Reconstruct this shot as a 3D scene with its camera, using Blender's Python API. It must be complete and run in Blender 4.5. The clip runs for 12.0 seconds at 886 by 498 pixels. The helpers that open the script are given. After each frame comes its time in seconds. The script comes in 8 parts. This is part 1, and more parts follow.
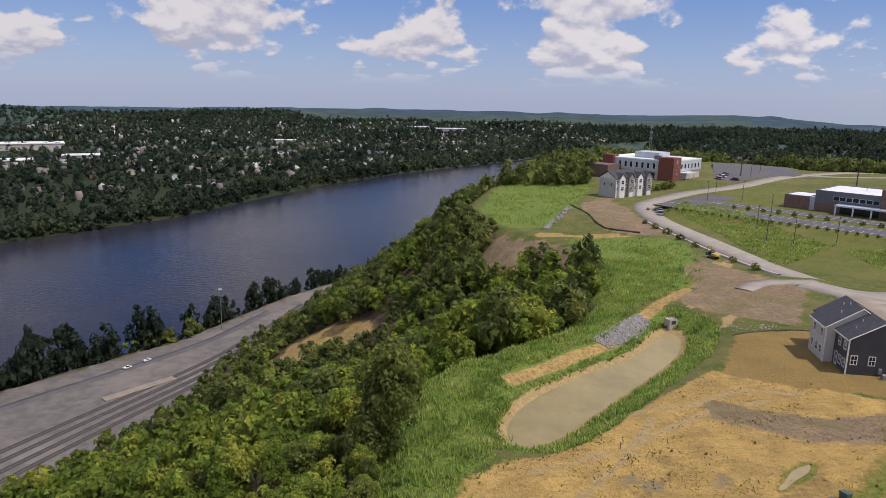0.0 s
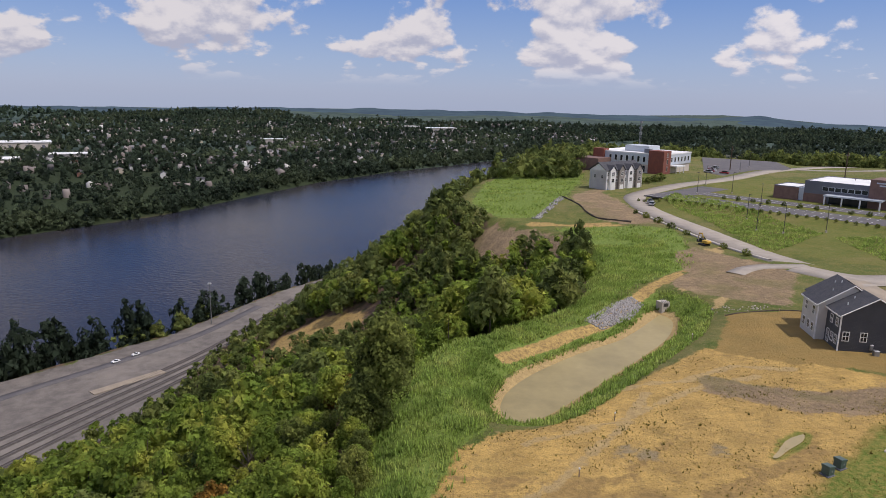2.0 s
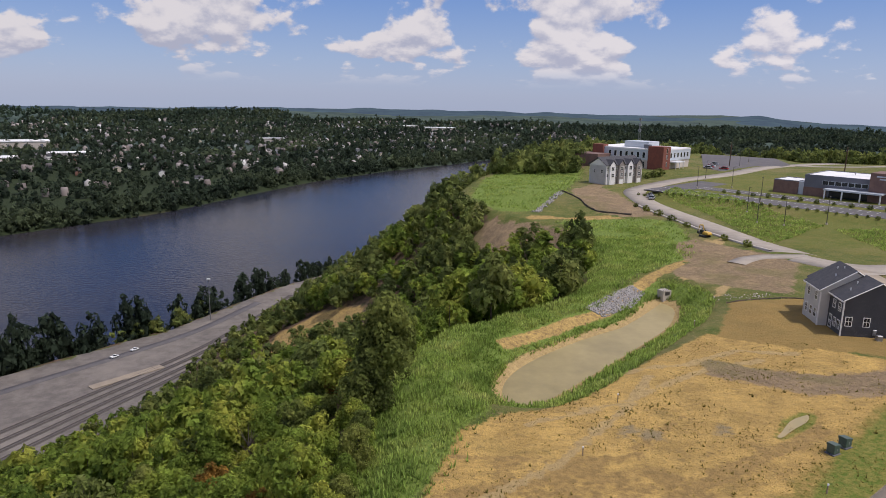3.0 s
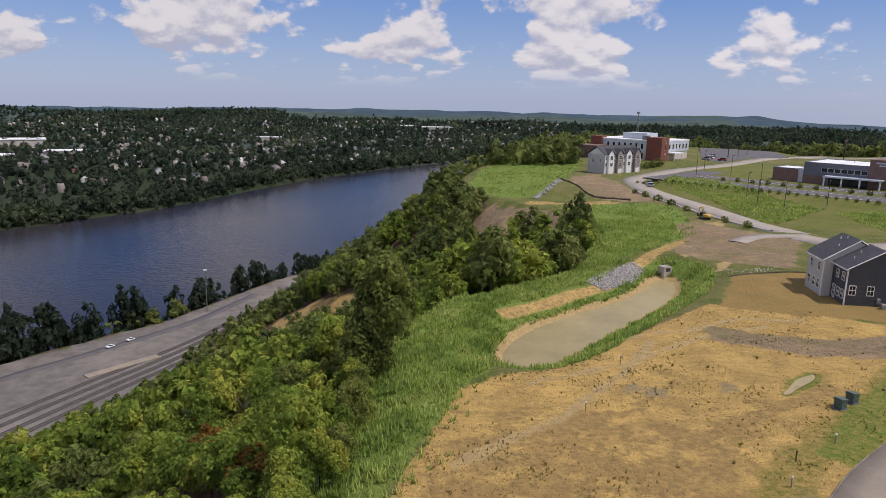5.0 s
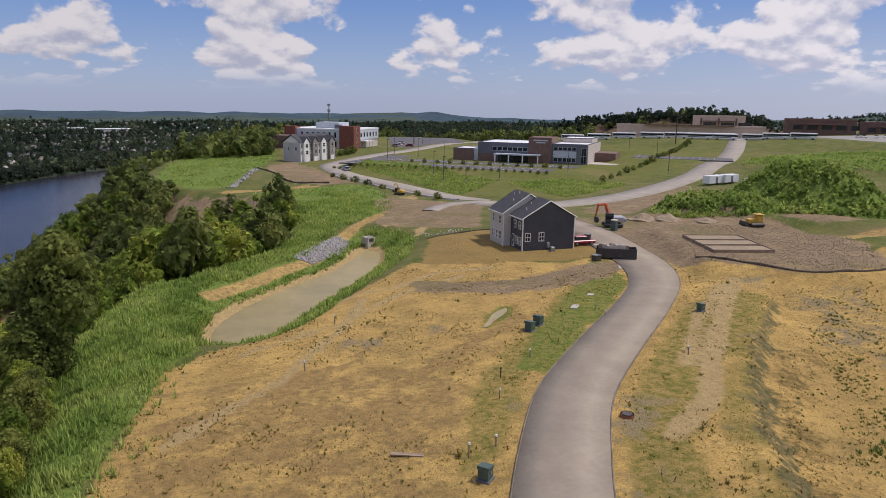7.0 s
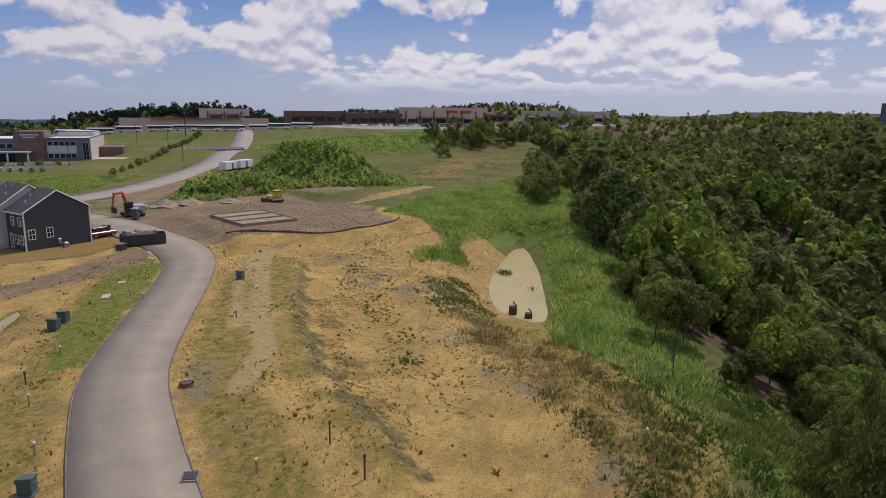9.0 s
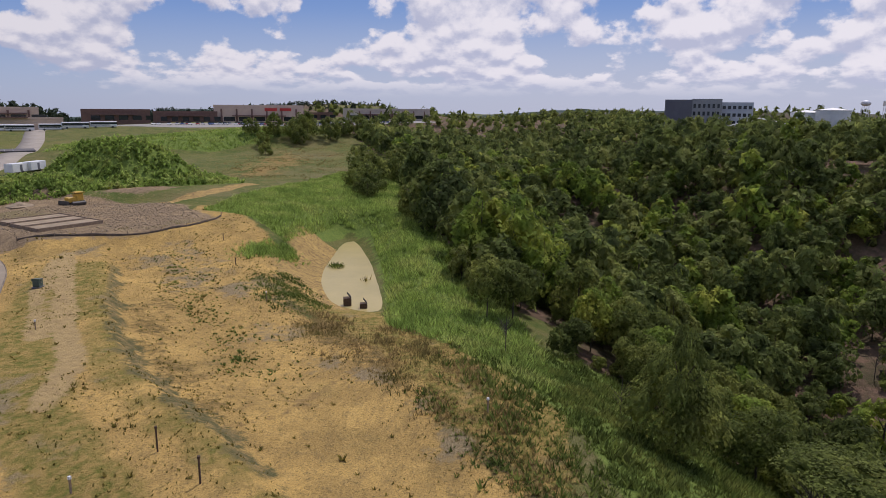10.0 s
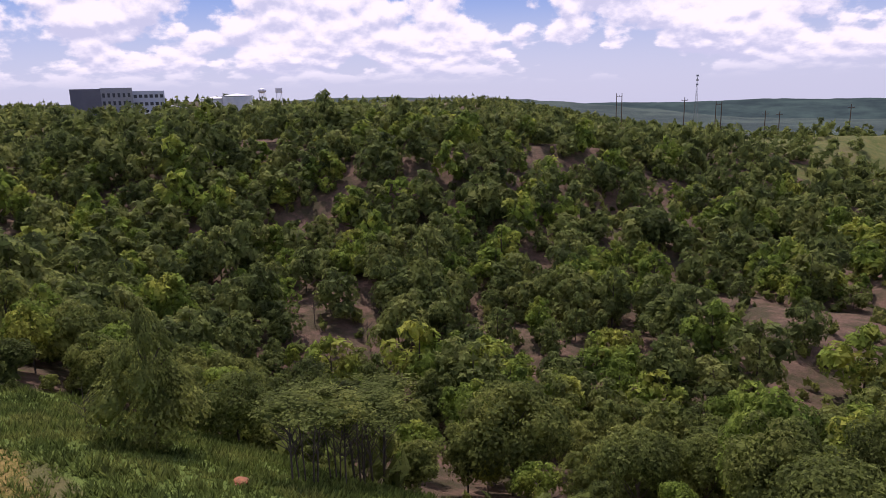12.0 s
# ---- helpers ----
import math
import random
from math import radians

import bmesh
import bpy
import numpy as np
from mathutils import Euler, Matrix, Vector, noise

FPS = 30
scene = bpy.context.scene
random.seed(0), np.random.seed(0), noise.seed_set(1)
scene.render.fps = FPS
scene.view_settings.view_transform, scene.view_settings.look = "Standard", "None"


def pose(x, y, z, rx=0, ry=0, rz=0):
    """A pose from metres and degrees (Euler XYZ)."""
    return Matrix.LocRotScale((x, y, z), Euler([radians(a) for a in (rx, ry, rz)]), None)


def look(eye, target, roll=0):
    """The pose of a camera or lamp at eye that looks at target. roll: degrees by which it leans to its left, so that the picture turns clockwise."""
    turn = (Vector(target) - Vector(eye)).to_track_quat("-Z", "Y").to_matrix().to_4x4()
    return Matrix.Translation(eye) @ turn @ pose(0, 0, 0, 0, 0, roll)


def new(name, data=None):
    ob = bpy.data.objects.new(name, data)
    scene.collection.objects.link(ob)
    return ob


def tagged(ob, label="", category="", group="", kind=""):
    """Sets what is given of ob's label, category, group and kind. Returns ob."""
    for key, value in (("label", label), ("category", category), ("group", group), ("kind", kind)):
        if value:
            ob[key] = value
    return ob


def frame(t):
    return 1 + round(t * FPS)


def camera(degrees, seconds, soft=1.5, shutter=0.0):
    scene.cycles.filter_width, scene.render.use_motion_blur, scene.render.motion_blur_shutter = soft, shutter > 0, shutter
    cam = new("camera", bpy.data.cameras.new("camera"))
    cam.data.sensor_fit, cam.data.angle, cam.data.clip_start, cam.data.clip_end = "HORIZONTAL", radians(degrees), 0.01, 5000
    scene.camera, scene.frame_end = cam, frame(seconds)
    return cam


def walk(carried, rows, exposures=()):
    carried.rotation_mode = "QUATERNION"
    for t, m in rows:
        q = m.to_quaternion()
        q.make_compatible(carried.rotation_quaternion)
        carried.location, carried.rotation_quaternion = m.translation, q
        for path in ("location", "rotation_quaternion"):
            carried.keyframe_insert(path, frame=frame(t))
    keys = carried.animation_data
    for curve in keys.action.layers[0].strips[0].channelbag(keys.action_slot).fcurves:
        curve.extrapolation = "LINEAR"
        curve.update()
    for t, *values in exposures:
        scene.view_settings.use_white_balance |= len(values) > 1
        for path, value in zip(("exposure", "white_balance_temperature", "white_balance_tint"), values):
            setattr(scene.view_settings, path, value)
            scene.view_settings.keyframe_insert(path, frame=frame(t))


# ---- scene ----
cam = camera(65.5, 12.0, 0.85)
PATH = [
    (0, (0.569, -2.535, 40.593), (0.592, -0.583, 40.161), 1.3),
    (0.5, (0.609, -2.758, 40.043), (0.634, -0.805, 39.613), 1.3),
    (1, (0.533, -2.78, 39.313), (0.571, -0.827, 38.881), 1.3),
    (1.5, (0.426, -2.627, 38.186), (0.472, -0.674, 37.755), 1.3),
    (2, (0.374, -2.585, 36.988), (0.425, -0.632, 36.558), 1.3),
    (2.5, (0.197, -2.58, 35.797), (0.25, -0.628, 35.368), 1.3),
    (4.5, (-0.118, -2.296, 30.564), (-0.057, -0.343, 30.138), 1.3),
    (5, (-0.071, -2.24, 29.349), (-0.009, -0.286, 28.924), 1.3),
    (5.5, (-0.029, -2.249, 28.332), (0.035, -0.296, 27.908), 1.3),
    (6, (0.024, -2.353, 27.278), (0.12, -0.401, 26.855), 1.3),
    (6.5, (0.458, -1.684, 25.878), (0.91, 0.219, 25.461), 1.0),
    (6.7, (0.476, -1.091, 25.362), (1.121, 0.756, 24.947), 0.8),
    (8.3, (-0.31, -0.31, 22.304), (1.203, 0.935, 21.906), 1.3),
    (8.5, (-0.205, -0.156, 22.103), (1.414, 0.948, 21.701), 1.0),
    (9, (-0.057, 0.272, 21.242), (1.724, 1.088, 20.842), 0.6),
    (9.5, (0.215, 0.589, 20.52), (2.084, 1.179, 20.122), 0.4),
    (10, (0.443, 0.832, 19.842), (2.373, 1.177, 19.444), 0.4),
    (10.5, (1.153, 0.82, 19.105), (3.112, 0.879, 18.705), -0.1),
    (11, (1.182, 0.707, 18.89), (3.104, 0.336, 18.48), -0.7),
    (11.5, (0.99, 0.772, 18.87), (2.771, -0.032, 18.446), -1.2),
    (12, (1.921, 0.633, 18.371), (3.523, -0.483, 17.936), -1.4),
]
walk(cam, [(t, look(e, g, r)) for t, e, g, r in PATH], exposures=[(0.0, -0.2, 6320, 18), (6.0, -0.2, 6320, 18), (8.5, -0.48, 6160, 19), (10.0, -0.4, 6140, 20), (11.0, -0.26, 6150, 25), (12.0, -0.08, 6200, 31)])

# ---- world and sun ----
SUN_AZ, SUN_EL = radians(108), radians(60)
sun = new("sun", bpy.data.lights.new("sun", "SUN"))
sun.data.energy, sun.data.angle, sun.data.color = 3.6, radians(0.6), (1.0, 0.95, 0.86)
sun.matrix_world = look((300, 0, 600), (300 - math.sin(SUN_AZ) * 100, -math.cos(SUN_AZ) * 100, 600 - math.tan(SUN_EL) * 100))

world = bpy.data.worlds.new("sky")
scene.world = world
world.use_nodes = True
wn, wl = world.node_tree.nodes, world.node_tree.links
wn.clear()


def wnode(kind, **kw):
    n = wn.new(kind)
    for k, v in kw.items():
        n.inputs[k].default_value = v
    return n


def wmath(op, one, two=None, three=None):
    n = wn.new("ShaderNodeMath")
    n.operation = op
    for sock, v in zip(n.inputs, (one, two, three)):
        if isinstance(v, (int, float)):
            sock.default_value = v
        elif v is not None:
            wl.new(v, sock)
    return n.outputs[0]


def wrange(value, a, b, c=0.0, d=1.0):
    n = wnode("ShaderNodeMapRange", **{"From Min": a, "From Max": b, "To Min": c, "To Max": d})
    n.interpolation_type = "SMOOTHSTEP"
    wl.new(value, n.inputs["Value"])
    return n.outputs[0]


def wmix(fac, one, two):
    n = wn.new("ShaderNodeMix")
    n.data_type = "RGBA"
    for sock, v in ((n.inputs["Factor"], fac), (n.inputs["A"], one), (n.inputs["B"], two)):
        if isinstance(v, tuple):
            sock.default_value = (*v, 1)
        elif isinstance(v, float):
            sock.default_value = v
        else:
            wl.new(v, sock)
    return n.outputs["Result"]


w_out = wn.new("ShaderNodeOutputWorld")
w_bg = wnode("ShaderNodeBackground", Strength=0.11)
sky_tex = wn.new("ShaderNodeTexSky")
sky_tex.sky_type, sky_tex.sun_disc = "NISHITA", False
sky_tex.sun_elevation, sky_tex.sun_rotation = SUN_EL, SUN_AZ
sky_tex.altitude, sky_tex.air_density, sky_tex.dust_density, sky_tex.ozone_density = 300, 1.0, 0.6, 2.5
wc = wn.new("ShaderNodeTexCoord")
sep = wn.new("ShaderNodeSeparateXYZ")
wl.new(wc.outputs["Generated"], sep.inputs[0])
rise = wmath("MAXIMUM", sep.outputs["Z"], 0.0)
# how far round towards the south-east, where the cloud lies thicker
sunside = wmath("MULTIPLY_ADD", sep.outputs["X"], 0.7, wmath("MULTIPLY", sep.outputs["Y"], -0.7))


def cloud_density(lift):
    """Cumulus heaps in rows that crowd together towards the horizon."""
    layer = wmath("MULTIPLY_ADD", wmath("LOGARITHM", wmath("ADD", rise, 0.05), 2.718), 1.45, lift)
    place = wn.new("ShaderNodeCombineXYZ")
    wl.new(wmath("MULTIPLY", sep.outputs["X"], 6.4), place.inputs["X"])
    wl.new(wmath("MULTIPLY", sep.outputs["Y"], 6.4), place.inputs["Y"])
    wl.new(layer, place.inputs["Z"])
    shift = wn.new("ShaderNodeVectorMath")
    shift.operation = "ADD"
    shift.inputs[1].default_value = (4.3, 7.9, 2.2)
    wl.new(place.outputs[0], shift.inputs[0])
    n = wnode("ShaderNodeTexNoise", Scale=1.0, Detail=10.0, Roughness=0.55)
    wl.new(shift.outputs[0], n.inputs["Vector"])
    puff = wn.new("ShaderNodeTexVoronoi")
    puff.feature = "SMOOTH_F1"
    puff.inputs["Scale"].default_value, puff.inputs["Smoothness"].default_value = 4.2, 0.5
    warp = wnode("ShaderNodeTexNoise", Scale=7.0, Detail=5.0)
    wl.new(shift.outputs[0], warp.inputs["Vector"])
    push = wn.new("ShaderNodeVectorMath")
    push.operation = "MULTIPLY_ADD"
    push.inputs[1].default_value = (0.2, 0.2, 0.2)
    wl.new(warp.outputs["Color"], push.inputs[0])
    wl.new(shift.outputs[0], push.inputs[2])
    wl.new(push.outputs[0], puff.inputs["Vector"])
    return wmath("ADD", wmath("MULTIPLY_ADD", puff.outputs["Distance"], -0.15, n.outputs["Fac"]), 0.06)


dens, dens_up = cloud_density(0.0), cloud_density(0.12)
cover = wrange(wmath("MULTIPLY_ADD", sunside, 0.03, dens), 0.44, 0.5)
cover = wmath("MULTIPLY", cover, wrange(rise, 0.012, 0.05))
lit = wrange(wmath("SUBTRACT", dens, dens_up), -0.08, 0.06)
heap = wmix(lit, (4.9, 5.2, 6.2), (8.3, 8.1, 8.0))
haze = wn.new("ShaderNodeValToRGB")
haze_ramp = haze.color_ramp
haze_ramp.elements[0].position, haze_ramp.elements[0].color = 0.0, (0.47, 0.58, 0.81, 1)
haze_ramp.elements[1].position, haze_ramp.elements[1].color = 0.5, (0.07, 0.2, 0.62, 1)
for at_, tone_ in ((0.05, (0.38, 0.53, 0.83, 1)), (0.13, (0.2, 0.38, 0.80, 1)), (0.25, (0.1, 0.26, 0.72, 1))):
    haze_ramp.elements.new(at_).color = tone_
wl.new(rise, haze.inputs[0])
haze_gain = wn.new("ShaderNodeVectorMath")
haze_gain.operation = "SCALE"
haze_gain.inputs["Scale"].default_value = 7.9
wl.new(haze.outputs[0], haze_gain.inputs[0])
clear_sky = wmix(0.72, sky_tex.outputs[0], haze_gain.outputs[0])
# thin white veil low in the sky, denser on the side of the sun
veil = wmath("MULTIPLY", wrange(rise, 0.16, 0.02), wrange(sunside, -0.5, 1.0, 0.0, 0.72))
clear_sky = wmix(veil, clear_sky, (6.1, 6.4, 7.2))
cloud_gain = wn.new("ShaderNodeVectorMath")
cloud_gain.operation = "SCALE"
wl.new(heap, cloud_gain.inputs[0])
wl.new(wrange(sunside, -1.0, 1.0, 0.86, 1.16), cloud_gain.inputs["Scale"])
wl.new(wmix(cover, clear_sky, cloud_gain.outputs[0]), w_bg.inputs["Color"])
wl.new(w_bg.outputs[0], w_out.inputs["Surface"])

# ---- materials ----


def mat(name, colour, rough=0.8, colour2=None, scale=1.0, bump=0.0, bump_scale=8.0, metal=0.0, fine=0.0, rnd=0.0, spec=0.5):
    """A surface with two scales of colour change and fine relief, laid out in metres."""
    m = bpy.data.materials.new(name)
    m.use_nodes = True
    nt = m.node_tree
    b = nt.nodes["Principled BSDF"]
    b.inputs["Roughness"].default_value, b.inputs["Metallic"].default_value = rough, metal
    b.inputs["Specular IOR Level"].default_value = spec
    b.inputs["Base Color"].default_value = (*colour, 1)
    geo = nt.nodes.new("ShaderNodeNewGeometry")
    out = None
    if colour2:
        n = nt.nodes.new("ShaderNodeTexNoise")
        n.inputs["Scale"].default_value, n.inputs["Detail"].default_value, n.inputs["Roughness"].default_value = scale, 6, 0.62
        nt.links.new(geo.outputs["Position"], n.inputs["Vector"])
        r = nt.nodes.new("ShaderNodeMapRange")
        r.inputs["From Min"].default_value, r.inputs["From Max"].default_value = 0.36, 0.64
        nt.links.new(n.outputs["Fac"], r.inputs["Value"])
        x = nt.nodes.new("ShaderNodeMix")
        x.data_type = "RGBA"
        x.inputs["A"].default_value, x.inputs["B"].default_value = (*colour, 1), (*colour2, 1)
        nt.links.new(r.outputs[0], x.inputs["Factor"])
        out = x.outputs["Result"]
    if fine or rnd:
        h = nt.nodes.new("ShaderNodeHueSaturation")
        if out:
            nt.links.new(out, h.inputs["Color"])
        else:
            h.inputs["Color"].default_value = (*colour, 1)
        if rnd:
            src = nt.nodes.new("ShaderNodeObjectInfo").outputs["Random"]
        else:
            n2 = nt.nodes.new("ShaderNodeTexNoise")
            n2.inputs["Scale"].default_value, n2.inputs["Detail"].default_value = scale * 9, 4
            nt.links.new(geo.outputs["Position"], n2.inputs["Vector"])
            src = n2.outputs["Fac"]
        v = nt.nodes.new("ShaderNodeMapRange")
        a = fine or rnd
        v.inputs["To Min"].default_value, v.inputs["To Max"].default_value = 1 - a, 1 + a
        nt.links.new(src, v.inputs["Value"])
        nt.links.new(v.outputs[0], h.inputs["Value"])
        out = h.outputs[0]
    if out:
        nt.links.new(out, b.inputs["Base Color"])
    if bump:
        n3 = nt.nodes.new("ShaderNodeTexNoise")
        n3.inputs["Scale"].default_value, n3.inputs["Detail"].default_value = bump_scale, 5
        nt.links.new(geo.outputs["Position"], n3.inputs["Vector"])
        bp = nt.nodes.new("ShaderNodeBump")
        bp.inputs["Strength"].default_value, bp.inputs["Distance"].default_value = bump, 1.2 / bump_scale
        nt.links.new(n3.outputs["Fac"], bp.inputs["Height"])
        nt.links.new(bp.outputs[0], b.inputs["Normal"])
    return m


def leaf_mat(name, c1, c2, c3, scale=0.08, thin=0.4, ragged=0.0):
    """Foliage: the hue drifts from tree to tree and from clump to clump."""
    m = bpy.data.materials.new(name)
    m.use_nodes = True
    nt = m.node_tree
    b = nt.nodes["Principled BSDF"]
    b.inputs["Roughness"].default_value, b.inputs["Specular IOR Level"].default_value = 0.7, 0.08
    geo = nt.nodes.new("ShaderNodeNewGeometry")
    n = nt.nodes.new("ShaderNodeTexNoise")
    n.inputs["Scale"].default_value, n.inputs["Detail"].default_value = scale, 5
    nt.links.new(geo.outputs["Position"], n.inputs["Vector"])
    ramp = nt.nodes.new("ShaderNodeValToRGB")
    ramp.color_ramp.elements[0].position, ramp.color_ramp.elements[0].color = 0.34, (*c1, 1)
    ramp.color_ramp.elements[1].position, ramp.color_ramp.elements[1].color = 0.68, (*c3, 1)
    e = ramp.color_ramp.elements.new(0.5)
    e.color = (*c2, 1)
    nt.links.new(n.outputs["Fac"], ramp.inputs[0])
    h = nt.nodes.new("ShaderNodeHueSaturation")
    v = nt.nodes.new("ShaderNodeMapRange")
    v.inputs["To Min"].default_value, v.inputs["To Max"].default_value = 0.45, 1.5
    nt.links.new(geo.outputs["Random Per Island"], v.inputs["Value"])
    nt.links.new(v.outputs[0], h.inputs["Value"])
    nt.links.new(ramp.outputs[0], h.inputs["Color"])
    nt.links.new(h.outputs[0], b.inputs["Base Color"])
    tr = nt.nodes.new("ShaderNodeBsdfTranslucent")
    nt.links.new(h.outputs[0], tr.inputs["Color"])
    mix = nt.nodes.new("ShaderNodeMixShader")
    mix.inputs[0].default_value = thin
    nt.links.new(b.outputs[0], mix.inputs[1])
    nt.links.new(tr.outputs[0], mix.inputs[2])
    last = mix
    if ragged:
        # each spray of leaves is open between its leaflets
        n4 = nt.nodes.new("ShaderNodeTexNoise")
        n4.inputs["Scale"].default_value, n4.inputs["Detail"].default_value, n4.inputs["Roughness"].default_value = ragged, 2, 0.6
        nt.links.new(geo.outputs["Position"], n4.inputs["Vector"])
        cut = nt.nodes.new("ShaderNodeMath")
        cut.operation = "GREATER_THAN"
        cut.inputs[1].default_value = 0.575
        nt.links.new(n4.outputs["Fac"], cut.inputs[0])
        gap_ = nt.nodes.new("ShaderNodeBsdfTransparent")
        last = nt.nodes.new("ShaderNodeMixShader")
        nt.links.new(cut.outputs[0], last.inputs[0])
        nt.links.new(mix.outputs[0], last.inputs[1])
        nt.links.new(gap_.outputs[0], last.inputs[2])
    nt.links.new(last.outputs[0], nt.nodes["Material Output"].inputs["Surface"])
    return m


M_LEAF = leaf_mat("broadleaf_foliage", (0.09, 0.114, 0.032), (0.16, 0.192, 0.047), (0.285, 0.3, 0.074), 0.12, 0.5, 7.0)
M_LEAF_WOOD = leaf_mat("woodland_foliage", (0.087, 0.115, 0.037), (0.152, 0.188, 0.052), (0.265, 0.285, 0.08), 0.1, 0.5, 3.2)
M_LEAF_LIGHT_WOOD = leaf_mat("light_woodland_foliage", (0.1, 0.155, 0.028), (0.2, 0.27, 0.044), (0.36, 0.37, 0.066), 0.12, 0.48, 3.6)
# darker, bluer leaf tones carry the far woods' cloud shade and haze
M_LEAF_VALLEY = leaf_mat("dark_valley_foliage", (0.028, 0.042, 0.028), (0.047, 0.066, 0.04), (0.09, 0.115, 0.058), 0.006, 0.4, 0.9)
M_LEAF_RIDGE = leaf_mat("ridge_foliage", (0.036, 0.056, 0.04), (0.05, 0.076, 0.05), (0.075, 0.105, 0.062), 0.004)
M_LEAF_BRIGHT = leaf_mat("locust_foliage", (0.105, 0.16, 0.028), (0.21, 0.28, 0.046), (0.38, 0.385, 0.068), 0.14, 0.48, 6.0)
M_BARK = mat("bark", (0.10, 0.075, 0.055), 0.9, (0.05, 0.04, 0.03), 3, 0.5, 12)
M_LEAF_RUST = leaf_mat("rusty_foliage", (0.16, 0.10, 0.025), (0.26, 0.14, 0.03), (0.34, 0.2, 0.045), 0.3, 0.4)
M_POND_A = mat("settling_pond_water", (0.33, 0.265, 0.125), 0.35, (0.22, 0.18, 0.085), 0.09, 0.02, 2, fine=0.12, spec=0.25)
M_PUDDLE = mat("puddle_water", (0.3, 0.25, 0.13), 0.35, (0.36, 0.28, 0.14), 0.6, spec=0.2)
M_LANE = mat("lane_asphalt", (0.32, 0.268, 0.205), 0.9, (0.265, 0.222, 0.172), 0.25, 0.15, 20, fine=0.12, spec=0.2)
lt = M_LANE.node_tree
lane_at = lt.nodes.new("ShaderNodeAttribute")
lane_at.attribute_name = "across"
fold = lt.nodes.new("ShaderNodeMath")
fold.operation = "PINGPONG"
fold.inputs[1].default_value = 0.48
lt.links.new(lane_at.outputs["Fac"], fold.inputs[0])
wear = lt.nodes.new("ShaderNodeMapRange")
for k_, v_ in (("From Min", 0.12), ("From Max", 0.46), ("To Min", 0.95), ("To Max", 1.07)):
    wear.inputs[k_].default_value = v_
lt.links.new(fold.outputs[0], wear.inputs["Value"])
worn_hue = lt.nodes.new("ShaderNodeHueSaturation")
lane_in = lt.nodes["Principled BSDF"].inputs["Base Color"]
lt.links.new(lane_in.links[0].from_socket, worn_hue.inputs["Color"])
lt.links.new(wear.outputs[0], worn_hue.inputs["Value"])
lt.links.new(worn_hue.outputs[0], lane_in)
M_SEAM = mat("tar_seam", (0.11, 0.09, 0.075), 0.8, (0.24, 0.2, 0.155), 0.8)
M_ROAD = mat("road_concrete", (0.36, 0.32, 0.27), 0.9, (0.29, 0.255, 0.215), 0.25, 0.15, 20, fine=0.1, spec=0.2)
# blue of the reflected sky is put into the river's base colour
M_WATER = mat("river_water", (0.016, 0.02, 0.036), 0.2, (0.036, 0.033, 0.036), 0.006, 0.1, 0.35, spec=0.1)
M_POND = mat("muddy_pond_water", (0.46, 0.37, 0.155), 0.3, (0.38, 0.31, 0.13), 0.12, 0.02, 2, spec=0.22)

# ---- the lie of the land ----
BRINK = [(-60, -260), (-46, -120), (-34, -40), (-20, 0), (-6, 40), (-3, 60), (-1, 82), (4, 98), (15, 110), (27, 121), (37, 136), (45, 160),
         (42, 196), (26, 226), (13, 258), (24, 320), (45, 380), (90, 470), (150, 620), (230, 850), (330, 1050), (430, 1250), (520, 1500)]
FOOT = [(-330, -260), (-250, -60), (-170, 90), (-117, 174), (-94, 214), (-87, 279), (-76, 335), (-48, 400), (0, 520), (60, 700), (140, 900),
        (250, 1080), (370, 1300), (450, 1520)]
SHORE = [(-480, -300), (-380, -100), (-250, 120), (-166, 252), (-121, 309), (-89, 380), (-58, 425), (-18, 520), (42, 715), (122, 915),
         (230, 1095), (350, 1310), (430, 1530)]
FAR_SHORE = [(-900, -400), (-560, 150), (-420, 405), (-335, 532), (-250, 655), (-195, 800), (-145, 930), (-45, 1094), (60, 1230),
             (172, 1384), (300, 1560)]
GULLY = [(-14, -320), (-12, -120), (-6, -44), (10, -14), (34, 0), (47, 5), (62, 11), (80, 14.5), (108, 22), (138, 34), (180, 46), (228, 60), (292, 90), (420, 150), (620, 190)]
POND_A = [(10, 82), (12, 79), (16, 80), (26, 91), (36.5, 103.5), (45, 113.5), (50, 124), (48.5, 129), (46, 129), (40, 120), (35.5, 113.5), (29, 109), (19, 100), (14, 94.5), (10.5, 88)]
POND_B = [(80, 23), (85, 24), (97, 28), (109, 32), (125, 38.5), (127, 42), (122, 43), (112, 41), (99, 38), (90.5, 35), (82.5, 30.5), (80.5, 26.5)]


def round_ring(ring, times=2):
    """Cuts the corners of a closed ring."""
    for _ in range(times):
        ring = [q for (ax, ay), (bx, by) in zip(ring, ring[1:] + ring[:1]) for q in ((0.75 * ax + 0.25 * bx, 0.75 * ay + 0.25 * by), (0.25 * ax + 0.75 * bx, 0.25 * ay + 0.75 * by))]
    return ring


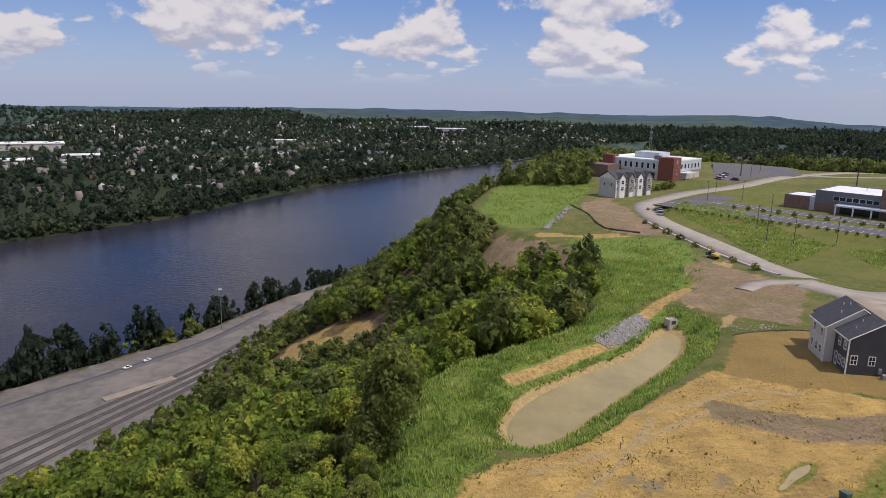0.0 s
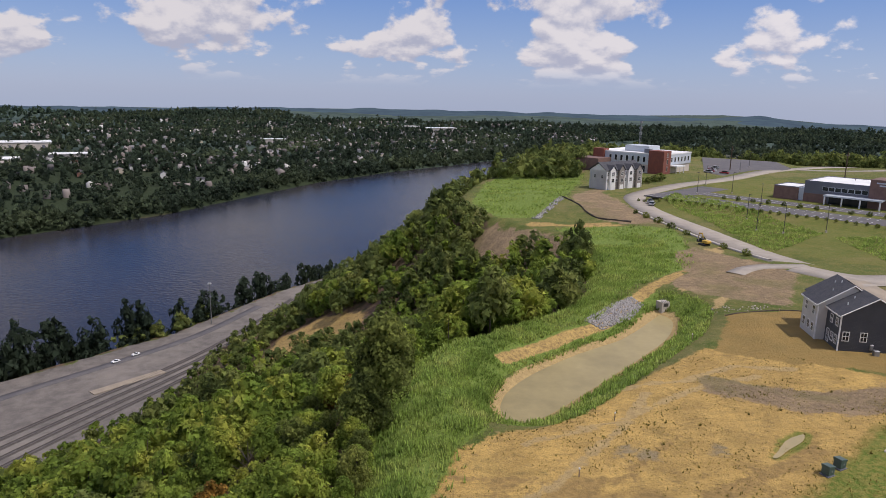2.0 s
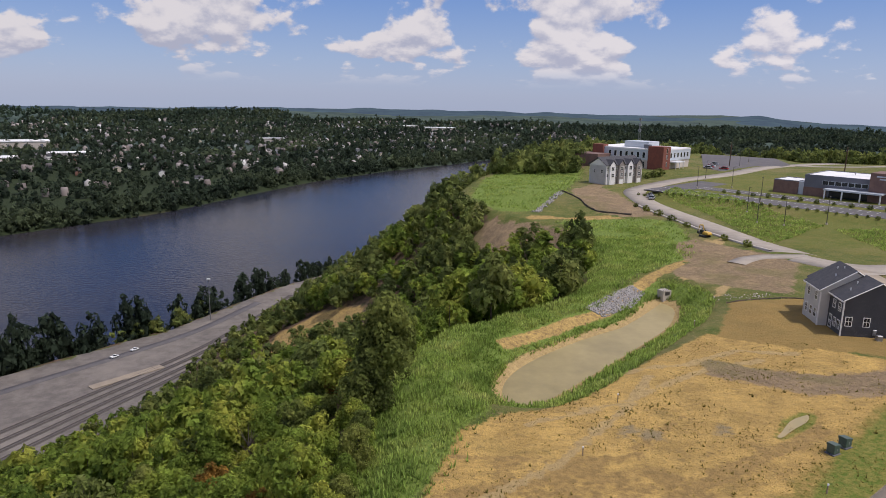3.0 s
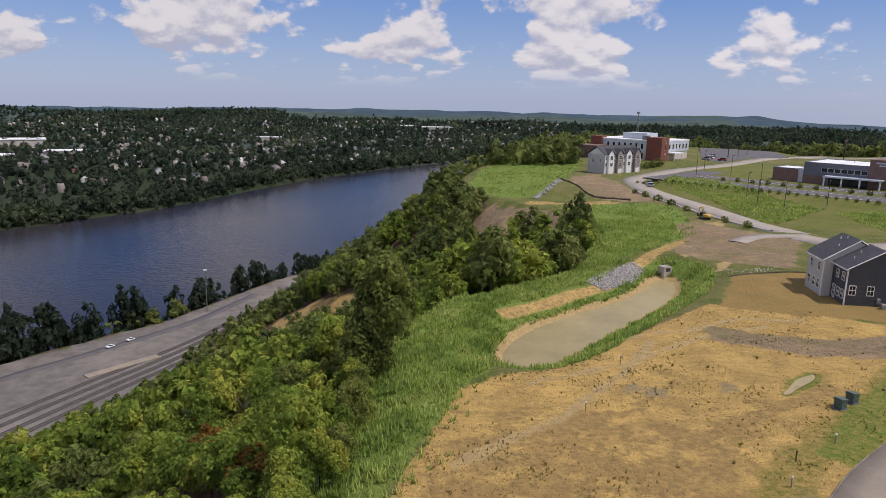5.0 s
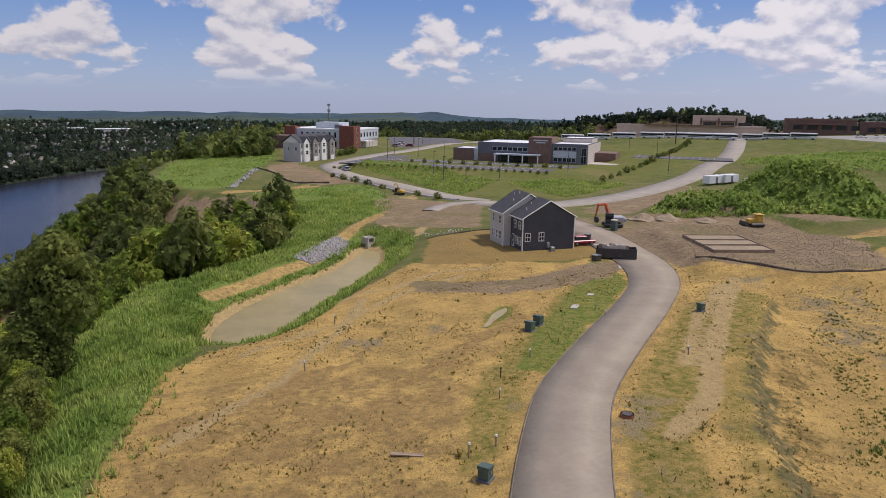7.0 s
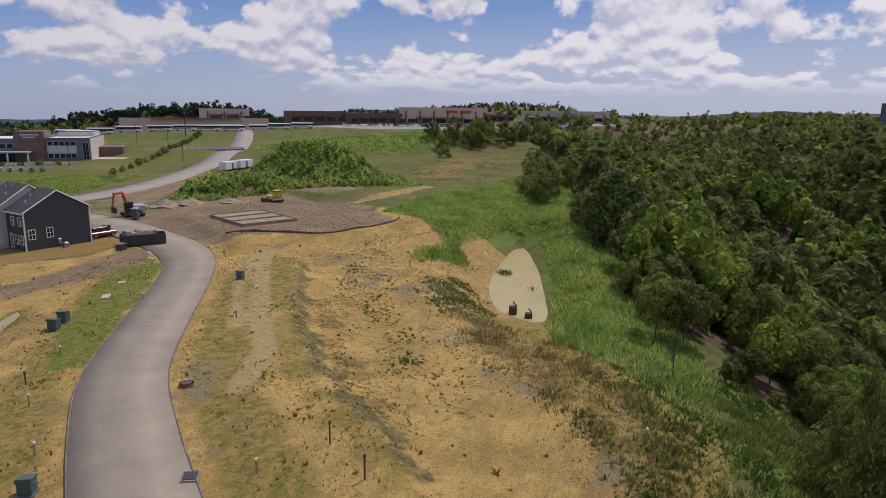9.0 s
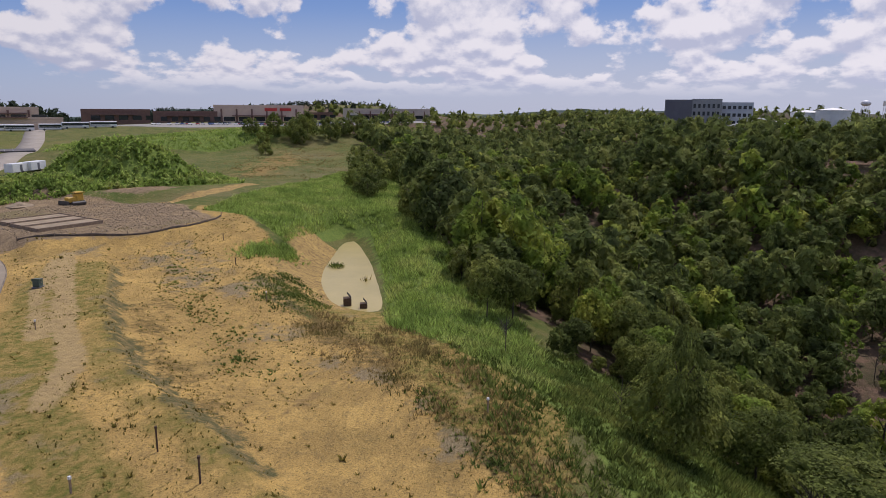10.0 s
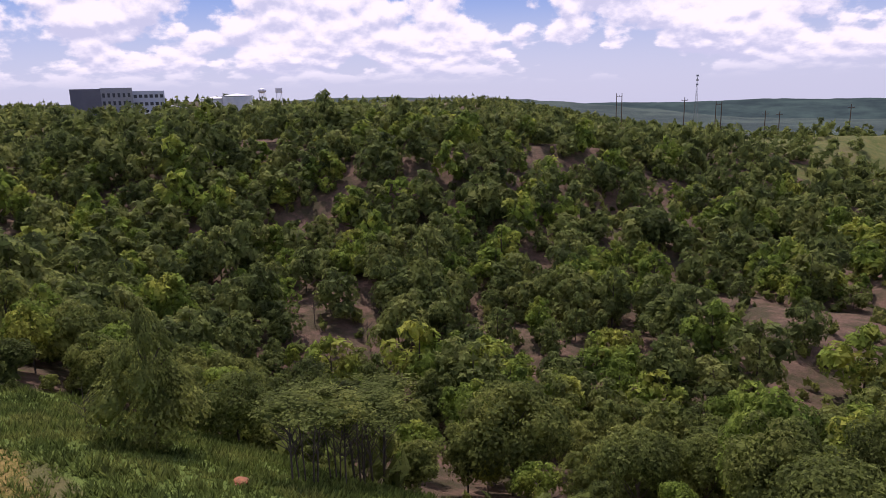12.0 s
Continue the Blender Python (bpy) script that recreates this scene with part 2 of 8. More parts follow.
POND_A, POND_B = round_ring(POND_A), round_ring(POND_B)
WATER_A, WATER_B, RIVER_Z, YARD_Z = -4.5, -5.0, -80.0, -72.0
CREST = [(18, 2), (27, 12), (32.1, 17.9), (35.9, 22.0), (39.5, 26.6), (44.2, 32.4), (53.3, 40.9), (66.1, 50.9), (87.3, 65.7), (94, 72)]
SPOTS = [(64, 97, 0), (23, 74, -0.75), (12, 72, -1.1), (46, 103, -1.2), (77, 181, -0.9), (72, 299, -1), (140, 264, 1.4), (175, 222, 1.4), (146, 369, 1), (36, 39, 0.8),
         (62, 55, 1), (32, 22, 1), (41, 5, 0.2), (21, 236, -3), (34, 223, -3), (40, 316, -2.5), (53, 268, 0), (80, 210, -0.6), (118, 200, 0), (176, 380, 2),
         (110, 65, 1.6), (300, 330, 8), (280, 285, 8), (330, 240, 9), (480, 240, 10.5), (220, 260, 4), (130, 90, 2.5), (220, 130, 3), (300, 130, 6), (600, 240, 9), (24, 122, -2), (74, 19, -3.6), (69, 25, -2.6), (84, 40, -1.6), (92, 17, -3.2), (60, 20, -1.0), (0, 40, -0.5), (0, 10, -0.5), (85, 105, 0.3), (100, 140, 0.4), (40, 60, 0)]


def ss(a, b, v):
    t = np.clip((v - a) / (b - a), 0, 1)
    return t * t * (3 - 2 * t)


def along(px, py, line, closed=False):
    """The distance of points to a line, and whether they lie to its left (+1) or right (-1)."""
    pts = list(line) + ([line[0]] if closed else [])
    best, side = np.full(px.shape, 1e18), np.ones(px.shape)
    for (ax, ay), (bx, by) in zip(pts, pts[1:]):
        ux, uy = bx - ax, by - ay
        t = np.clip(((px - ax) * ux + (py - ay) * uy) / (ux * ux + uy * uy), 0, 1)
        dx, dy = px - ax - t * ux, py - ay - t * uy
        d = dx * dx + dy * dy
        near = d < best - 1e-9
        side = np.where(near, np.sign(ux * (py - ay) - uy * (px - ax)), side)
        best = np.where(near, d, best)
    return np.sqrt(best), side


def inside(px, py, ring):
    hit = np.zeros(px.shape, bool)
    for (ax, ay), (bx, by) in zip(ring, ring[1:] + ring[:1]):
        cross = ((ay > py) != (by > py)) & (px < (bx - ax) * (py - ay) / (by - ay + 1e-12) + ax)
        hit ^= cross
    return hit


def ring_distance(px, py, ring):
    """Metres outside a ring; below zero within it."""
    return along(px, py, ring, True)[0] * np.where(inside(px, py, ring), -1, 1)


def waves(px, py, size, seed, octaves=4):
    """Smooth rolling noise from -1 to 1."""
    rng, out, amp, total = np.random.default_rng(seed), 0, 1.0, 0
    for _ in range(octaves):
        for _ in range(3):
            a, ph = rng.uniform(0, 2 * math.pi), rng.uniform(0, 6.28, 2)
            k = 2 * math.pi / size * rng.uniform(0.75, 1.3)
            out = out + amp * np.sin(k * (px * math.cos(a) + py * math.sin(a)) + ph[0] + 1.3 * np.sin(k * 0.6 * (py * math.cos(a) - px * math.sin(a)) + ph[1]))
        total += 3 * amp
        size, amp = size / 2.1, amp * 0.52
    return out / total * 1.6


RIDGE = [(-180, -90), (-60, -78), (-30, -72), (-12, -60), (0, -54), (16, -62), (19, -50), (23, -36), (27, -52), (33, -78), (60, -70), (100, -40), (128, -60), (140, -84), (155, -105), (180, -90)]


def raw_land(px, py):
    """The height of the ground before roads and building pads are graded."""
    px, py = np.asarray(px, float), np.asarray(py, float)
    r, az = np.hypot(px, py), np.degrees(np.arctan2(px, py))
    num = den = 0
    for sx, sy, sz in SPOTS:
        w = 1 / ((px - sx) ** 2 + (py - sy) ** 2 + 60) ** 1.5
        num, den = num + w * sz, den + w
    up = num / den
    up = up + 0.22 * waves(px, py, 26, 3) * ss(2, 14, along(px, py, [(0, 45), (30, 62)])[0])
    # the graded step across the clay field
    dc, cside = along(px, py, CREST)
    dc = dc * cside
    on = ss(20, 34, px) * (1 - ss(80, 92, px))
    up = up + on * (0.25 * np.exp(-((dc - 0.4) / 1.2) ** 2) - 0.95 * ss(-0.2, -2.4, dc) * (1 - ss(-6, -20, dc)))
    # spoil heaps and berms
    def heap(cx, cy, rx, ry, turn, h):
        c, s = math.cos(turn), math.sin(turn)
        u, v = ((px - cx) * c + (py - cy) * s) / rx, ((py - cy) * c - (px - cx) * s) / ry
        return h * np.exp(-(u * u + v * v) ** 1.7)
    up = up + heap(152, 108, 15.5, 11, -0.95, 9.8) + heap(126, 113, 12, 7, -0.9, 3.6) + heap(262, 140, 70, 18, -0.75, 6)
    up = up + heap(545, 590, 125, 80, -0.75, 38) + heap(1000, 330, 260, 160, 0.3, 14)
    up = up - heap(124, 88, 12, 7, -0.9, 2.0)
    # far uplands fall away towards the valley ahead, and hold up to the east
    east = ss(40, 62, az) * (1 - ss(125, 150, az))
    up = up + (1 - east) * ss(370, 1150, r) * -58 + east * ss(300, 1500, r) * 4
    up = up + ss(500, 1400, r) * waves(px, py, 900, 7) * 12
    # the wooded fall to the river
    d, side = along(px, py, BRINK)
    df, fside = along(px, py, FOOT)
    d = d * side
    s = np.clip(d / (np.maximum(d, 0) + df + 1e-6), 0, 1)
    s = np.where((d > 0) & (fside > 0), 1.0, np.where(d > 0, s, 0))
    z = up + (YARD_Z - up) * s * (1.42 - 0.42 * s)
    ds, sside = along(px, py, SHORE)
    z = np.where((sside > 0) | (fside > 0), YARD_Z - 11 * ss(-9, 7, ds * sside), z)
    z = z + np.where((s > 0.05) & (s < 0.999), waves(px, py, 38, 11) * 1.6, 0)
    dfar, farside = along(px, py, FAR_SHORE)
    over = farside > 0
    bank = RIVER_Z - 3 + 8 * ss(-4, 18, dfar) + 4 * ss(15, 120, dfar) + ss(80, 500, dfar) * (waves(px, py, 420, 19) * 5 + 3)
    hills = ss(700, 1700, dfar + 350 * waves(px, py, 1500, 23)) * (30 + 18 * waves(px, py, 1300, 29))
    z = np.where(over, bank + hills, z)
    # the gully to the south-east and the wooded hill behind it
    dg, gside = along(px, py, GULLY)
    dg = np.where(gside < 0, dg, 0)
    deep = 27 - 20 * ss(90, 300, px) - 4 * ss(-40, -300, py)
    far_up = ss(110, 240, px) * ss(84, 96, az)
    fall = -deep * ss(-4, 62 - 15 * far_up, dg) + (deep + 6 - 2.5 * far_up - 10 * ss(200, 320, px) * (1 - ss(82, 92, az))) * ss(85 - 35 * far_up, 250 - 120 * far_up, dg)
    fall = fall + far_up * 1.5 * np.exp(-((dg - 125) / 55) ** 2)
    fall = fall + np.where(dg > 0, waves(px, py, 60, 31) * 2.5 * ss(10, 60, dg), 0)
    fall = fall - 14 * ss(120, 150, az) * ss(60, 240, dg)
    z = np.where((gside < 0) & (s <= 0) & ~over, z + fall, z)
    # ponds
    for ring, level, wide in ((POND_A, WATER_A, 8.5), (POND_B, WATER_B, 9.0)):
        dp = ring_distance(px, py, ring)
        z = np.where(dp < wide, (level - 0.7) + (z - level + 0.7) * ss(-4, wide, dp), z)
    # the last ridge against the sky
    ridge = np.interp(az, [a for a, _ in RIDGE], [h for _, h in RIDGE])
    ridge = ridge + 7 * waves(px, py, 1400, 41)
    back = ss(2600, 4150, r)
    z = z + (ridge - z) * back
    return z


# ---- graded roads and pads ----
SCHOOL_A, SCHOOL_U, SCHOOL_V = (136.8, 263.9), (0.679, -0.734), (0.734, 0.679)


def school_at(u, v):
    return SCHOOL_A[0] + u * SCHOOL_U[0] + v * SCHOOL_V[0], SCHOOL_A[1] + u * SCHOOL_U[1] + v * SCHOOL_V[1]


def curve(points, step=2.0):
    """A smooth line through points, evenly stepped."""
    p = np.array(points, float)
    p = np.vstack([2 * p[0] - p[1], p, 2 * p[-1] - p[-2]])
    out = []
    for k in range(1, len(p) - 2):
        n = max(2, int(np.hypot(*(p[k + 1] - p[k])) / step))
        for t in np.arange(n) / n:
            out.append(0.5 * (2 * p[k] + (p[k + 1] - p[k - 1]) * t + (2 * p[k - 1] - 5 * p[k] + 4 * p[k + 1] - p[k + 2]) * t * t + (3 * p[k] - p[k - 1] - 3 * p[k + 1] + p[k + 2]) * t ** 3))
    out.append(p[-2])
    return np.array(out)


ROAD_LINES = {
    "lane": (curve([(-14, -20), (2, -1), (14, 16), (22, 27), (28.8, 36), (36, 44.2), (46.3, 52.4), (59.5, 62), (69.5, 70.5), (76.5, 80), (81.5, 92), (86.3, 106), (89, 122), (91, 139)]), 6.5),
    "avenue": (curve([(93, 134), (88, 160), (84.8, 190), (81, 225), (80.5, 250), (87, 277), (112, 306), (150, 333), (207, 390), (300, 462), (420, 520)]), 8.6),
    "east_road": (curve([(86, 150), (93, 141), (104, 140), (130, 147), (169, 165.5), (215, 193), (262, 226), (330, 280), (420, 342)]), 8.6),
    "far_road": (curve([(150, 480), (185, 440), (212, 396), (240, 372), (300, 360), (420, 350)]), 7.0),
}


def level(line):
    z = raw_land(line[:, 0], line[:, 1])
    k = np.ones(15) / 15
    return np.convolve(np.pad(z, 7, mode="edge"), k, mode="valid")


ROADS = {n: (p, w, level(p)) for n, (p, w) in ROAD_LINES.items()}
PADS = [
    ([(57, 96), (62, 90), (78, 93), (82, 104), (74, 114), (60, 112)], 0.0, 7),
    ([school_at(*q) for q in ((-37, -41), (60, -41), (66, 50), (-37, 16), (-14, 50))], 1.4, 8),
    ([(64, 288), (74, 283), (100, 296), (96, 312), (70, 304)], -0.4, 8),
    ([(86, 348), (122, 336), (150, 340), (168, 340), (220, 400), (228, 445), (186, 474), (130, 440), (84, 410)], 0.9, 14),
    ([(84, 74), (97, 62), (106, 61), (122, 76), (112, 96), (96, 98)], 1.6, 5),
]


PADS.append(([(455, 235), (425, 262), (345, 262), (325, 190), (400, 140), (540, 96), (610, 120), (566, 160), (470, 196)], 9.6, 25))
PUDDLE = [(41.5 - 4.2 * math.cos(a) * 0.75 + (0.55 + 0.2 * math.sin(3 * a + 1)) * math.sin(a) * 0.66, 67.2 - 4.2 * math.cos(a) * 0.66 - (0.55 + 0.2 * math.sin(3 * a + 1)) * math.sin(a) * 0.75) for a in [k * math.pi / 9 for k in range(18)]]
PUDDLE_Z = float(raw_land(41.5, 67.2)) - 0.15
PADS.append(([school_at(*q) for q in ((70, 20), (114, 20), (114, 40), (70, 40))], 3.6, 10))
PADS.append((PUDDLE, PUDDLE_Z - 0.12, 2.0))


def land(px, py):
    """The height of the ground."""
    px, py = np.asarray(px, float), np.asarray(py, float)
    z = raw_land(px, py)
    shape = z.shape
    px, py, z = px.ravel(), py.ravel(), z.ravel().copy()
    for ring, h, margin in PADS:
        near = np.flatnonzero(np.hypot(px - ring[0][0], py - ring[0][1]) < 260)
        if len(near):
            d = ring_distance(px[near], py[near], list(ring))
            z[near] = h + (z[near] - h) * ss(0, margin, d)
    for p, w, pz in ROADS.values():
        near = np.flatnonzero((px > p[:, 0].min() - 14) & (px < p[:, 0].max() + 14) & (py > p[:, 1].min() - 14) & (py < p[:, 1].max() + 14))
        for part_ in np.array_split(near, max(1, len(near) // 4000)):
            if not len(part_):
                continue
            d2 = (px[part_, None] - p[:, 0]) ** 2 + (py[part_, None] - p[:, 1]) ** 2
            k = d2.argmin(1)
            d = np.sqrt(d2[np.arange(len(k)), k])
            goal = pz[k] - 0.10
            z[part_] = goal + (z[part_] - goal) * ss(w / 2 + 0.3, w / 2 + 6, d)
    return z.reshape(shape)


def height(x, y):
    return float(land(np.array([x]), np.array([y]))[0])

# ---- meshes ----


def mesh_from(name, verts, faces, material, smooth=False):
    me = bpy.data.meshes.new(name)
    me.from_pydata([tuple(v) for v in verts], [], [tuple(f) for f in faces])
    me.materials.append(material)
    if smooth:
        me.shade_smooth()
    return me


def quads_mesh(name, verts, quads, material, smooth=False, tris=None):
    """A large mesh from arrays."""
    verts, quads = np.asarray(verts, np.float32), np.asarray(quads, np.int32).reshape(-1, 4)
    tris = np.zeros((0, 3), np.int32) if tris is None else np.asarray(tris, np.int32)
    me = bpy.data.meshes.new(name)
    me.vertices.add(len(verts))
    me.vertices.foreach_set("co", verts.ravel())
    me.loops.add(quads.size + tris.size)
    me.loops.foreach_set("vertex_index", np.concatenate([quads.ravel(), tris.ravel()]))
    me.polygons.add(len(quads) + len(tris))
    starts = np.concatenate([np.arange(len(quads)) * 4, quads.size + np.arange(len(tris)) * 3])
    me.polygons.foreach_set("loop_start", starts.astype(np.int32))
    me.update(calc_edges=True)
    me.validate()
    me.materials.append(material)
    if smooth:
        me.shade_smooth()
    return me


# ---- ground ----
RINGS = np.concatenate([np.arange(3, 120, 1.0), 120 * np.geomspace(1, 4900 / 120, 170)])
TURNS = 440
ang = np.linspace(0, 2 * math.pi, TURNS, endpoint=False)
GX, GY = 28.0, 50.0
gx = np.concatenate([[GX], (GX + RINGS[:, None] * np.sin(ang)).ravel()])
gy = np.concatenate([[GY], (GY + RINGS[:, None] * np.cos(ang)).ravel()])
gz = land(gx, gy)
i, j = np.meshgrid(np.arange(len(RINGS) - 1), np.arange(TURNS), indexing="ij")
a = 1 + i * TURNS + j
b = 1 + i * TURNS + (j + 1) % TURNS
gq = np.stack([a, a + TURNS, b + TURNS, b], -1).reshape(-1, 4)
fan = np.stack([np.zeros(TURNS, int), 1 + np.arange(TURNS), 1 + (np.arange(TURNS) + 1) % TURNS], -1)

CLAY = [(-5, 34), (-1, 50), (1.5, 58), (4, 67), (9, 71), (14, 72), (26, 82.5), (38, 94), (45, 100), (55, 95), (66, 86), (80, 92), (84, 76), (100, 64), (122, 70), (112, 56), (99, 44),
        (80, 36), (71, 30), (64, 24), (56, 14), (43, 4.5), (34, 0), (10, -16), (-10, 0)]
PAD_STRAW = [(46, 99), (50, 105), (56, 117), (70, 118), (80, 110), (82, 100), (76, 88), (66, 88.5), (54, 92)]
BROWN = [[(40, 89), (46, 85), (54, 82.5), (69, 85), (78, 84), (70, 78), (59, 75), (48, 75), (38, 82)],
         [(80.5, 76), (88, 68), (95, 61), (107, 59), (121, 74), (127, 92), (124, 106), (113, 118), (98, 121), (92, 108), (86, 92)],
         [(13, 215), (19, 229), (33, 212), (44, 191), (38, 179), (24, 197)],
         [(52, 138), (56, 131), (69, 120), (84, 146), (80, 162), (73, 178), (63, 167), (60, 148)],
         [(58, 269), (57, 246), (58.5, 224), (62, 211), (76, 210), (76, 236), (74, 280), (80, 302), (70, 290)],
         [(100, 128), (112, 136), (130, 142), (150, 152), (165, 160), (160, 150), (140, 136), (122, 126), (108, 120)],
         [(129, 98), (132, 89), (142, 86), (143, 91), (137, 97)]]
TAN = [[(11.2, 98.4), (25.4, 111.8), (32.4, 117.4), (41, 130.8), (58, 148.8), (59, 146.6), (43, 129.2), (34.2, 115.8), (27, 109.9), (12.6, 96.6)],
       [(121, 76), (139, 74.5), (160, 76), (160, 79), (139, 79), (123, 83)],
       [(32, 217), (43, 213), (54, 210), (63, 209), (60, 214), (44, 219), (36, 224)]]
LUSH = [[(-8, 30), (-1, 50), (1.5, 58), (4, 67), (8, 71), (11, 99), (25, 113.5), (32, 119), (40, 132.5), (58, 152), (66, 172), (62, 195), (42, 170), (36, 140), (26, 124), (11, 115), (-2, 101), (-8, 82), (-9, 60), (-16, 36)],
        [(50, 1), (56, 7), (61, 12), (66, 18), (71, 20), (80, 22), (97, 27), (109, 31), (128, 38), (128, 45), (112, 45), (103, 45), (112, 56), (116, 66), (144, 70), (176, 68), (209, 65), (228, 63), (180, 45), (138, 31), (108, 17), (82, 6), (68, 2)],
        [(112, 108), (114, 120), (132, 126), (152, 128), (173, 108), (172, 88), (160, 80), (150, 83), (143, 91), (134, 98), (122, 101)],
        [(210, 178), (250, 190), (330, 130), (300, 100), (240, 130)],
        [(26, 229), (18, 258), (28, 320), (48, 378), (70, 384), (80, 346), (66, 300), (58, 275), (54, 262), (38, 232)],
        [(46.7, 138.7), (62, 152), (69, 170), (74, 190), (76, 203), (61, 208), (47, 215), (41, 206), (45, 190), (45, 165), (40, 140)]]
GREEN_VERGE = [[(69, 76), (49, 62.5), (33, 47.5), (24, 37), (20, 36), (29, 50), (41, 60), (62, 79)],
               [(34, 0), (45, 10), (56, 16), (66, 23.5), (76, 34), (81, 31), (79, 23), (66, 17), (56, 6), (47, 0)],
               [(25, 24), (31, 32), (38, 40), (48, 48), (62, 58), (70, 62), (76, 66), (80, 60), (66, 50), (50, 42), (38, 32), (28, 20)]]
MOWN = [[school_at(*q) for q in ((-40, -64), (70, -64), (130, 60), (60, 90), (-40, 60))], [(90, 170), (110, 150), (150, 165), (120, 210), (95, 240)]]


def soft_ring(px, py, ring, edge):
    near = (px > min(q[0] for q in ring) - 30) & (px < max(q[0] for q in ring) + 30) & (py > min(q[1] for q in ring) - 30) & (py < max(q[1] for q in ring) + 30)
    out = np.zeros(px.shape)
    k = np.flatnonzero(near)
    if len(k):
        out[k] = 1 - ss(-edge, edge, ring_distance(px[k], py[k], list(ring)))
    return out


SLIP = [(-60, 212), (-57, 250), (-36, 248), (-16, 224), (-14, 202), (-32, 204), (-46, 206)]
CLEARING = [(8, -10), (27, 0), (45, 7), (60, 9), (66, 8), (71, 2), (73, -6), (66, -14), (59, -19), (52, -23), (45, -25), (36, -29), (22, -30)]
WEEDY = [(8, -14), (24, -8), (37, -2.6), (46, 0), (51, 3), (58, 8.5), (66, 8)] + CLEARING[5:]
LUSH.append(WEEDY)
LUSH.append([(93, 47.5), (97, 47), (101, 44), (98, 42), (94.5, 44)])


def forest(px, py):
    """How densely trees stand, from 0 to 1."""
    r, az = np.hypot(px, py), np.degrees(np.arctan2(px, py))
    d, side = along(px, py, BRINK)
    df, fside = along(px, py, FOOT)
    ds, sside = along(px, py, SHORE)
    dfar, farside = along(px, py, FAR_SHORE)
    dg, gside = along(px, py, GULLY)
    slope = (d * side > 3) & (fside < 0)
    f = np.where(slope, 1.0, 0)
    for ring in (SLIP,):
        f = np.where(ring_distance(px, py, ring) < 0, 0.05, f)
    f = np.where((fside > 0) & (sside < 0) & (ds < 9), 0.75, f)
    f = np.where((sside > 0), 0, f)
    gap = waves(px, py, 55, 51)
    g = (gside < 0) & (dg > 1.0 + 1.5 * ss(72, 92, px)) & (d * side < 3)
    open_hill = (az > 136) & (r > 330) & (r < 900)
    thin = ss(112, 138, az) * ss(60, 110, r)
    f = np.where(g & ~open_hill, np.where(gap > 0.42 - 0.25 * thin, 0.25 - 0.1 * thin, 0.94 - 0.28 * thin), f)
    f = np.where(g & (ring_distance(px, py, CLEARING) < 1.0), 0.0, f)
    for ring in ([(82, -118), (62, -152), (40, -146), (20, -92), (28, -66), (48, -74), (64, -98)], [(142, -66), (112, -68), (100, -50), (116, -44), (138, -54)], [(227, -76), (203, -96), (196, -84), (214, -68)], [(180, -150), (160, -170), (154, -160), (172, -144)]):
        f = np.where(ring_distance(px, py, ring) < 0, 0.06, f)
    f = np.where(slope & (ring_distance(px, py, [(2, 178), (46, 176), (50, 235), (14, 262), (-10, 226)]) < 0), 0.97, f)
    f = np.where((gside > 0) & (d * side < 0) & (r > 520) & (az < 46), 0.85 * (waves(px, py, 260, 53) > -0.45), f)
    f = np.where(ring_distance(px, py, [(110, 590), (300, 600), (400, 640), (390, 720), (110, 690)]) < 0, 0.12, f)
    f = np.where((d * side < 0) & (d < 42) & (py > 340), 0.9, f)
    f = np.where((gside > 0) & (az >= 46) & (r > 720) & (farside < 0), 0.8 * (waves(px, py, 300, 57) > -0.1), f)
    f = np.where((py > 190) & (py < 330) & (px > 150) & (az > 75), 0.35, f)
    f = np.where(ring_distance(px, py, [(13, 214), (18, 229), (33, 212), (43, 192), (38, 180), (24, 197)]) < 0, 0.03, f)
    town = ss(90, 160, dfar) * (1 - ss(900, 1300, dfar))
    f = np.where(farside > 0, 1 - 0.3 * town, f)
    f = np.where((farside > 0) & (dfar < 5), 0, f)
    for n, (p, w, _) in ROADS.items():
        if n != "lane":
            f = np.where(along(px, py, [tuple(q) for q in p[::6]])[0] < w / 2 + 5, 0, f)
    return f


def top_of(*weights):
    return np.clip(np.maximum.reduce(weights), 0, 1)


w_clay = soft_ring(gx, gy, CLAY, 1.6)
w_tan = top_of(*[soft_ring(gx, gy, q, 0.6) for q in TAN])
w_lush = top_of(*[soft_ring(gx, gy, q, 1.8) for q in LUSH])
pa, pb = ring_distance(gx, gy, POND_A), ring_distance(gx, gy, POND_B)
w_lush = np.maximum(w_lush, 0.85 * ss(0.2, 1.5, pa) * (1 - ss(4.5, 7, pa)))
w_tan = np.maximum(w_tan, soft_ring(gx, gy, [(-57, 226), (-55, 247), (-37, 244), (-20, 224), (-20, 208), (-36, 218), (-50, 218)], 3))
w_straw = soft_ring(gx, gy, PAD_STRAW, 2)
w_straw = np.maximum(w_straw, 0.56 * soft_ring(gx, gy, [(172, 94), (225, 108), (262, 110), (224, 84), (180, 80)], 9))
w_brown = top_of(*[soft_ring(gx, gy, q, 2.5) for q in BROWN])
w_tan = np.maximum(w_tan, (1 - ss(2.5, 9.0, pb)) * (gx < 116) * (gy > 27 + 0.37 * (gx - 80)))
w_verge = top_of(*[soft_ring(gx, gy, q, 2.2) for q in GREEN_VERGE])
w_mown = top_of(*[soft_ring(gx, gy, q, 5) for q in MOWN])
fy, fs = along(gx, gy, FOOT)
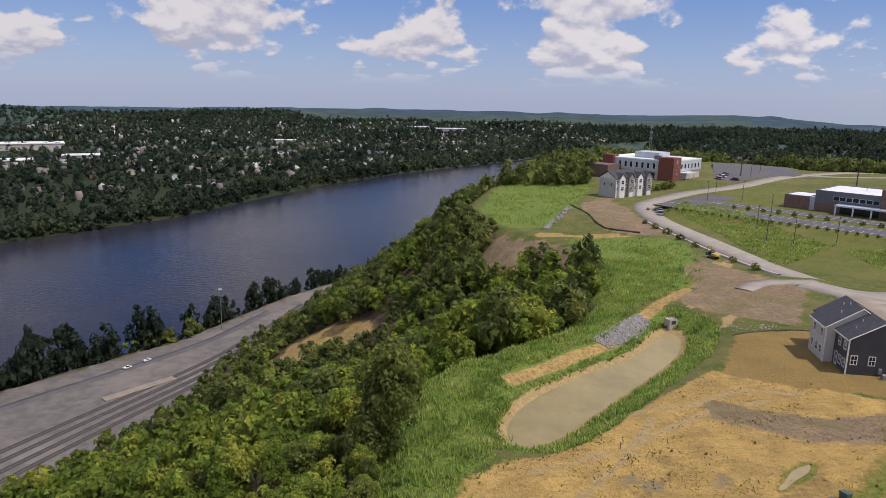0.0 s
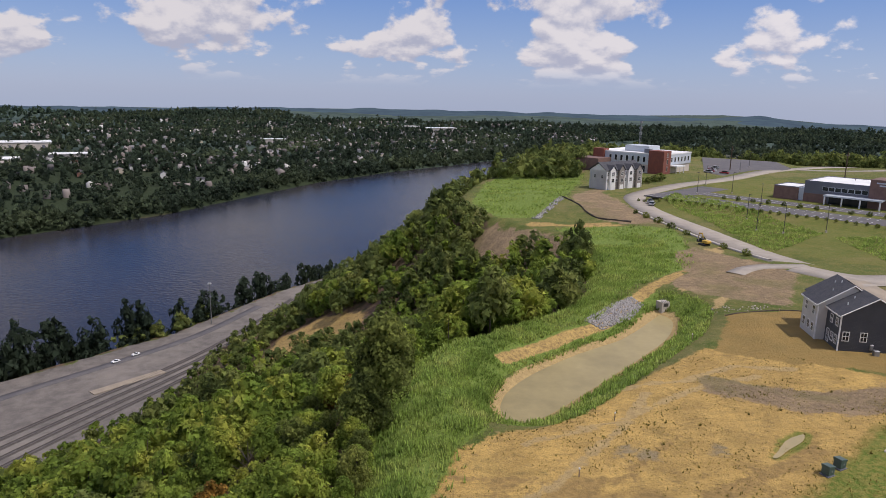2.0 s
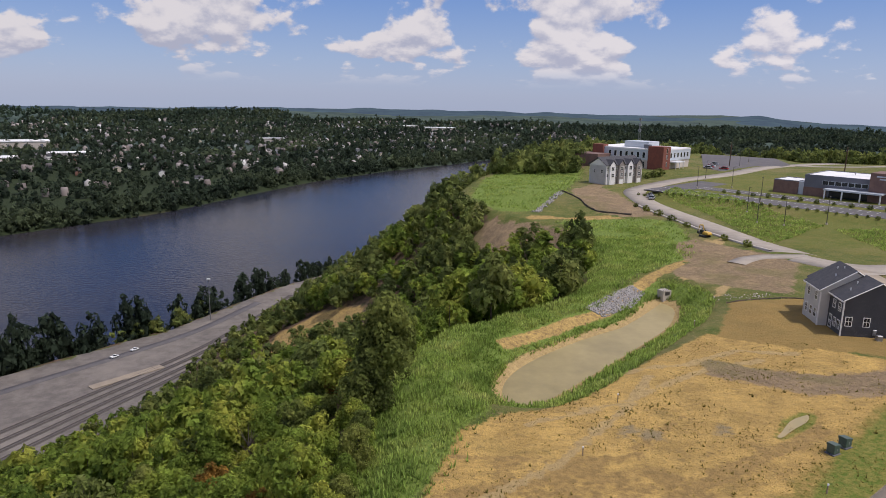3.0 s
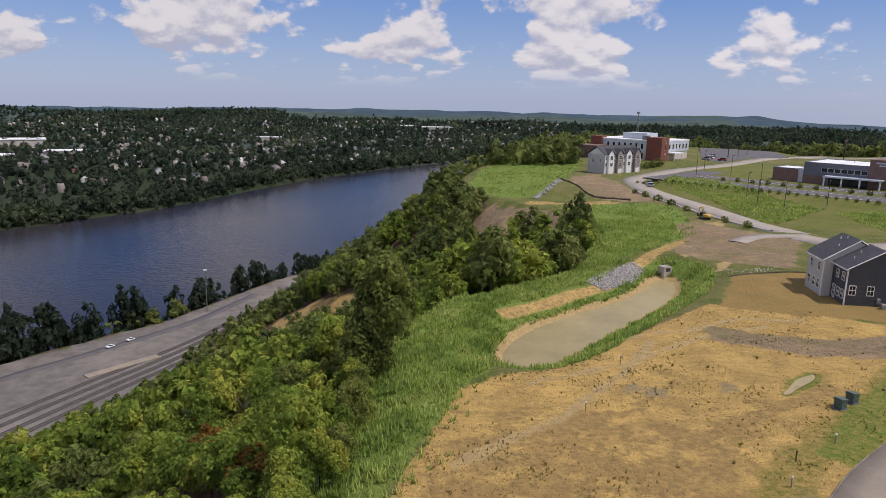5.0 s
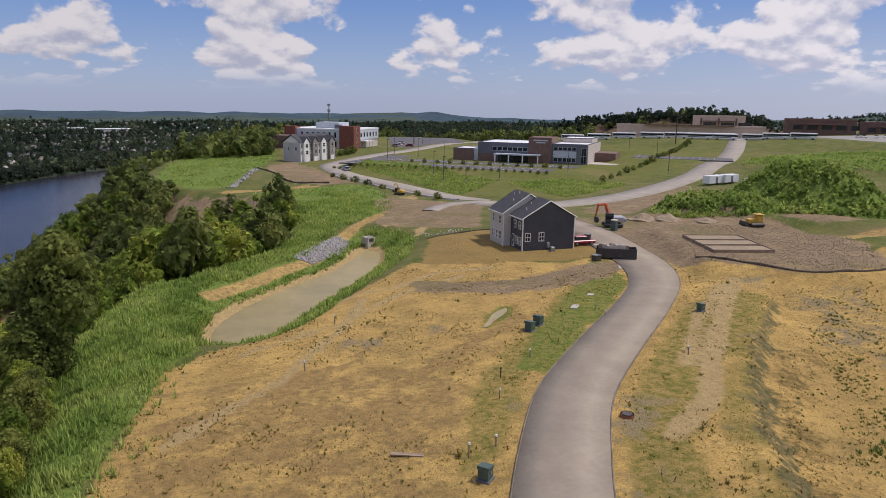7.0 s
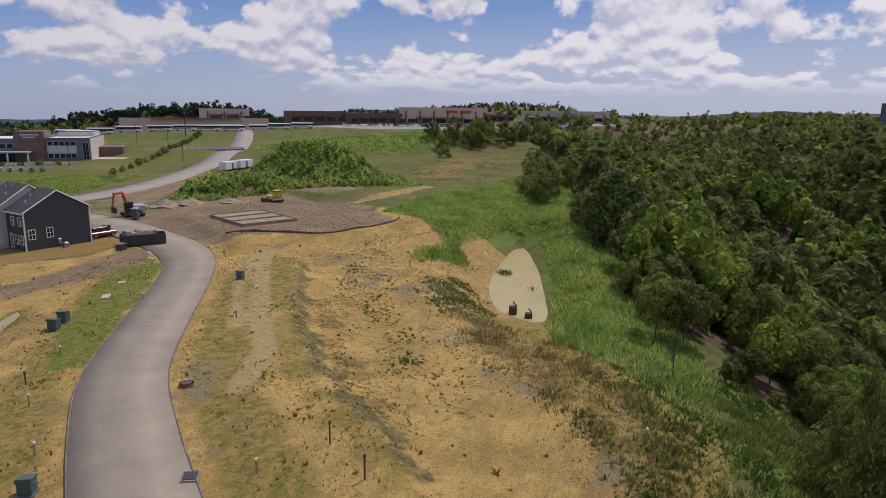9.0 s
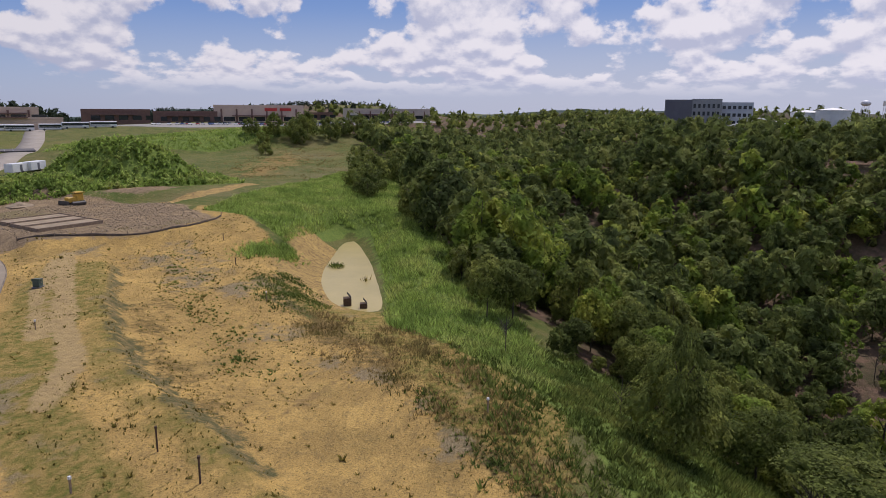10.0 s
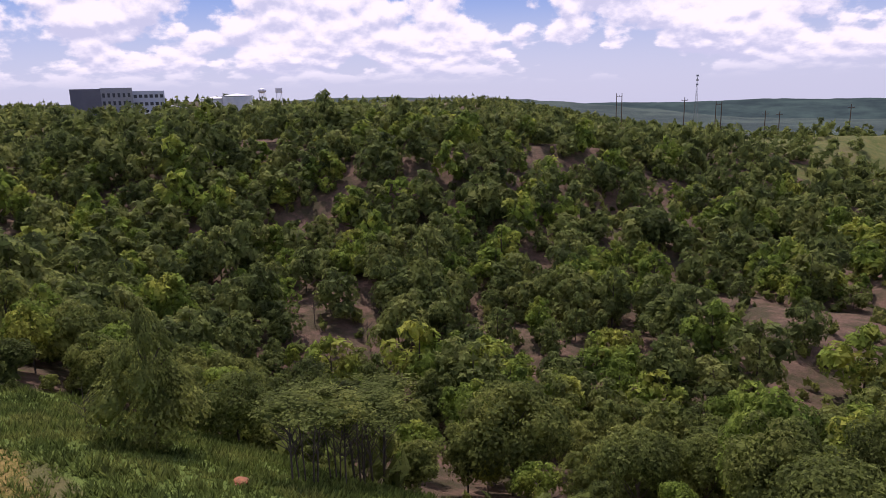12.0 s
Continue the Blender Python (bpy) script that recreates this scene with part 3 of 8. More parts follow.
sy, sy_side = along(gx, gy, SHORE)
w_yard = ((fs > 0) & (sy_side < 0) & (sy > 9)).astype(float) * (gy < 420)
dgf, dgs = along(gx, gy, GULLY)
dff, dfs = along(gx, gy, FAR_SHORE)
w_wood = np.clip(forest(gx, gy) * 1.2, 0, 1)
w_wood = np.where((dgs < 0) & (dgf > 20) & (np.hypot(gx, gy) < 300), 1.0, w_wood)
w_wood = np.where((dfs > 0), 1.0, w_wood)
w_wood = np.where((np.hypot(gx, gy) > 1400) & (np.arctan2(gx, gy) > -1) & (np.arctan2(gx, gy) < 1.2), 1.0, w_wood)
w_wood = np.where((np.hypot(gx - 60, gy) > 540) & (gx < 0.9 * gy), 1.0, w_wood)
w_wood = np.where((np.hypot(gx, gy) > 1300) & (np.arctan2(gx, gy) > 1.75), 1.0, w_wood)
d_br, s_br = along(gx, gy, BRINK)
w_wood = np.where((d_br * s_br > 4) & (fs < 0), np.maximum(w_wood, 0.8), w_wood)
w_ditch = (1 - ss(0.8, 3.2, along(gx, gy, [(29.6, 15.3), (33.1, 19), (38.9, 28), (46.5, 35.9), (58, 45.5), (68.4, 53.4)])[0])) * 0.62
w_fresh = soft_ring(gx, gy, [(74, 86), (72, 82), (66.5, 72.6), (57.2, 64.6), (44, 55), (36, 48.6), (34, 51), (42, 60), (52, 68.5), (63, 78.5), (70, 86)], 1.5)
w_fresh = np.maximum(w_fresh, 0.6 * (1 - ss(0.3, 1.5, ring_distance(gx, gy, PUDDLE))))
w_track = np.zeros(gx.shape)
for line, w in (([(1, 46.7), (6.6, 45.8), (10.5, 48.4), (15.7, 50.8), (21.4, 54.6)], 0.9), ([(3.8, 61), (7.9, 61), (14.9, 59.9), (22.4, 60.9)], 0.7), ([(19.2, 46.7), (22.7, 52.4), (30.8, 57.8), (44.3, 66)], 1.1),
                ([(-2, 52), (4, 54), (12, 56), (22, 62), (30, 70)], 0.6), ([(38.7, 21.8), (41.2, 19.4), (47.7, 18), (53.6, 16.4)], 0.5), ([(52, 139), (60, 150), (72, 160), (80, 160)], 1.5), ([(62, 130), (68, 150), (70, 168)], 1.2)):
    w_track = np.maximum(w_track, (1 - ss(w * 0.5, w * 1.6, along(gx, gy, line)[0])) * 0.7)

w_track = np.maximum(w_track, 0.36 * soft_ring(gx, gy, [(16, 38), (28, 48), (40, 61), (50, 71), (40, 73), (26, 62), (10, 50)], 4))

w_track = np.maximum(w_track, 0.55 * soft_ring(gx, gy, [(-6, 36), (0, 52), (8, 62), (24, 60), (32, 52), (26, 42), (14, 28)], 4))
bank_d, bank_s = along(gx, gy, CREST)
bank_d = bank_d * bank_s
w_bank = 0.66 * (1 - ss(0.2, 2.4, np.abs(bank_d + 1.2 + 0.8 * waves(gx, gy, 9, 83)))) * ss(24, 34, gx) * (1 - ss(76, 88, gx))
w_wheel = np.zeros(gx.shape)
for line, w in (([(82.5, 68), (63.6, 53.4), (53.7, 45.4), (45.8, 38.6), (37.5, 34)], 1.3), ([(79, 67), (61, 54.5), (50, 45.4)], 0.9), ([(26, 84), (36, 86), (46, 92), (54, 90)], 0.8), ([(12, 68), (24, 74), (38, 84), (48, 88)], 0.7),
                ([(56, 122), (64, 134), (76, 150)], 1.2), ([(54, 134), (62, 146), (70, 160), (76, 176)], 1.4), ([(60, 128), (70, 140), (82, 146)], 1.0), ([(58, 140), (66, 140), (78, 152)], 0.9), ([(64, 156), (74, 166), (80, 178)], 1.1), ([(60, 220), (68, 232), (72, 255), (70, 280)], 1.6), ([(64, 214), (72, 240)], 1.2), ([(92, 78), (104, 72), (116, 78), (122, 88)], 1.3), ([(88, 86), (100, 92), (112, 92)], 1.2), ([(50, 80), (60, 80), (70, 82)], 0.8), ([(3, 50), (14, 60), (24, 72), (30, 82)], 0.8)):
    w_wheel = np.maximum(w_wheel, (1 - ss(w * 0.4, w * 1.5, along(gx, gy, line)[0])) * 0.8)
w_wheel = np.maximum(w_wheel, 0.9 * (1 - ss(0.3, 1.3, pa)))
w_gravel = np.zeros(gx.shape)
for x_, y_, r_ in ((39, 39.5, 3.2), (35.5, 37, 2.6), (29.3, 30.4, 2.8), (88, 55, 6), (78, 48, 5), (84.6, 48.8, 5), (77, 39, 4), (62.6, 28.6, 4), (54.7, 21.4, 3), (49.5, 15.2, 2.5), (44, 10.6, 2), (39.3, 6.8, 1.8), (24, 66, 2.2), (33, 66, 1.6), (49, 78, 2), (66, 143, 3), (96, 118, 5), (112, 142, 6), (84, 66, 3)):
    w_gravel = np.maximum(w_gravel, 0.56 * (1 - ss(0.1 * r_, 2.0 * r_, np.hypot(gx - x_ + 1.5 * waves(gx, gy, 7, 85), gy - y_))))

STRAW = [(73, 29), (67, 20.5), (61, 13), (56, 8.8), (48, 4.4), (40, 1.6), (33, -0.5), (35, 3.5), (41, 7.5), (46, 11), (52.6, 18), (62.5, 27)]
DARK_GRASS = [(81, 41), (88, 39), (88, 36), (79, 30), (73, 27.5), (69, 29.5), (72, 35)]
w_dry = 0.7 * soft_ring(gx, gy, STRAW, 3)
w_dry = np.maximum(w_dry, 0.55 * soft_ring(gx, gy, [(101, 46), (92, 41), (80, 38), (70, 33), (63, 28), (72, 26), (80, 24), (84, 31), (92, 36), (99, 40)], 3))
w_bank = np.maximum(w_bank, 0.62 * soft_ring(gx, gy, DARK_GRASS, 2.5))
w_bank = np.maximum(w_bank, 0.5 * (1 - ss(0.4, 2.2, along(gx, gy, [(46, 9.6), (41, 6.8), (37.8, 4), (35, 2), (32, 0)])[0])))
w_lush = np.maximum(w_lush, 0.9 * (pb > 0.5) * (1 - ss(4, 7, pb)) * (gx > 84) * ((gx > 107) | (gy < 27 + 0.37 * (gx - 80))))
w_dry = np.maximum(w_dry, 0.5 * (1 - ss(1.0, 5.0, along(gx, gy, [(40, 25), (47, 31), (56, 38), (66, 45)])[0])))
M_GROUND = bpy.data.materials.new("ground_cover")
M_GROUND.use_nodes = True
gt = M_GROUND.node_tree
gb = gt.nodes["Principled BSDF"]
gb.inputs["Roughness"].default_value, gb.inputs["Specular IOR Level"].default_value = 0.95, 0.15
g_geo = gt.nodes.new("ShaderNodeNewGeometry")


def g_noise(scale, detail=6, rough=0.6):
    n = gt.nodes.new("ShaderNodeTexNoise")
    n.inputs["Scale"].default_value, n.inputs["Detail"].default_value, n.inputs["Roughness"].default_value = scale, detail, rough
    gt.links.new(g_geo.outputs["Position"], n.inputs["Vector"])
    return n.outputs["Fac"]


def g_range(value, a, b, c=0.0, d=1.0):
    r = gt.nodes.new("ShaderNodeMapRange")
    r.inputs["From Min"].default_value, r.inputs["From Max"].default_value = a, b
    r.inputs["To Min"].default_value, r.inputs["To Max"].default_value = c, d
    gt.links.new(value, r.inputs["Value"])
    return r.outputs[0]


def g_mix(fac, one, two):
    x = gt.nodes.new("ShaderNodeMix")
    x.data_type = "RGBA"
    for sock, v in ((x.inputs["Factor"], fac), (x.inputs["A"], one), (x.inputs["B"], two)):
        if isinstance(v, tuple):
            sock.default_value = (*v, 1)
        else:
            gt.links.new(v, sock)
    return x.outputs["Result"]


def g_math(op, one, two):
    x = gt.nodes.new("ShaderNodeMath")
    x.operation = op
    for sock, v in zip(x.inputs, (one, two)):
        if isinstance(v, float):
            sock.default_value = v
        else:
            gt.links.new(v, sock)
    return x.outputs[0]


n_big, n_mid, n_fine, n_grit = g_noise(0.035, 5), g_noise(0.22, 7, 0.65), g_noise(1.3, 8, 0.7), g_noise(7.0, 6, 0.75)
edge_noise = g_math("ADD", g_range(n_mid, 0.3, 0.7, -0.3, 0.3), g_range(n_fine, 0.3, 0.7, -0.18, 0.18))


def worn(mask):
    """A zone's weight with a ragged edge."""
    return g_range(g_math("ADD", mask, edge_noise), 0.38, 0.62)


masks = {}
for name, four in (("cover_a", (w_clay, w_tan, w_lush, w_straw)), ("cover_b", (w_brown, w_verge, w_mown, w_yard)), ("cover_c", (w_wood, w_ditch, w_fresh, w_track)), ("cover_d", (w_bank, w_wheel, w_gravel, w_dry))):
    at = gt.nodes.new("ShaderNodeAttribute")
    at.attribute_name = name
    sp = gt.nodes.new("ShaderNodeSeparateColor")
    gt.links.new(at.outputs["Color"], sp.inputs[0])
    masks[name] = (sp.outputs[0], sp.outputs[1], sp.outputs[2], at.outputs["Alpha"])
rough_grass = g_mix(g_range(n_mid, 0.36, 0.62), (0.085, 0.12, 0.024), (0.18, 0.17, 0.05))
rough_grass = g_mix(g_range(n_grit, 0.48, 0.6, 0, 0.75), rough_grass, (0.05, 0.07, 0.018))
rough_grass = g_mix(g_range(n_fine, 0.54, 0.66, 0, 0.7), rough_grass, (0.26, 0.21, 0.1))
rough_grass = g_mix(g_range(n_big, 0.5, 0.66, 0, 0.6), rough_grass, (0.21, 0.17, 0.08))
wood_floor = g_mix(g_range(n_mid, 0.4, 0.62), (0.07, 0.065, 0.03), (0.2, 0.125, 0.085))
wood_floor = g_mix(g_range(n_fine, 0.45, 0.7), wood_floor, (0.105, 0.07, 0.048))
# beyond the river the woodland floor is mixed to a darker green
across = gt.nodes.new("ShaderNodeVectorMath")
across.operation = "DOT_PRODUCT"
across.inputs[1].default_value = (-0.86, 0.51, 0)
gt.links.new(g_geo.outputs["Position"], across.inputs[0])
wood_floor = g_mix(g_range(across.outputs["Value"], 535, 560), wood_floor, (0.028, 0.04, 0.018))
# haze put into the colour: the floor turns blue-green with distance
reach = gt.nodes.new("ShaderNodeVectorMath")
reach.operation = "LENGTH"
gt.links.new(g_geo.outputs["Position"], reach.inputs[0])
far_wood_hazed = g_mix(g_range(g_noise(0.008, 8, 0.7), 0.4, 0.6), (0.036, 0.056, 0.05), (0.07, 0.1, 0.078))
wood_floor = g_mix(g_range(reach.outputs["Value"], 1000, 1500), wood_floor, far_wood_hazed)
clay = g_mix(g_range(n_mid, 0.38, 0.6), (0.58, 0.38, 0.118), (0.41, 0.268, 0.086))
clay = g_mix(g_range(n_fine, 0.52, 0.7, 0, 0.8), clay, (0.25, 0.18, 0.075))
clay = g_mix(g_range(n_big, 0.45, 0.68, 0, 0.35), clay, (0.32, 0.212, 0.076))
clay = g_mix(g_range(g_noise(0.09, 6, 0.7), 0.54, 0.68, 0, 0.4), clay, (0.16, 0.13, 0.045))
streak_map = gt.nodes.new("ShaderNodeMapping")
streak_map.inputs["Rotation"].default_value = (0, 0, math.radians(-40))
streak_map.inputs["Scale"].default_value = (0.22, 0.95, 1)
gt.links.new(g_geo.outputs["Position"], streak_map.inputs["Vector"])
streak = gt.nodes.new("ShaderNodeTexNoise")
streak.inputs["Scale"].default_value, streak.inputs["Detail"].default_value, streak.inputs["Roughness"].default_value = 1.0, 7, 0.7
gt.links.new(streak_map.outputs[0], streak.inputs["Vector"])
clay = g_mix(g_range(streak.outputs["Fac"], 0.52, 0.64, 0, 0.3), clay, (0.16, 0.115, 0.055))
clay = g_mix(g_range(streak.outputs["Fac"], 0.46, 0.34, 0, 0.4), clay, (0.66, 0.44, 0.15))
clay = g_mix(g_range(n_grit, 0.52, 0.62, 0, 0.75), clay, (0.15, 0.115, 0.05))
clay = g_mix(g_range(n_grit, 0.42, 0.34, 0, 0.6), clay, (0.66, 0.46, 0.17))
clay = g_mix(g_range(g_noise(2.2, 9, 0.8), 0.56, 0.66, 0, 0.7), clay, (0.09, 0.085, 0.03))
lush = g_mix(g_range(n_fine, 0.35, 0.65), (0.125, 0.188, 0.036), (0.2, 0.258, 0.054))
lush = g_mix(g_range(n_grit, 0.48, 0.6, 0, 0.5), lush, (0.055, 0.085, 0.018))
verge = g_mix(g_range(n_fine, 0.38, 0.58), (0.15, 0.148, 0.028), (0.36, 0.25, 0.08))
verge = g_mix(g_range(n_grit, 0.55, 0.64, 0, 0.6), verge, (0.075, 0.085, 0.02))
verge = g_mix(g_range(n_mid, 0.58, 0.68, 0, 0.6), verge, (0.26, 0.2, 0.115))
mown = g_mix(g_range(n_mid, 0.35, 0.65), (0.12, 0.145, 0.028), (0.18, 0.17, 0.045))
mown = g_mix(g_range(n_grit, 0.47, 0.6, 0, 0.65), mown, (0.06, 0.082, 0.02))
mown = g_mix(g_range(n_fine, 0.53, 0.66, 0, 0.55), mown, (0.24, 0.2, 0.085))
mown = g_mix(g_range(n_big, 0.52, 0.64, 0, 0.5), mown, (0.22, 0.175, 0.075))
straw = g_mix(g_range(n_mid, 0.35, 0.68), (0.31, 0.205, 0.07), (0.24, 0.17, 0.06))
brown = g_mix(g_range(n_fine, 0.35, 0.65), (0.17, 0.122, 0.075), (0.32, 0.235, 0.14))
brown = g_mix(g_range(n_mid, 0.5, 0.64, 0, 0.7), brown, (0.37, 0.27, 0.15))
brown = g_mix(g_range(n_big, 0.53, 0.6, 0, 0.45), brown, (0.16, 0.15, 0.05))
brown = g_mix(g_range(n_grit, 0.5, 0.62, 0, 0.6), brown, (0.13, 0.095, 0.06))
tan = g_mix(g_range(n_mid, 0.35, 0.65), (0.56, 0.385, 0.13), (0.42, 0.285, 0.105))
tan = g_mix(g_range(n_fine, 0.45, 0.62), tan, (0.24, 0.16, 0.07))
tan = g_mix(g_range(n_grit, 0.5, 0.62, 0, 0.7), tan, (0.15, 0.11, 0.05))
track_ = g_mix(g_range(n_fine, 0.38, 0.62), (0.38, 0.25, 0.09), (0.25, 0.168, 0.066))
fresh = g_mix(g_range(n_fine, 0.4, 0.6), (0.115, 0.165, 0.024), (0.27, 0.235, 0.062))
fresh = g_mix(g_range(n_grit, 0.5, 0.62, 0, 0.6), fresh, (0.06, 0.09, 0.018))
yard = g_mix(g_range(n_mid, 0.35, 0.65), (0.2, 0.178, 0.16), (0.13, 0.117, 0.106))
yard = g_mix(g_range(n_big, 0.5, 0.62, 0, 0.5), yard, (0.26, 0.23, 0.2))
bank_soil = g_mix(g_range(n_fine, 0.38, 0.6), (0.22, 0.165, 0.075), (0.11, 0.105, 0.04))
wheel_soil = g_mix(g_range(n_fine, 0.36, 0.62), (0.47, 0.34, 0.15), (0.34, 0.245, 0.115))
gravel = g_mix(g_range(n_grit, 0.4, 0.6), (0.22, 0.172, 0.095), (0.32, 0.25, 0.138))
dry = g_mix(g_range(n_fine, 0.36, 0.6), (0.3, 0.195, 0.066), (0.17, 0.12, 0.042))
dry = g_mix(g_range(n_grit, 0.5, 0.6, 0, 0.7), dry, (0.08, 0.07, 0.026))
dry = g_mix(g_range(n_mid, 0.55, 0.65, 0, 0.6), dry, (0.32, 0.215, 0.08))
A, B, C, D = masks["cover_a"], masks["cover_b"], masks["cover_c"], masks["cover_d"]
col = rough_grass
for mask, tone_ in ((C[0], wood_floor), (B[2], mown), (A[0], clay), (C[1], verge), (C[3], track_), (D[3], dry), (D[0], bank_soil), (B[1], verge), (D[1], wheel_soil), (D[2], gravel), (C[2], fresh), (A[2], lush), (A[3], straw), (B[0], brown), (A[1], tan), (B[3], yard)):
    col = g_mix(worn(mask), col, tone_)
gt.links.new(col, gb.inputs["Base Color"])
g_bump = gt.nodes.new("ShaderNodeBump")
g_bump.inputs["Strength"].default_value, g_bump.inputs["Distance"].default_value = 0.85, 0.45
gt.links.new(g_math("ADD", n_fine, g_math("MULTIPLY", n_grit, 0.3)), g_bump.inputs["Height"])
gt.links.new(g_bump.outputs[0], gb.inputs["Normal"])

ground_mesh = quads_mesh("ground", np.stack([gx, gy, gz], -1), gq, M_GROUND, True, fan)
for name, four in (("cover_a", (w_clay, w_tan, w_lush, w_straw)), ("cover_b", (w_brown, w_verge, w_mown, w_yard)), ("cover_c", (w_wood, w_ditch, w_fresh, w_track)), ("cover_d", (w_bank, w_wheel, w_gravel, w_dry))):
    at = ground_mesh.attributes.new(name, "FLOAT_COLOR", "POINT")
    at.data.foreach_set("color", np.stack(four, -1).astype(np.float32).ravel())
ground = new("ground", ground_mesh)
tagged(ground, "rolling land with bare clay, weeds, mown grass and wooded slopes", "ground", kind="structure")

# ---- water ----


def water(name, ring, z, material, label):
    bm = bmesh.new()
    if len(ring) < 17:
        ring = [tuple(q) for q in curve(list(ring) + [ring[0]], 1.5)[:-1]]
    f = bm.faces.new([bm.verts.new((x, y, z)) for x, y in ring])
    f.normal_update()
    if f.normal.z < 0:
        f.normal_flip()
    bmesh.ops.triangulate(bm, faces=[f])
    me = bpy.data.meshes.new(name)
    bm.to_mesh(me)
    me.materials.append(material)
    return tagged(new(name, me), label, "water", kind="structure")


water("river", [(x + 14, y) for x, y in SHORE] + [(x - 20, y + 5) for x, y in FAR_SHORE[::-1]], RIVER_Z, M_WATER, "wide muddy river, calm and dark")
water("pond_upper", [(29 + (x - 29) * 1.25, 104 + (y - 104) * 1.12) for x, y in POND_A], WATER_A, M_POND_A, "settling pond full of muddy tan water")
water("puddle", PUDDLE, PUDDLE_Z - 0.02, M_PUDDLE, "shallow muddy puddle on the clay")
water("pond_lower", [(100 + (x - 100) * 1.12, 33 + (y - 33) * 1.3) for x, y in POND_B], WATER_B, M_POND, "small pond of pale muddy water")


def strip(name, line, width, z, material, lift=0.0, thick=0.35):
    """A paved band with real edges along a line."""
    t = np.gradient(line, axis=0)
    t /= np.hypot(t[:, 0], t[:, 1])[:, None]
    side = np.stack([t[:, 1], -t[:, 0]], -1)
    w = np.broadcast_to(np.asarray(width, float), (len(line),))[:, None]
    l, r = line - side * w / 2, line + side * w / 2
    n = len(line)
    zz = z + lift
    v = np.concatenate([np.c_[l, zz], np.c_[line, zz + 0.06], np.c_[r, zz], np.c_[l, zz - thick], np.c_[r, zz - thick]])
    k = np.arange(n - 1)
    q = np.concatenate([np.stack([k, k + n, k + n + 1, k + 1], -1)[:, ::1], np.stack([k + n, k + 2 * n, k + 2 * n + 1, k + n + 1], -1),
                        np.stack([k + 3 * n, k, k + 1, k + 3 * n + 1], -1), np.stack([k + 2 * n, k + 4 * n, k + 4 * n + 1, k + 2 * n + 1], -1)])
    me = quads_mesh(name, v, q, material)
    me.attributes.new("across", "FLOAT", "POINT").data.foreach_set("value", np.repeat([-1.0, 0.0, 1.0, -1.0, 1.0], n).astype(np.float32))
    return new(name, me)


lane_wide = np.interp(ROADS["lane"][0][:, 1], [66, 84, 104], [6.5, 8.4, 8.8])
for n, (p, w, z) in ROADS.items():
    lift = {"lane": 0.03, "avenue": 0.0, "east_road": 0.015, "far_road": 0.008}[n]
    tagged(strip("road_" + n, p, lane_wide if n == "lane" else w, z, M_LANE if n == "lane" else M_ROAD, lift), "grey-brown asphalt lane with tar edge" if n == "lane" else "pale worn concrete road with bare edges", "road", kind="structure")
lane_p, _, lane_z = ROADS["lane"]
lane_t = np.gradient(lane_p, axis=0)
lane_t /= np.hypot(lane_t[:, 0], lane_t[:, 1])[:, None]
for k, s_ in enumerate((-1, 1)):
    edge_ = lane_p + np.stack([lane_t[:, 1], -lane_t[:, 0]], -1) * s_ * (lane_wide / 2)[:, None]
    tagged(strip("lane_edge_" + "ab"[k], edge_[3:-3], 0.11, lane_z[3:-3], M_SEAM, 0.045, 0.3), "dark tarred edge strip of the lane", "road edge", kind="structure")

# ---- trees ----


ICO_V = np.array([(1, 0, 0), (0, 1, 0), (-1, 0, 0), (0, -1, 0), (0, 0, 1), (0, 0, -1)], float)
ICO_F = np.array([(0, 1, 4), (1, 2, 4), (2, 3, 4), (3, 0, 4), (1, 0, 5), (2, 1, 5), (3, 2, 5), (0, 3, 5)])


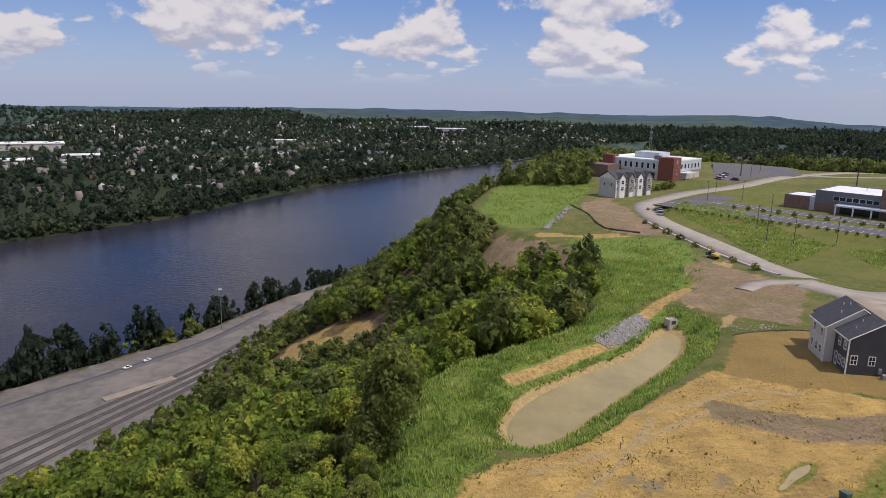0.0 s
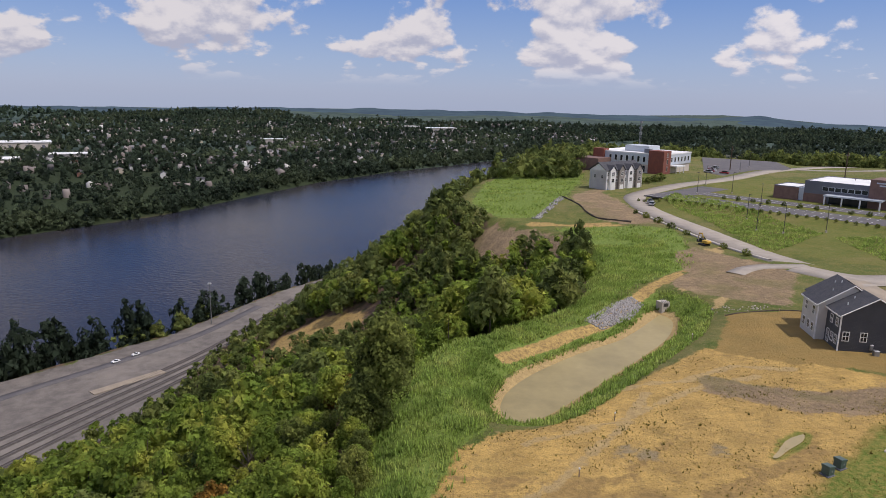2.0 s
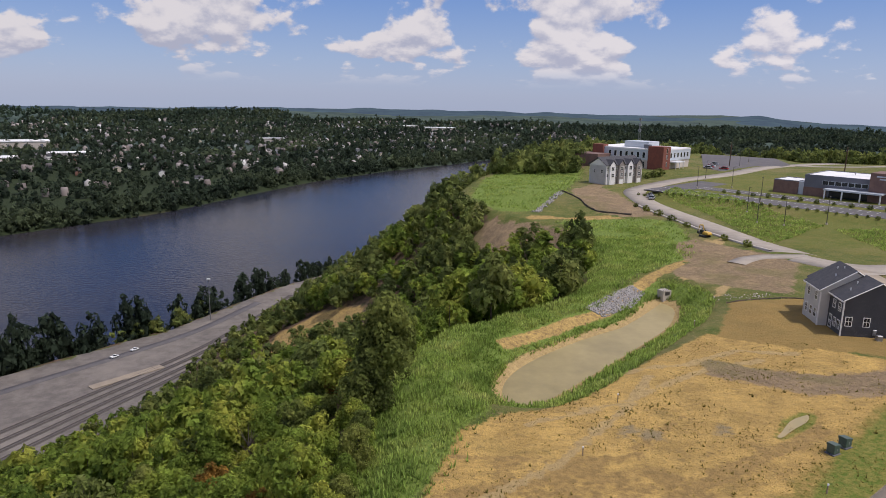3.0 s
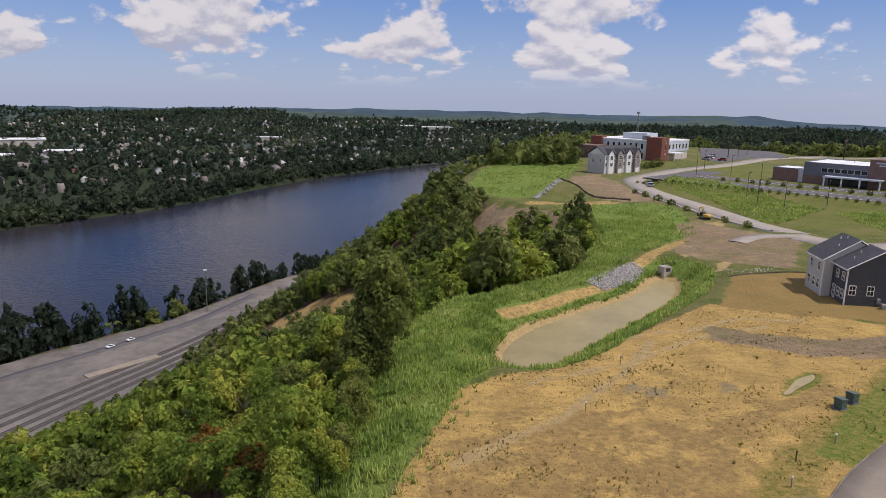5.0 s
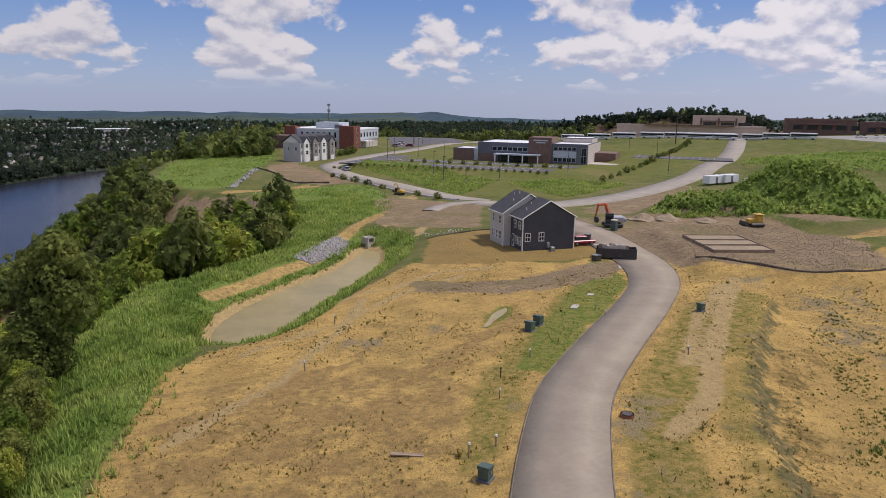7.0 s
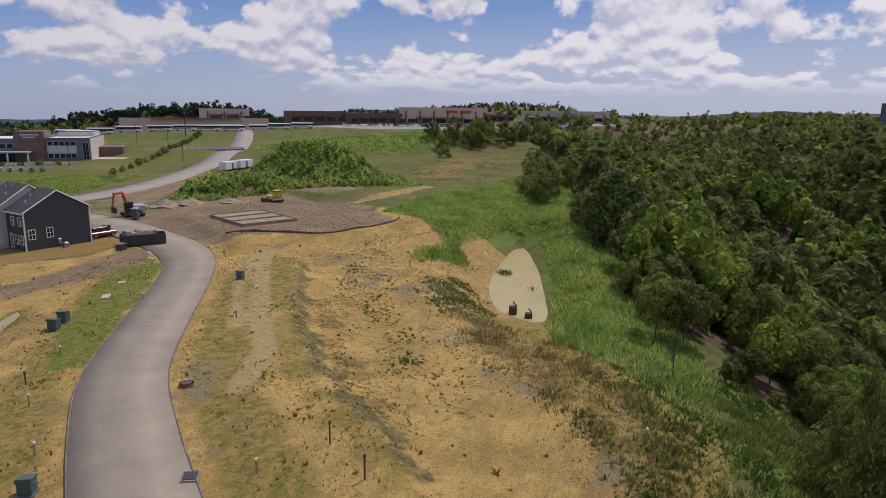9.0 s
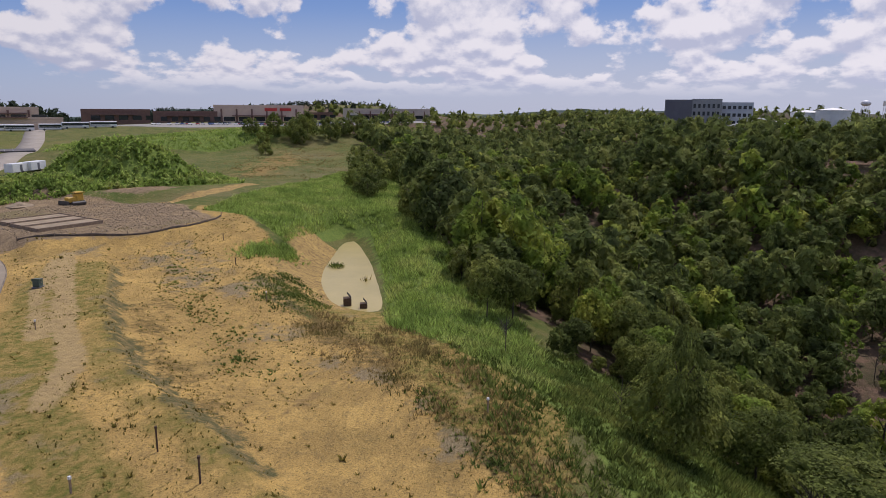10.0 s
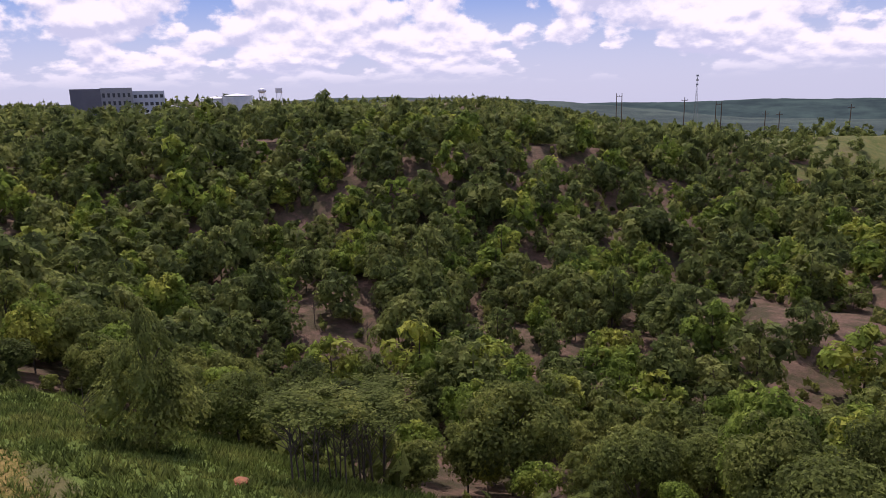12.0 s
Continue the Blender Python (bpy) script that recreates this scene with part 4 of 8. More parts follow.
def crown_shape(rng, leaves, size, wide, lobes, base=0.2):
    """Sprays of leaves set on rounded boughs that fill an upright egg, round small dark cores. Gives verts, quads, tris."""
    u = (np.arange(lobes) + rng.uniform(0, 1, lobes)) / lobes
    turn = np.arange(lobes) * 2.4 + rng.uniform(-0.5, 0.5, lobes)
    girth = 0.5 * wide * np.sqrt(np.clip(1 - ((u - 0.4) / 0.68) ** 2, 0.05, 1))
    rad = rng.uniform(0.15, 0.23, lobes) * (0.55 + 0.6 * wide) * (1.12 - 0.4 * u) * (5 / lobes if lobes < 5 else 1) ** 0.4
    reach = np.maximum(girth - rad * 0.55, 0) * rng.uniform(0.5, 1.3, lobes)
    c = np.stack([np.cos(turn) * reach, np.sin(turn) * reach, base + rad * 0.7 + (1 - base - rad * 1.5) * u], -1)
    c[-1, :2] *= 0.3
    pick = rng.choice(lobes, leaves, p=rad ** 2 / (rad ** 2).sum())
    d = rng.normal(size=(leaves, 3))
    d /= np.linalg.norm(d, axis=1)[:, None]
    out = c[pick] - (0, 0, 0.5)
    d = d * 0.85 + out / (np.linalg.norm(out, axis=1)[:, None] + 0.05) * 0.4 + (0, 0, 0.28)
    d /= np.linalg.norm(d, axis=1)[:, None]
    pos = c[pick] + d * (rad[pick] * rng.uniform(0.78, 1.13, leaves))[:, None] * (1, 1, 0.85)
    n = d + rng.normal(size=(leaves, 3)) * 0.38 + (0, 0, 0.3)
    n /= np.linalg.norm(n, axis=1)[:, None]
    t = np.cross(n, rng.normal(size=(leaves, 3)))
    t /= np.linalg.norm(t, axis=1)[:, None]
    b = np.cross(n, t)
    s = size * rng.uniform(0.55, 1.3, (leaves, 1))
    corners = [pos + t * s * rng.uniform(0.55, 0.85, (leaves, 1)), pos - t * s * 0.35 + b * s * rng.uniform(0.4, 0.65, (leaves, 1)), pos - t * s * 0.35 - b * s * 0.5 - n * s * 0.15]
    v = np.stack(corners, 1).reshape(-1, 3)
    q = np.zeros((0, 4), int)
    leaf = np.arange(leaves * 3).reshape(-1, 3)
    c, rad = c[::2], rad[::2] * (0.8 if lobes > 3 else 0.9)
    cv = (ICO_V[None] * rad[:, None, None] * (1, 1, 0.85) + c[:, None]).reshape(-1, 3)
    ct = (ICO_F[None] + (np.arange(len(c)) * len(ICO_V))[:, None, None]).reshape(-1, 3) + len(v)
    return np.concatenate([v, cv]), q, np.concatenate([leaf, ct])


def trunk_shape(rng, tall, thick, limbs, sides=6):
    """A tapered stem with rising limbs."""
    verts, quads = [], []

    def tube(p0, p1, r0, r1):
        p0, p1 = np.array(p0, float), np.array(p1, float)
        w = (p1 - p0) / np.linalg.norm(p1 - p0)
        u = np.cross(w, (0.3, 0.9, 0.1))
        u /= np.linalg.norm(u)
        x = np.cross(w, u)
        base = len(verts)
        for p, r in ((p0, r0), (p1, r1)):
            for k in range(sides):
                a_ = 2 * math.pi * k / sides
                verts.append(p + r * (u * math.cos(a_) + x * math.sin(a_)))
        for k in range(sides):
            quads.append((base + k, base + (k + 1) % sides, base + sides + (k + 1) % sides, base + sides + k))

    bend = rng.normal(size=2) * 0.03 * tall
    mid = (bend[0], bend[1], 0.42 * tall)
    tube((0, 0, -0.8), mid, thick, thick * 0.72)
    tube(mid, (bend[0] * 1.5, bend[1] * 1.5, 0.85 * tall), thick * 0.72, thick * 0.2)
    for _ in range(limbs):
        z0, a_ = rng.uniform(0.28, 0.6) * tall, rng.uniform(0, 6.28)
        out = rng.uniform(0.14, 0.24) * tall
        tube((bend[0], bend[1], z0), (bend[0] + math.cos(a_) * out, bend[1] + math.sin(a_) * out, z0 + 0.22 * tall), thick * 0.42, thick * 0.12)
    return np.array(verts), np.array(quads)


rng = np.random.default_rng(5)
FRONT_KINDS = []
NEAR_KINDS, NEXT_KINDS, MID_KINDS, FAR_KINDS, LAST_KINDS, TINY_KINDS = [], [], [], [], [], []
for k in range(4):
    FRONT_KINDS.append((crown_shape(rng, 7200, 0.032, rng.uniform(0.6, 0.85), int(rng.integers(20, 28)), (0.2, 0.5, 0.28, 0.6)[k]), trunk_shape(rng, 1.0, 0.02, 9)))
for k in range(6):
    NEAR_KINDS.append((crown_shape(rng, 3800, 0.042, rng.uniform(0.55, 0.8), int(rng.integers(17, 24)), rng.uniform(0.14, 0.3)), trunk_shape(rng, 1.0, 0.02, 6)))
for k in range(7):
    NEXT_KINDS.append((crown_shape(rng, 1700, 0.06, rng.uniform(0.55, 0.85), int(rng.integers(14, 20)), rng.uniform(0.12, 0.34)), trunk_shape(rng, 1.0, 0.018, 4, 5)))
for k in range(8):
    MID_KINDS.append((crown_shape(rng, 650, 0.094, rng.uniform(0.6, 0.9), int(rng.integers(11, 15)), rng.uniform(0.08, 0.28)), trunk_shape(rng, 1.0, 0.018, 1, 4)))
for k in range(8):
    FAR_KINDS.append((crown_shape(rng, 210, 0.155, rng.uniform(0.62, 0.95), 9, 0.12), None))
for k in range(8):
    LAST_KINDS.append((crown_shape(rng, 52, 0.27, rng.uniform(0.7, 1.0), 4, 0.06), None))
for k in range(6):
    TINY_KINDS.append((crown_shape(rng, 15, 0.5, rng.uniform(0.8, 1.15), 2, 0.0), None))


BUSH_KINDS = [(crown_shape(rng, 1300, 0.075, w_, 15, 0.0), trunk_shape(rng, 0.8, 0.02, 3, 5)) for w_ in (1.0, 1.15, 0.85)]


def cone_shape(r_, leaves, size):
    """A crown drawn in towards its top."""
    v, q, t = crown_shape(r_, leaves, size, 0.8, 26, 0.06)
    return v * np.stack([1.2 - 0.95 * v[:, 2], 1.2 - 0.95 * v[:, 2], np.ones(len(v))], -1), q, t


def flat_shape(r_, leaves, size, wide):
    """A crown pressed into a shallow, flat-topped layer."""
    v, q, t = crown_shape(r_, leaves, size, wide, 24, 0.1)
    return np.stack([v[:, 0], v[:, 1], 0.74 + 0.27 * v[:, 2]], -1), q, t


def many_stems(r_, count):
    """Slender stems that lean apart from one root."""
    verts, quads, n_ = [], [], 0
    for k in range(count):
        v, q = trunk_shape(r_, r_.uniform(0.85, 1.0), 0.011, 7, 5)
        a_, lean = 6.28 * k / count + r_.uniform(-0.4, 0.4), r_.uniform(0.1, 0.26)
        up_ = np.clip(v[:, 2:], 0, 1)
        verts.append(v + np.concatenate([np.cos(a_) * (0.03 + lean * up_), np.sin(a_) * (0.03 + lean * up_), 0 * up_], 1))
        quads.append(q + n_)
        n_ += len(v)
    return np.concatenate(verts), np.concatenate(quads)


r12 = np.random.default_rng(12)
UMBRELLA_KINDS = [(flat_shape(r12, 2600, 0.036, w_), many_stems(r12, n_)) for w_, n_ in ((0.85, 4), (0.7, 3), (0.95, 5))]
CONE_KINDS = [(cone_shape(r12, 6500, 0.032), trunk_shape(r12, 1.0, 0.018, 6))]


def scatter(x0, x1, y0, y1, gap, seed):
    r_ = np.random.default_rng(seed)
    xs, ys = np.meshgrid(np.arange(x0, x1, gap), np.arange(y0, y1, gap))
    xs, ys = xs.ravel() + r_.uniform(-0.48, 0.48, xs.size) * gap, ys.ravel() + r_.uniform(-0.48, 0.48, ys.size) * gap
    keep = r_.random(xs.size) < forest(xs, ys)
    return xs[keep], ys[keep]


def woods(name, label, xs, ys, kinds, tall, seed, foliage=M_LEAF, slim=1.0):
    """Many trees joined into one stretch of wood."""
    r_ = np.random.default_rng(seed)
    zs = land(xs, ys)
    low_ = np.where(ring_distance(xs, ys, [(-14, 150), (48, 140), (50, 235), (10, 262), (-34, 220)]) < 0, 0.85, 1.0)
    low_ = low_ * (0.55 + 0.45 * ss(4, 50, along(xs, ys, FOOT)[0]))
    V, Q, T, SV, SQ, nv, ns = [], [], [], [], [], 0, 0
    for x, y, z, f_ in zip(xs, ys, zs, low_):
        (v, q, t), stem = kinds[r_.integers(len(kinds))]
        h, a_ = f_ * tall * r_.uniform(0.45, 1.4), r_.uniform(0, 6.28)
        c, s = math.cos(a_) * h / slim, math.sin(a_) * h / slim
        m = np.array([[c, -s, 0], [s, c, 0], [0, 0, h * r_.uniform(0.9, 1.3)]])
        V.append(v @ m.T + (x, y, z - 0.06 * h))
        Q.append(q + nv)
        T.append(t + nv)
        nv += len(v)
        if stem is not None:
            SV.append(stem[0] @ m.T + (x, y, z))
            SQ.append(stem[1] + ns)
            ns += len(stem[0])
    ob = new(name, quads_mesh(name, np.concatenate(V), np.concatenate(Q), foliage, False, np.concatenate(T)))
    tagged(ob, label, "woodland", kind="stuff")
    if SV:
        st = new(name + "_stems", quads_mesh(name + "_stems", np.concatenate(SV), np.concatenate(SQ), M_BARK))
        st.parent = ob
        tagged(st, kind="stuff")
    return ob


def plant(x, y, h, kind, label="leafy green broadleaf tree on a wooded slope"):
    tree = new("tree")
    tree.matrix_world = Matrix.Translation((x, y, height(x, y))) @ Matrix.Rotation(rng.uniform(0, 6.28), 4, "Z") @ Matrix.Diagonal((h, h, h * rng.uniform(0.95, 1.32), 1))
    for m_, n_ in zip(kind, ("crown", "trunk")):
        o = new(n_, m_)
        o.parent = tree
    return tagged(tree, label, "tree", "trees on the slope")


def tree_meshes(kinds, foliage=M_LEAF):
    return [(quads_mesh("crown", v, q, foliage, False, t), quads_mesh("trunk", sv, sq, M_BARK)) for (v, q, t), (sv, sq) in kinds]


xs, ys = scatter(-130, 330, -330, 560, 5.4, 1)
dist = np.hypot(xs, ys)
seen = (((xs > -140) & (ys > 12)) | ((ys < 120) & (xs > 8))) & ~((ys > 330) & (xs < 0.35 * ys - 170)) & ~((ys < 60) & (along(xs, ys, GULLY)[0] > 300))
xs, ys, dist = xs[seen], ys[seen], dist[seen]
order = np.argsort(dist)
xs, ys, dist = xs[order], ys[order], dist[order]
NEAR, CLOSE = 285, 64
front_meshes, near_meshes, next_meshes = tree_meshes(FRONT_KINDS), tree_meshes(NEAR_KINDS), tree_meshes(NEXT_KINDS)
bush_meshes, umbrella_meshes, cone_meshes = tree_meshes(BUSH_KINDS), tree_meshes(UMBRELLA_KINDS), tree_meshes(CONE_KINDS)
rust_meshes = tree_meshes(NEXT_KINDS[3:], M_LEAF_RUST)
bright_near, bright_next = tree_meshes(NEAR_KINDS[:3], M_LEAF_BRIGHT), tree_meshes(NEXT_KINDS[:3], M_LEAF_BRIGHT)
for k, (x, y) in enumerate(zip(xs[:NEAR], ys[:NEAR])):
    kinds = front_meshes if k < 42 else near_meshes if k < CLOSE else next_meshes
    if y > 20 and rng.random() < 0.8 or rng.random() < 0.22:
        kinds = bright_near if k < CLOSE else bright_next
    plant(x, y, rng.uniform(4.2, 8.5) if y < 20 else rng.uniform(3.6, 7.6), kinds[rng.integers(len(kinds))])
for x, y, h in ((-16, 58, 5.2), (-24, 70, 5.4), (-30, 88, 6), (-12, 92, 5.8), (-8, 108, 6), (-34, 104, 6), (-42, 122, 6.4), (-20, 120, 6)):
    plant(x, y, h, rust_meshes[int(rng.integers(2))], "small tree with rusty orange leaves on the slope")
for k in range(26):
    y = 37 + k * 1.9 + r12.uniform(-0.6, 0.6)
    x = np.interp(y, [36, 60, 88], [-8.3, -6.8, -7.6]) + r12.uniform(-2.4, 0.8)
    plant(x, y, r12.uniform(2.8, 4.8), bright_near[k % 3] if k % 4 else near_meshes[k % 6], "low leafy tree along the top of the slope")
plant(-4.2, 76, 12, near_meshes[1], "tall leafy tree at the edge of the slope")
plant(-6.5, 74, 9, near_meshes[3], "tall leafy tree at the edge of the slope")
plant(47.6, -7.6, 8.6, cone_meshes[0], "dark cone-shaped leafy tree standing in the clearing")
for k, (x, y, h) in enumerate(((40.6, -15.2, 6.6), (43.4, -18.4, 7.0), (45.6, -21.5, 7.6), (50, -25.5, 8.5))):
    plant(x, y, h, umbrella_meshes[k % 3], "thin flat-topped tree with several bare stems in the clearing")
for x, y, h in ((59, -16.5, 7), (52.5, -43, 12), (66, -12, 7), (72, -9, 6.5)):
    plant(x, y, h, front_meshes[2 if h > 10 else 0], "dark broadleaf tree at the edge of the clearing")
rest = np.arange(len(xs)) >= NEAR
mid, far, last = rest & (dist < 165), rest & (dist >= 165) & (dist < 255), rest & (dist >= 255)
light_ = rng.random(len(xs)) < np.where((ys > 20) & (ys < 185) & (xs < 60), 0.75, 0.3)
for pick_, foliage_, tint in ((~light_, M_LEAF_WOOD, "dense green"), (light_, M_LEAF_LIGHT_WOOD, "bright yellow-green")):
    woods("slope_wood", tint + " broadleaf trees on the river and gully slopes", xs[mid & pick_], ys[mid & pick_], MID_KINDS, 8.6, 2, foliage_)
    woods("distant_wood", tint + " trees on the farther slopes", xs[far & pick_], ys[far & pick_], FAR_KINDS, 8.6, 3, foliage_)
woods("upper_wood", "dark green wood on the far slopes", xs[last], ys[last], LAST_KINDS, 8.0, 16, M_LEAF_WOOD)
r8 = np.random.default_rng(8)
xs, ys = r8.uniform(10, 240, 2000), r8.uniform(-260, 70, 2000)
gd_, gs_ = along(xs, ys, GULLY)
keep = (gs_ < 0) & (gd_ > 8) & (np.hypot(xs, ys) > 48) & (ring_distance(xs, ys, CLEARING) > 1)
woods("undergrowth", "brushy undergrowth and young trees in gaps of the wood", xs[keep], ys[keep], TINY_KINDS, 2.6, 24)
xs, ys = r8.uniform(38, 78, 420), r8.uniform(-26, 6, 420)
keep = (ring_distance(xs, ys, [(72, 2), (66, -6), (56, -8), (48, -12), (41, -16), (45, -32), (64, -26), (80, -10)]) < 0) & (ring_distance(xs, ys, CLEARING) > 0.5) & (xs > 46)
woods("edge_brush", "low leafy brush under trees at the edge of the clearing", xs[keep][:130], ys[keep][:130], FAR_KINDS, 2.2, 26, M_LEAF)
xs, ys = scatter(330, 500, -260, 130, 9, 21)
keep = np.degrees(np.arctan2(xs, ys)) > 75
xs, ys = xs[keep], ys[keep]
woods("hilltop_wood", "green wood over the top of the hill", xs, ys, LAST_KINDS, 7.5, 22, M_LEAF_WOOD)
xs, ys = scatter(-1000, 1500, 250, 2600, 16, 4)
az, rr = np.degrees(np.arctan2(xs, ys)), np.hypot(xs, ys)
ok = ~((rr < 560) & (xs > -140)) & (az > -40) & (az < 110)
front = ok & (rr < 950) & (az > -8) & (az < 46)
woods("plateau_wood", "green trees behind the buildings on the plateau", xs[front], ys[front], LAST_KINDS, 9, 14, M_LEAF_WOOD)
east_ = ok & (az >= 46)
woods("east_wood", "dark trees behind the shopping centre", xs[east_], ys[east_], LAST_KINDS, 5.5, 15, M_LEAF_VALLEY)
rest_ = ok & ~front & ~east_
near_bank = rest_ & (along(xs, ys, FAR_SHORE)[0] < 230) & (rr < 1000)
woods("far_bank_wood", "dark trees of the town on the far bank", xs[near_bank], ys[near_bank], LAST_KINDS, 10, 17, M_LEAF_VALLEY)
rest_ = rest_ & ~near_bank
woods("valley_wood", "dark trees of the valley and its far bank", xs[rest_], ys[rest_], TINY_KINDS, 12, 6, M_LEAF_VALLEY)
# the river banks' own line of trees
p_far, p_near = curve(FAR_SHORE, 5), curve(SHORE[2:7], 2.6)
nf, nn = len(p_far), len(p_near)
bx = np.concatenate([p_far[:, 0] - rng.uniform(4, 26, nf), p_far[:, 0] - rng.uniform(8, 40, nf), p_near[:, 0] + rng.uniform(0, 5, nn)])
by = np.concatenate([p_far[:, 1], p_far[:, 1] + 4, p_near[:, 1]])
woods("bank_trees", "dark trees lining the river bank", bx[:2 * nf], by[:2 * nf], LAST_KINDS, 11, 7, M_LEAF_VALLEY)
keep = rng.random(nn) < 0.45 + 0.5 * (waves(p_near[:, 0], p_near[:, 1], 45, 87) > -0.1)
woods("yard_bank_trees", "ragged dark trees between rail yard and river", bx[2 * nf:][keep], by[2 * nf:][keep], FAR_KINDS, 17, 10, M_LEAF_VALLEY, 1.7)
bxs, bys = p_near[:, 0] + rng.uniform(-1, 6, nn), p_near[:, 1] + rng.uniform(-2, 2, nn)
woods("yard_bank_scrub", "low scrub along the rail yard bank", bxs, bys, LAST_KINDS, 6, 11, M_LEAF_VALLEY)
xs, ys = r8.uniform(420, 680, 1500), r8.uniform(460, 720, 1500)
keep = ((xs - 545) * 0.73 - (ys - 590) * 0.68) ** 2 / 125 ** 2 + ((xs - 545) * 0.68 + (ys - 590) * 0.73) ** 2 / 55 ** 2 < 1
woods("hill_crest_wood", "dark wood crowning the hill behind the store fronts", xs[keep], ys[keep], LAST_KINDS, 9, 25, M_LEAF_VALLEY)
xs, ys = scatter(330, 1300, -1100, 300, 22, 8)
ok = (xs > 500) & (np.hypot(xs, ys) < 1300)
woods("hill_wood", "dark wood along the skyline of the hill", xs[ok], ys[ok], TINY_KINDS, 8, 9)
xs, ys = r8.uniform(90, 1200, 4200), r8.uniform(-1150, -220, 4200)
az, rr = np.degrees(np.arctan2(xs, ys)), np.hypot(xs, ys)
ok = (az > 128) & (rr > 330) & (waves(xs, ys, 150, 97) + 0.9 * ss(450, 1000, rr) > -0.25) & (along(xs, ys, BRINK)[0] > 30)
woods("south_wood", "dark copses and hedges on the open southern hill", xs[ok], ys[ok], LAST_KINDS, 7.0, 27, M_LEAF_WOOD)
xs, ys = scatter(-2000, 2000, 1200, 2500, 36, 12)
az = np.degrees(np.arctan2(xs, ys))
ok = (np.hypot(xs, ys) > 1900) & (az > -38) & (az < 60)
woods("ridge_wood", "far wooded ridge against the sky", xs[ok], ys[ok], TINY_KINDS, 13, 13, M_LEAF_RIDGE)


def dead_tree(x, y, h):
    ob = new("dead_tree", bare_meshes[int(rng.integers(len(bare_meshes)))])
    ob.matrix_world = Matrix.Translation((x, y, height(x, y))) @ Matrix.Rotation(rng.uniform(0, 6.28), 4, "Z") @ Matrix.Diagonal((h, h, h, 1))
    return tagged(ob, "bare grey dead tree with thin leafless limbs", "dead tree", "dead trees")


M_DEAD = mat("dead_bark", (0.12, 0.095, 0.072), 0.9, (0.07, 0.055, 0.043), 4)
bare_meshes = [quads_mesh("dead_tree", *trunk_shape(rng, 1.0, 0.014, 16, 5), M_DEAD) for _ in range(3)]
for x, y, h in ((50.7, -3.9, 4.5), (51.4, -4.8, 3.5), (40.5, -14, 6.5), (43.5, -19, 7), (64, 6, 5), (-13, 66, 9), (-22, 78, 9), (-30, 92, 10), (-18, 112, 9), (88, -20, 8), (104, -46, 8), (112, -58, 7), (70, -96, 8), (84, -112, 8), (122, -52, 7), (60, -84, 7)):
    dead_tree(x, y, h)
for x, y, h in ((266, 118, 8), (276, 108, 9), (271, 112, 7), (282, 100, 8), (300, 95, 8), (294, 98, 7), (203, 62, 7), (197, 60, 5.5), (189, 50, 8), (183, 46, 7), (292, 78, 8), (286, 82, 7), (311, 88, 8), (262, 126, 6)):
    plant(x, y, h, bush_meshes[int(rng.integers(3))], "dark green bushy tree standing alone in rough grass")


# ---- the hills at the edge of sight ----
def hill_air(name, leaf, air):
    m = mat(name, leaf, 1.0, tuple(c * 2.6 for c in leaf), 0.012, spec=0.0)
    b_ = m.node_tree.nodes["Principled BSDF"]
    # blue air haze before the hills, put in as an even glow
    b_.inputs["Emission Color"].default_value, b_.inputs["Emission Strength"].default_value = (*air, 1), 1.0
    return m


def far_hills(name, r0, r1, tops, seed, material, rough):
    """A long wooded hillside far beyond everything else."""
    az_ = np.radians(np.arange(tops[0][0], tops[-1][0], 0.25))
    crest_ = np.interp(np.degrees(az_), [q[0] for q in tops], [q[1] for q in tops])
    rows = []
    for k, f_ in enumerate(np.linspace(0, 1, 7)):
        rr_ = r0 + (r1 - r0) * f_
        x_, y_ = rr_ * np.sin(az_), rr_ * np.cos(az_)
        rows.append(np.stack([x_, y_, -90 + (crest_ + 90) * f_ ** 0.7 + rough * waves(x_, y_, 420, seed + k % 2) * min(1, f_ * 2)], -1))
    n_ = len(az_)
    i_, j_ = np.meshgrid(np.arange(6), np.arange(n_ - 1), indexing="ij")
    a_ = i_ * n_ + j_
    me = quads_mesh(name, np.concatenate(rows), np.stack([a_, a_ + 1, a_ + n_ + 1, a_ + n_], -1).reshape(-1, 4), material, True)
    return tagged(new(name, me), "blue hazy wooded hills on the horizon", "backdrop", kind="structure")


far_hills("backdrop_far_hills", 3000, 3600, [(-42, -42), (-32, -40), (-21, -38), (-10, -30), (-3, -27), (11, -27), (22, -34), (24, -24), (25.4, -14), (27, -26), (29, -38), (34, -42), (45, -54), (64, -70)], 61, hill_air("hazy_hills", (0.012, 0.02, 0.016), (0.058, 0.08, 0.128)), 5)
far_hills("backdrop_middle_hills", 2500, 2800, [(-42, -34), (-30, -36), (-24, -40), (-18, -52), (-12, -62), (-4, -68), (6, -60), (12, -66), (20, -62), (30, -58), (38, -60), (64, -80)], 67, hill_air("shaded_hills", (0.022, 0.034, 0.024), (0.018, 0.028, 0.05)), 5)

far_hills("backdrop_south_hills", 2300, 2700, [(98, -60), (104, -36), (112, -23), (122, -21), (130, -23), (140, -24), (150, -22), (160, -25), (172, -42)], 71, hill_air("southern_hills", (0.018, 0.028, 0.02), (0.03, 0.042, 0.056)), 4)

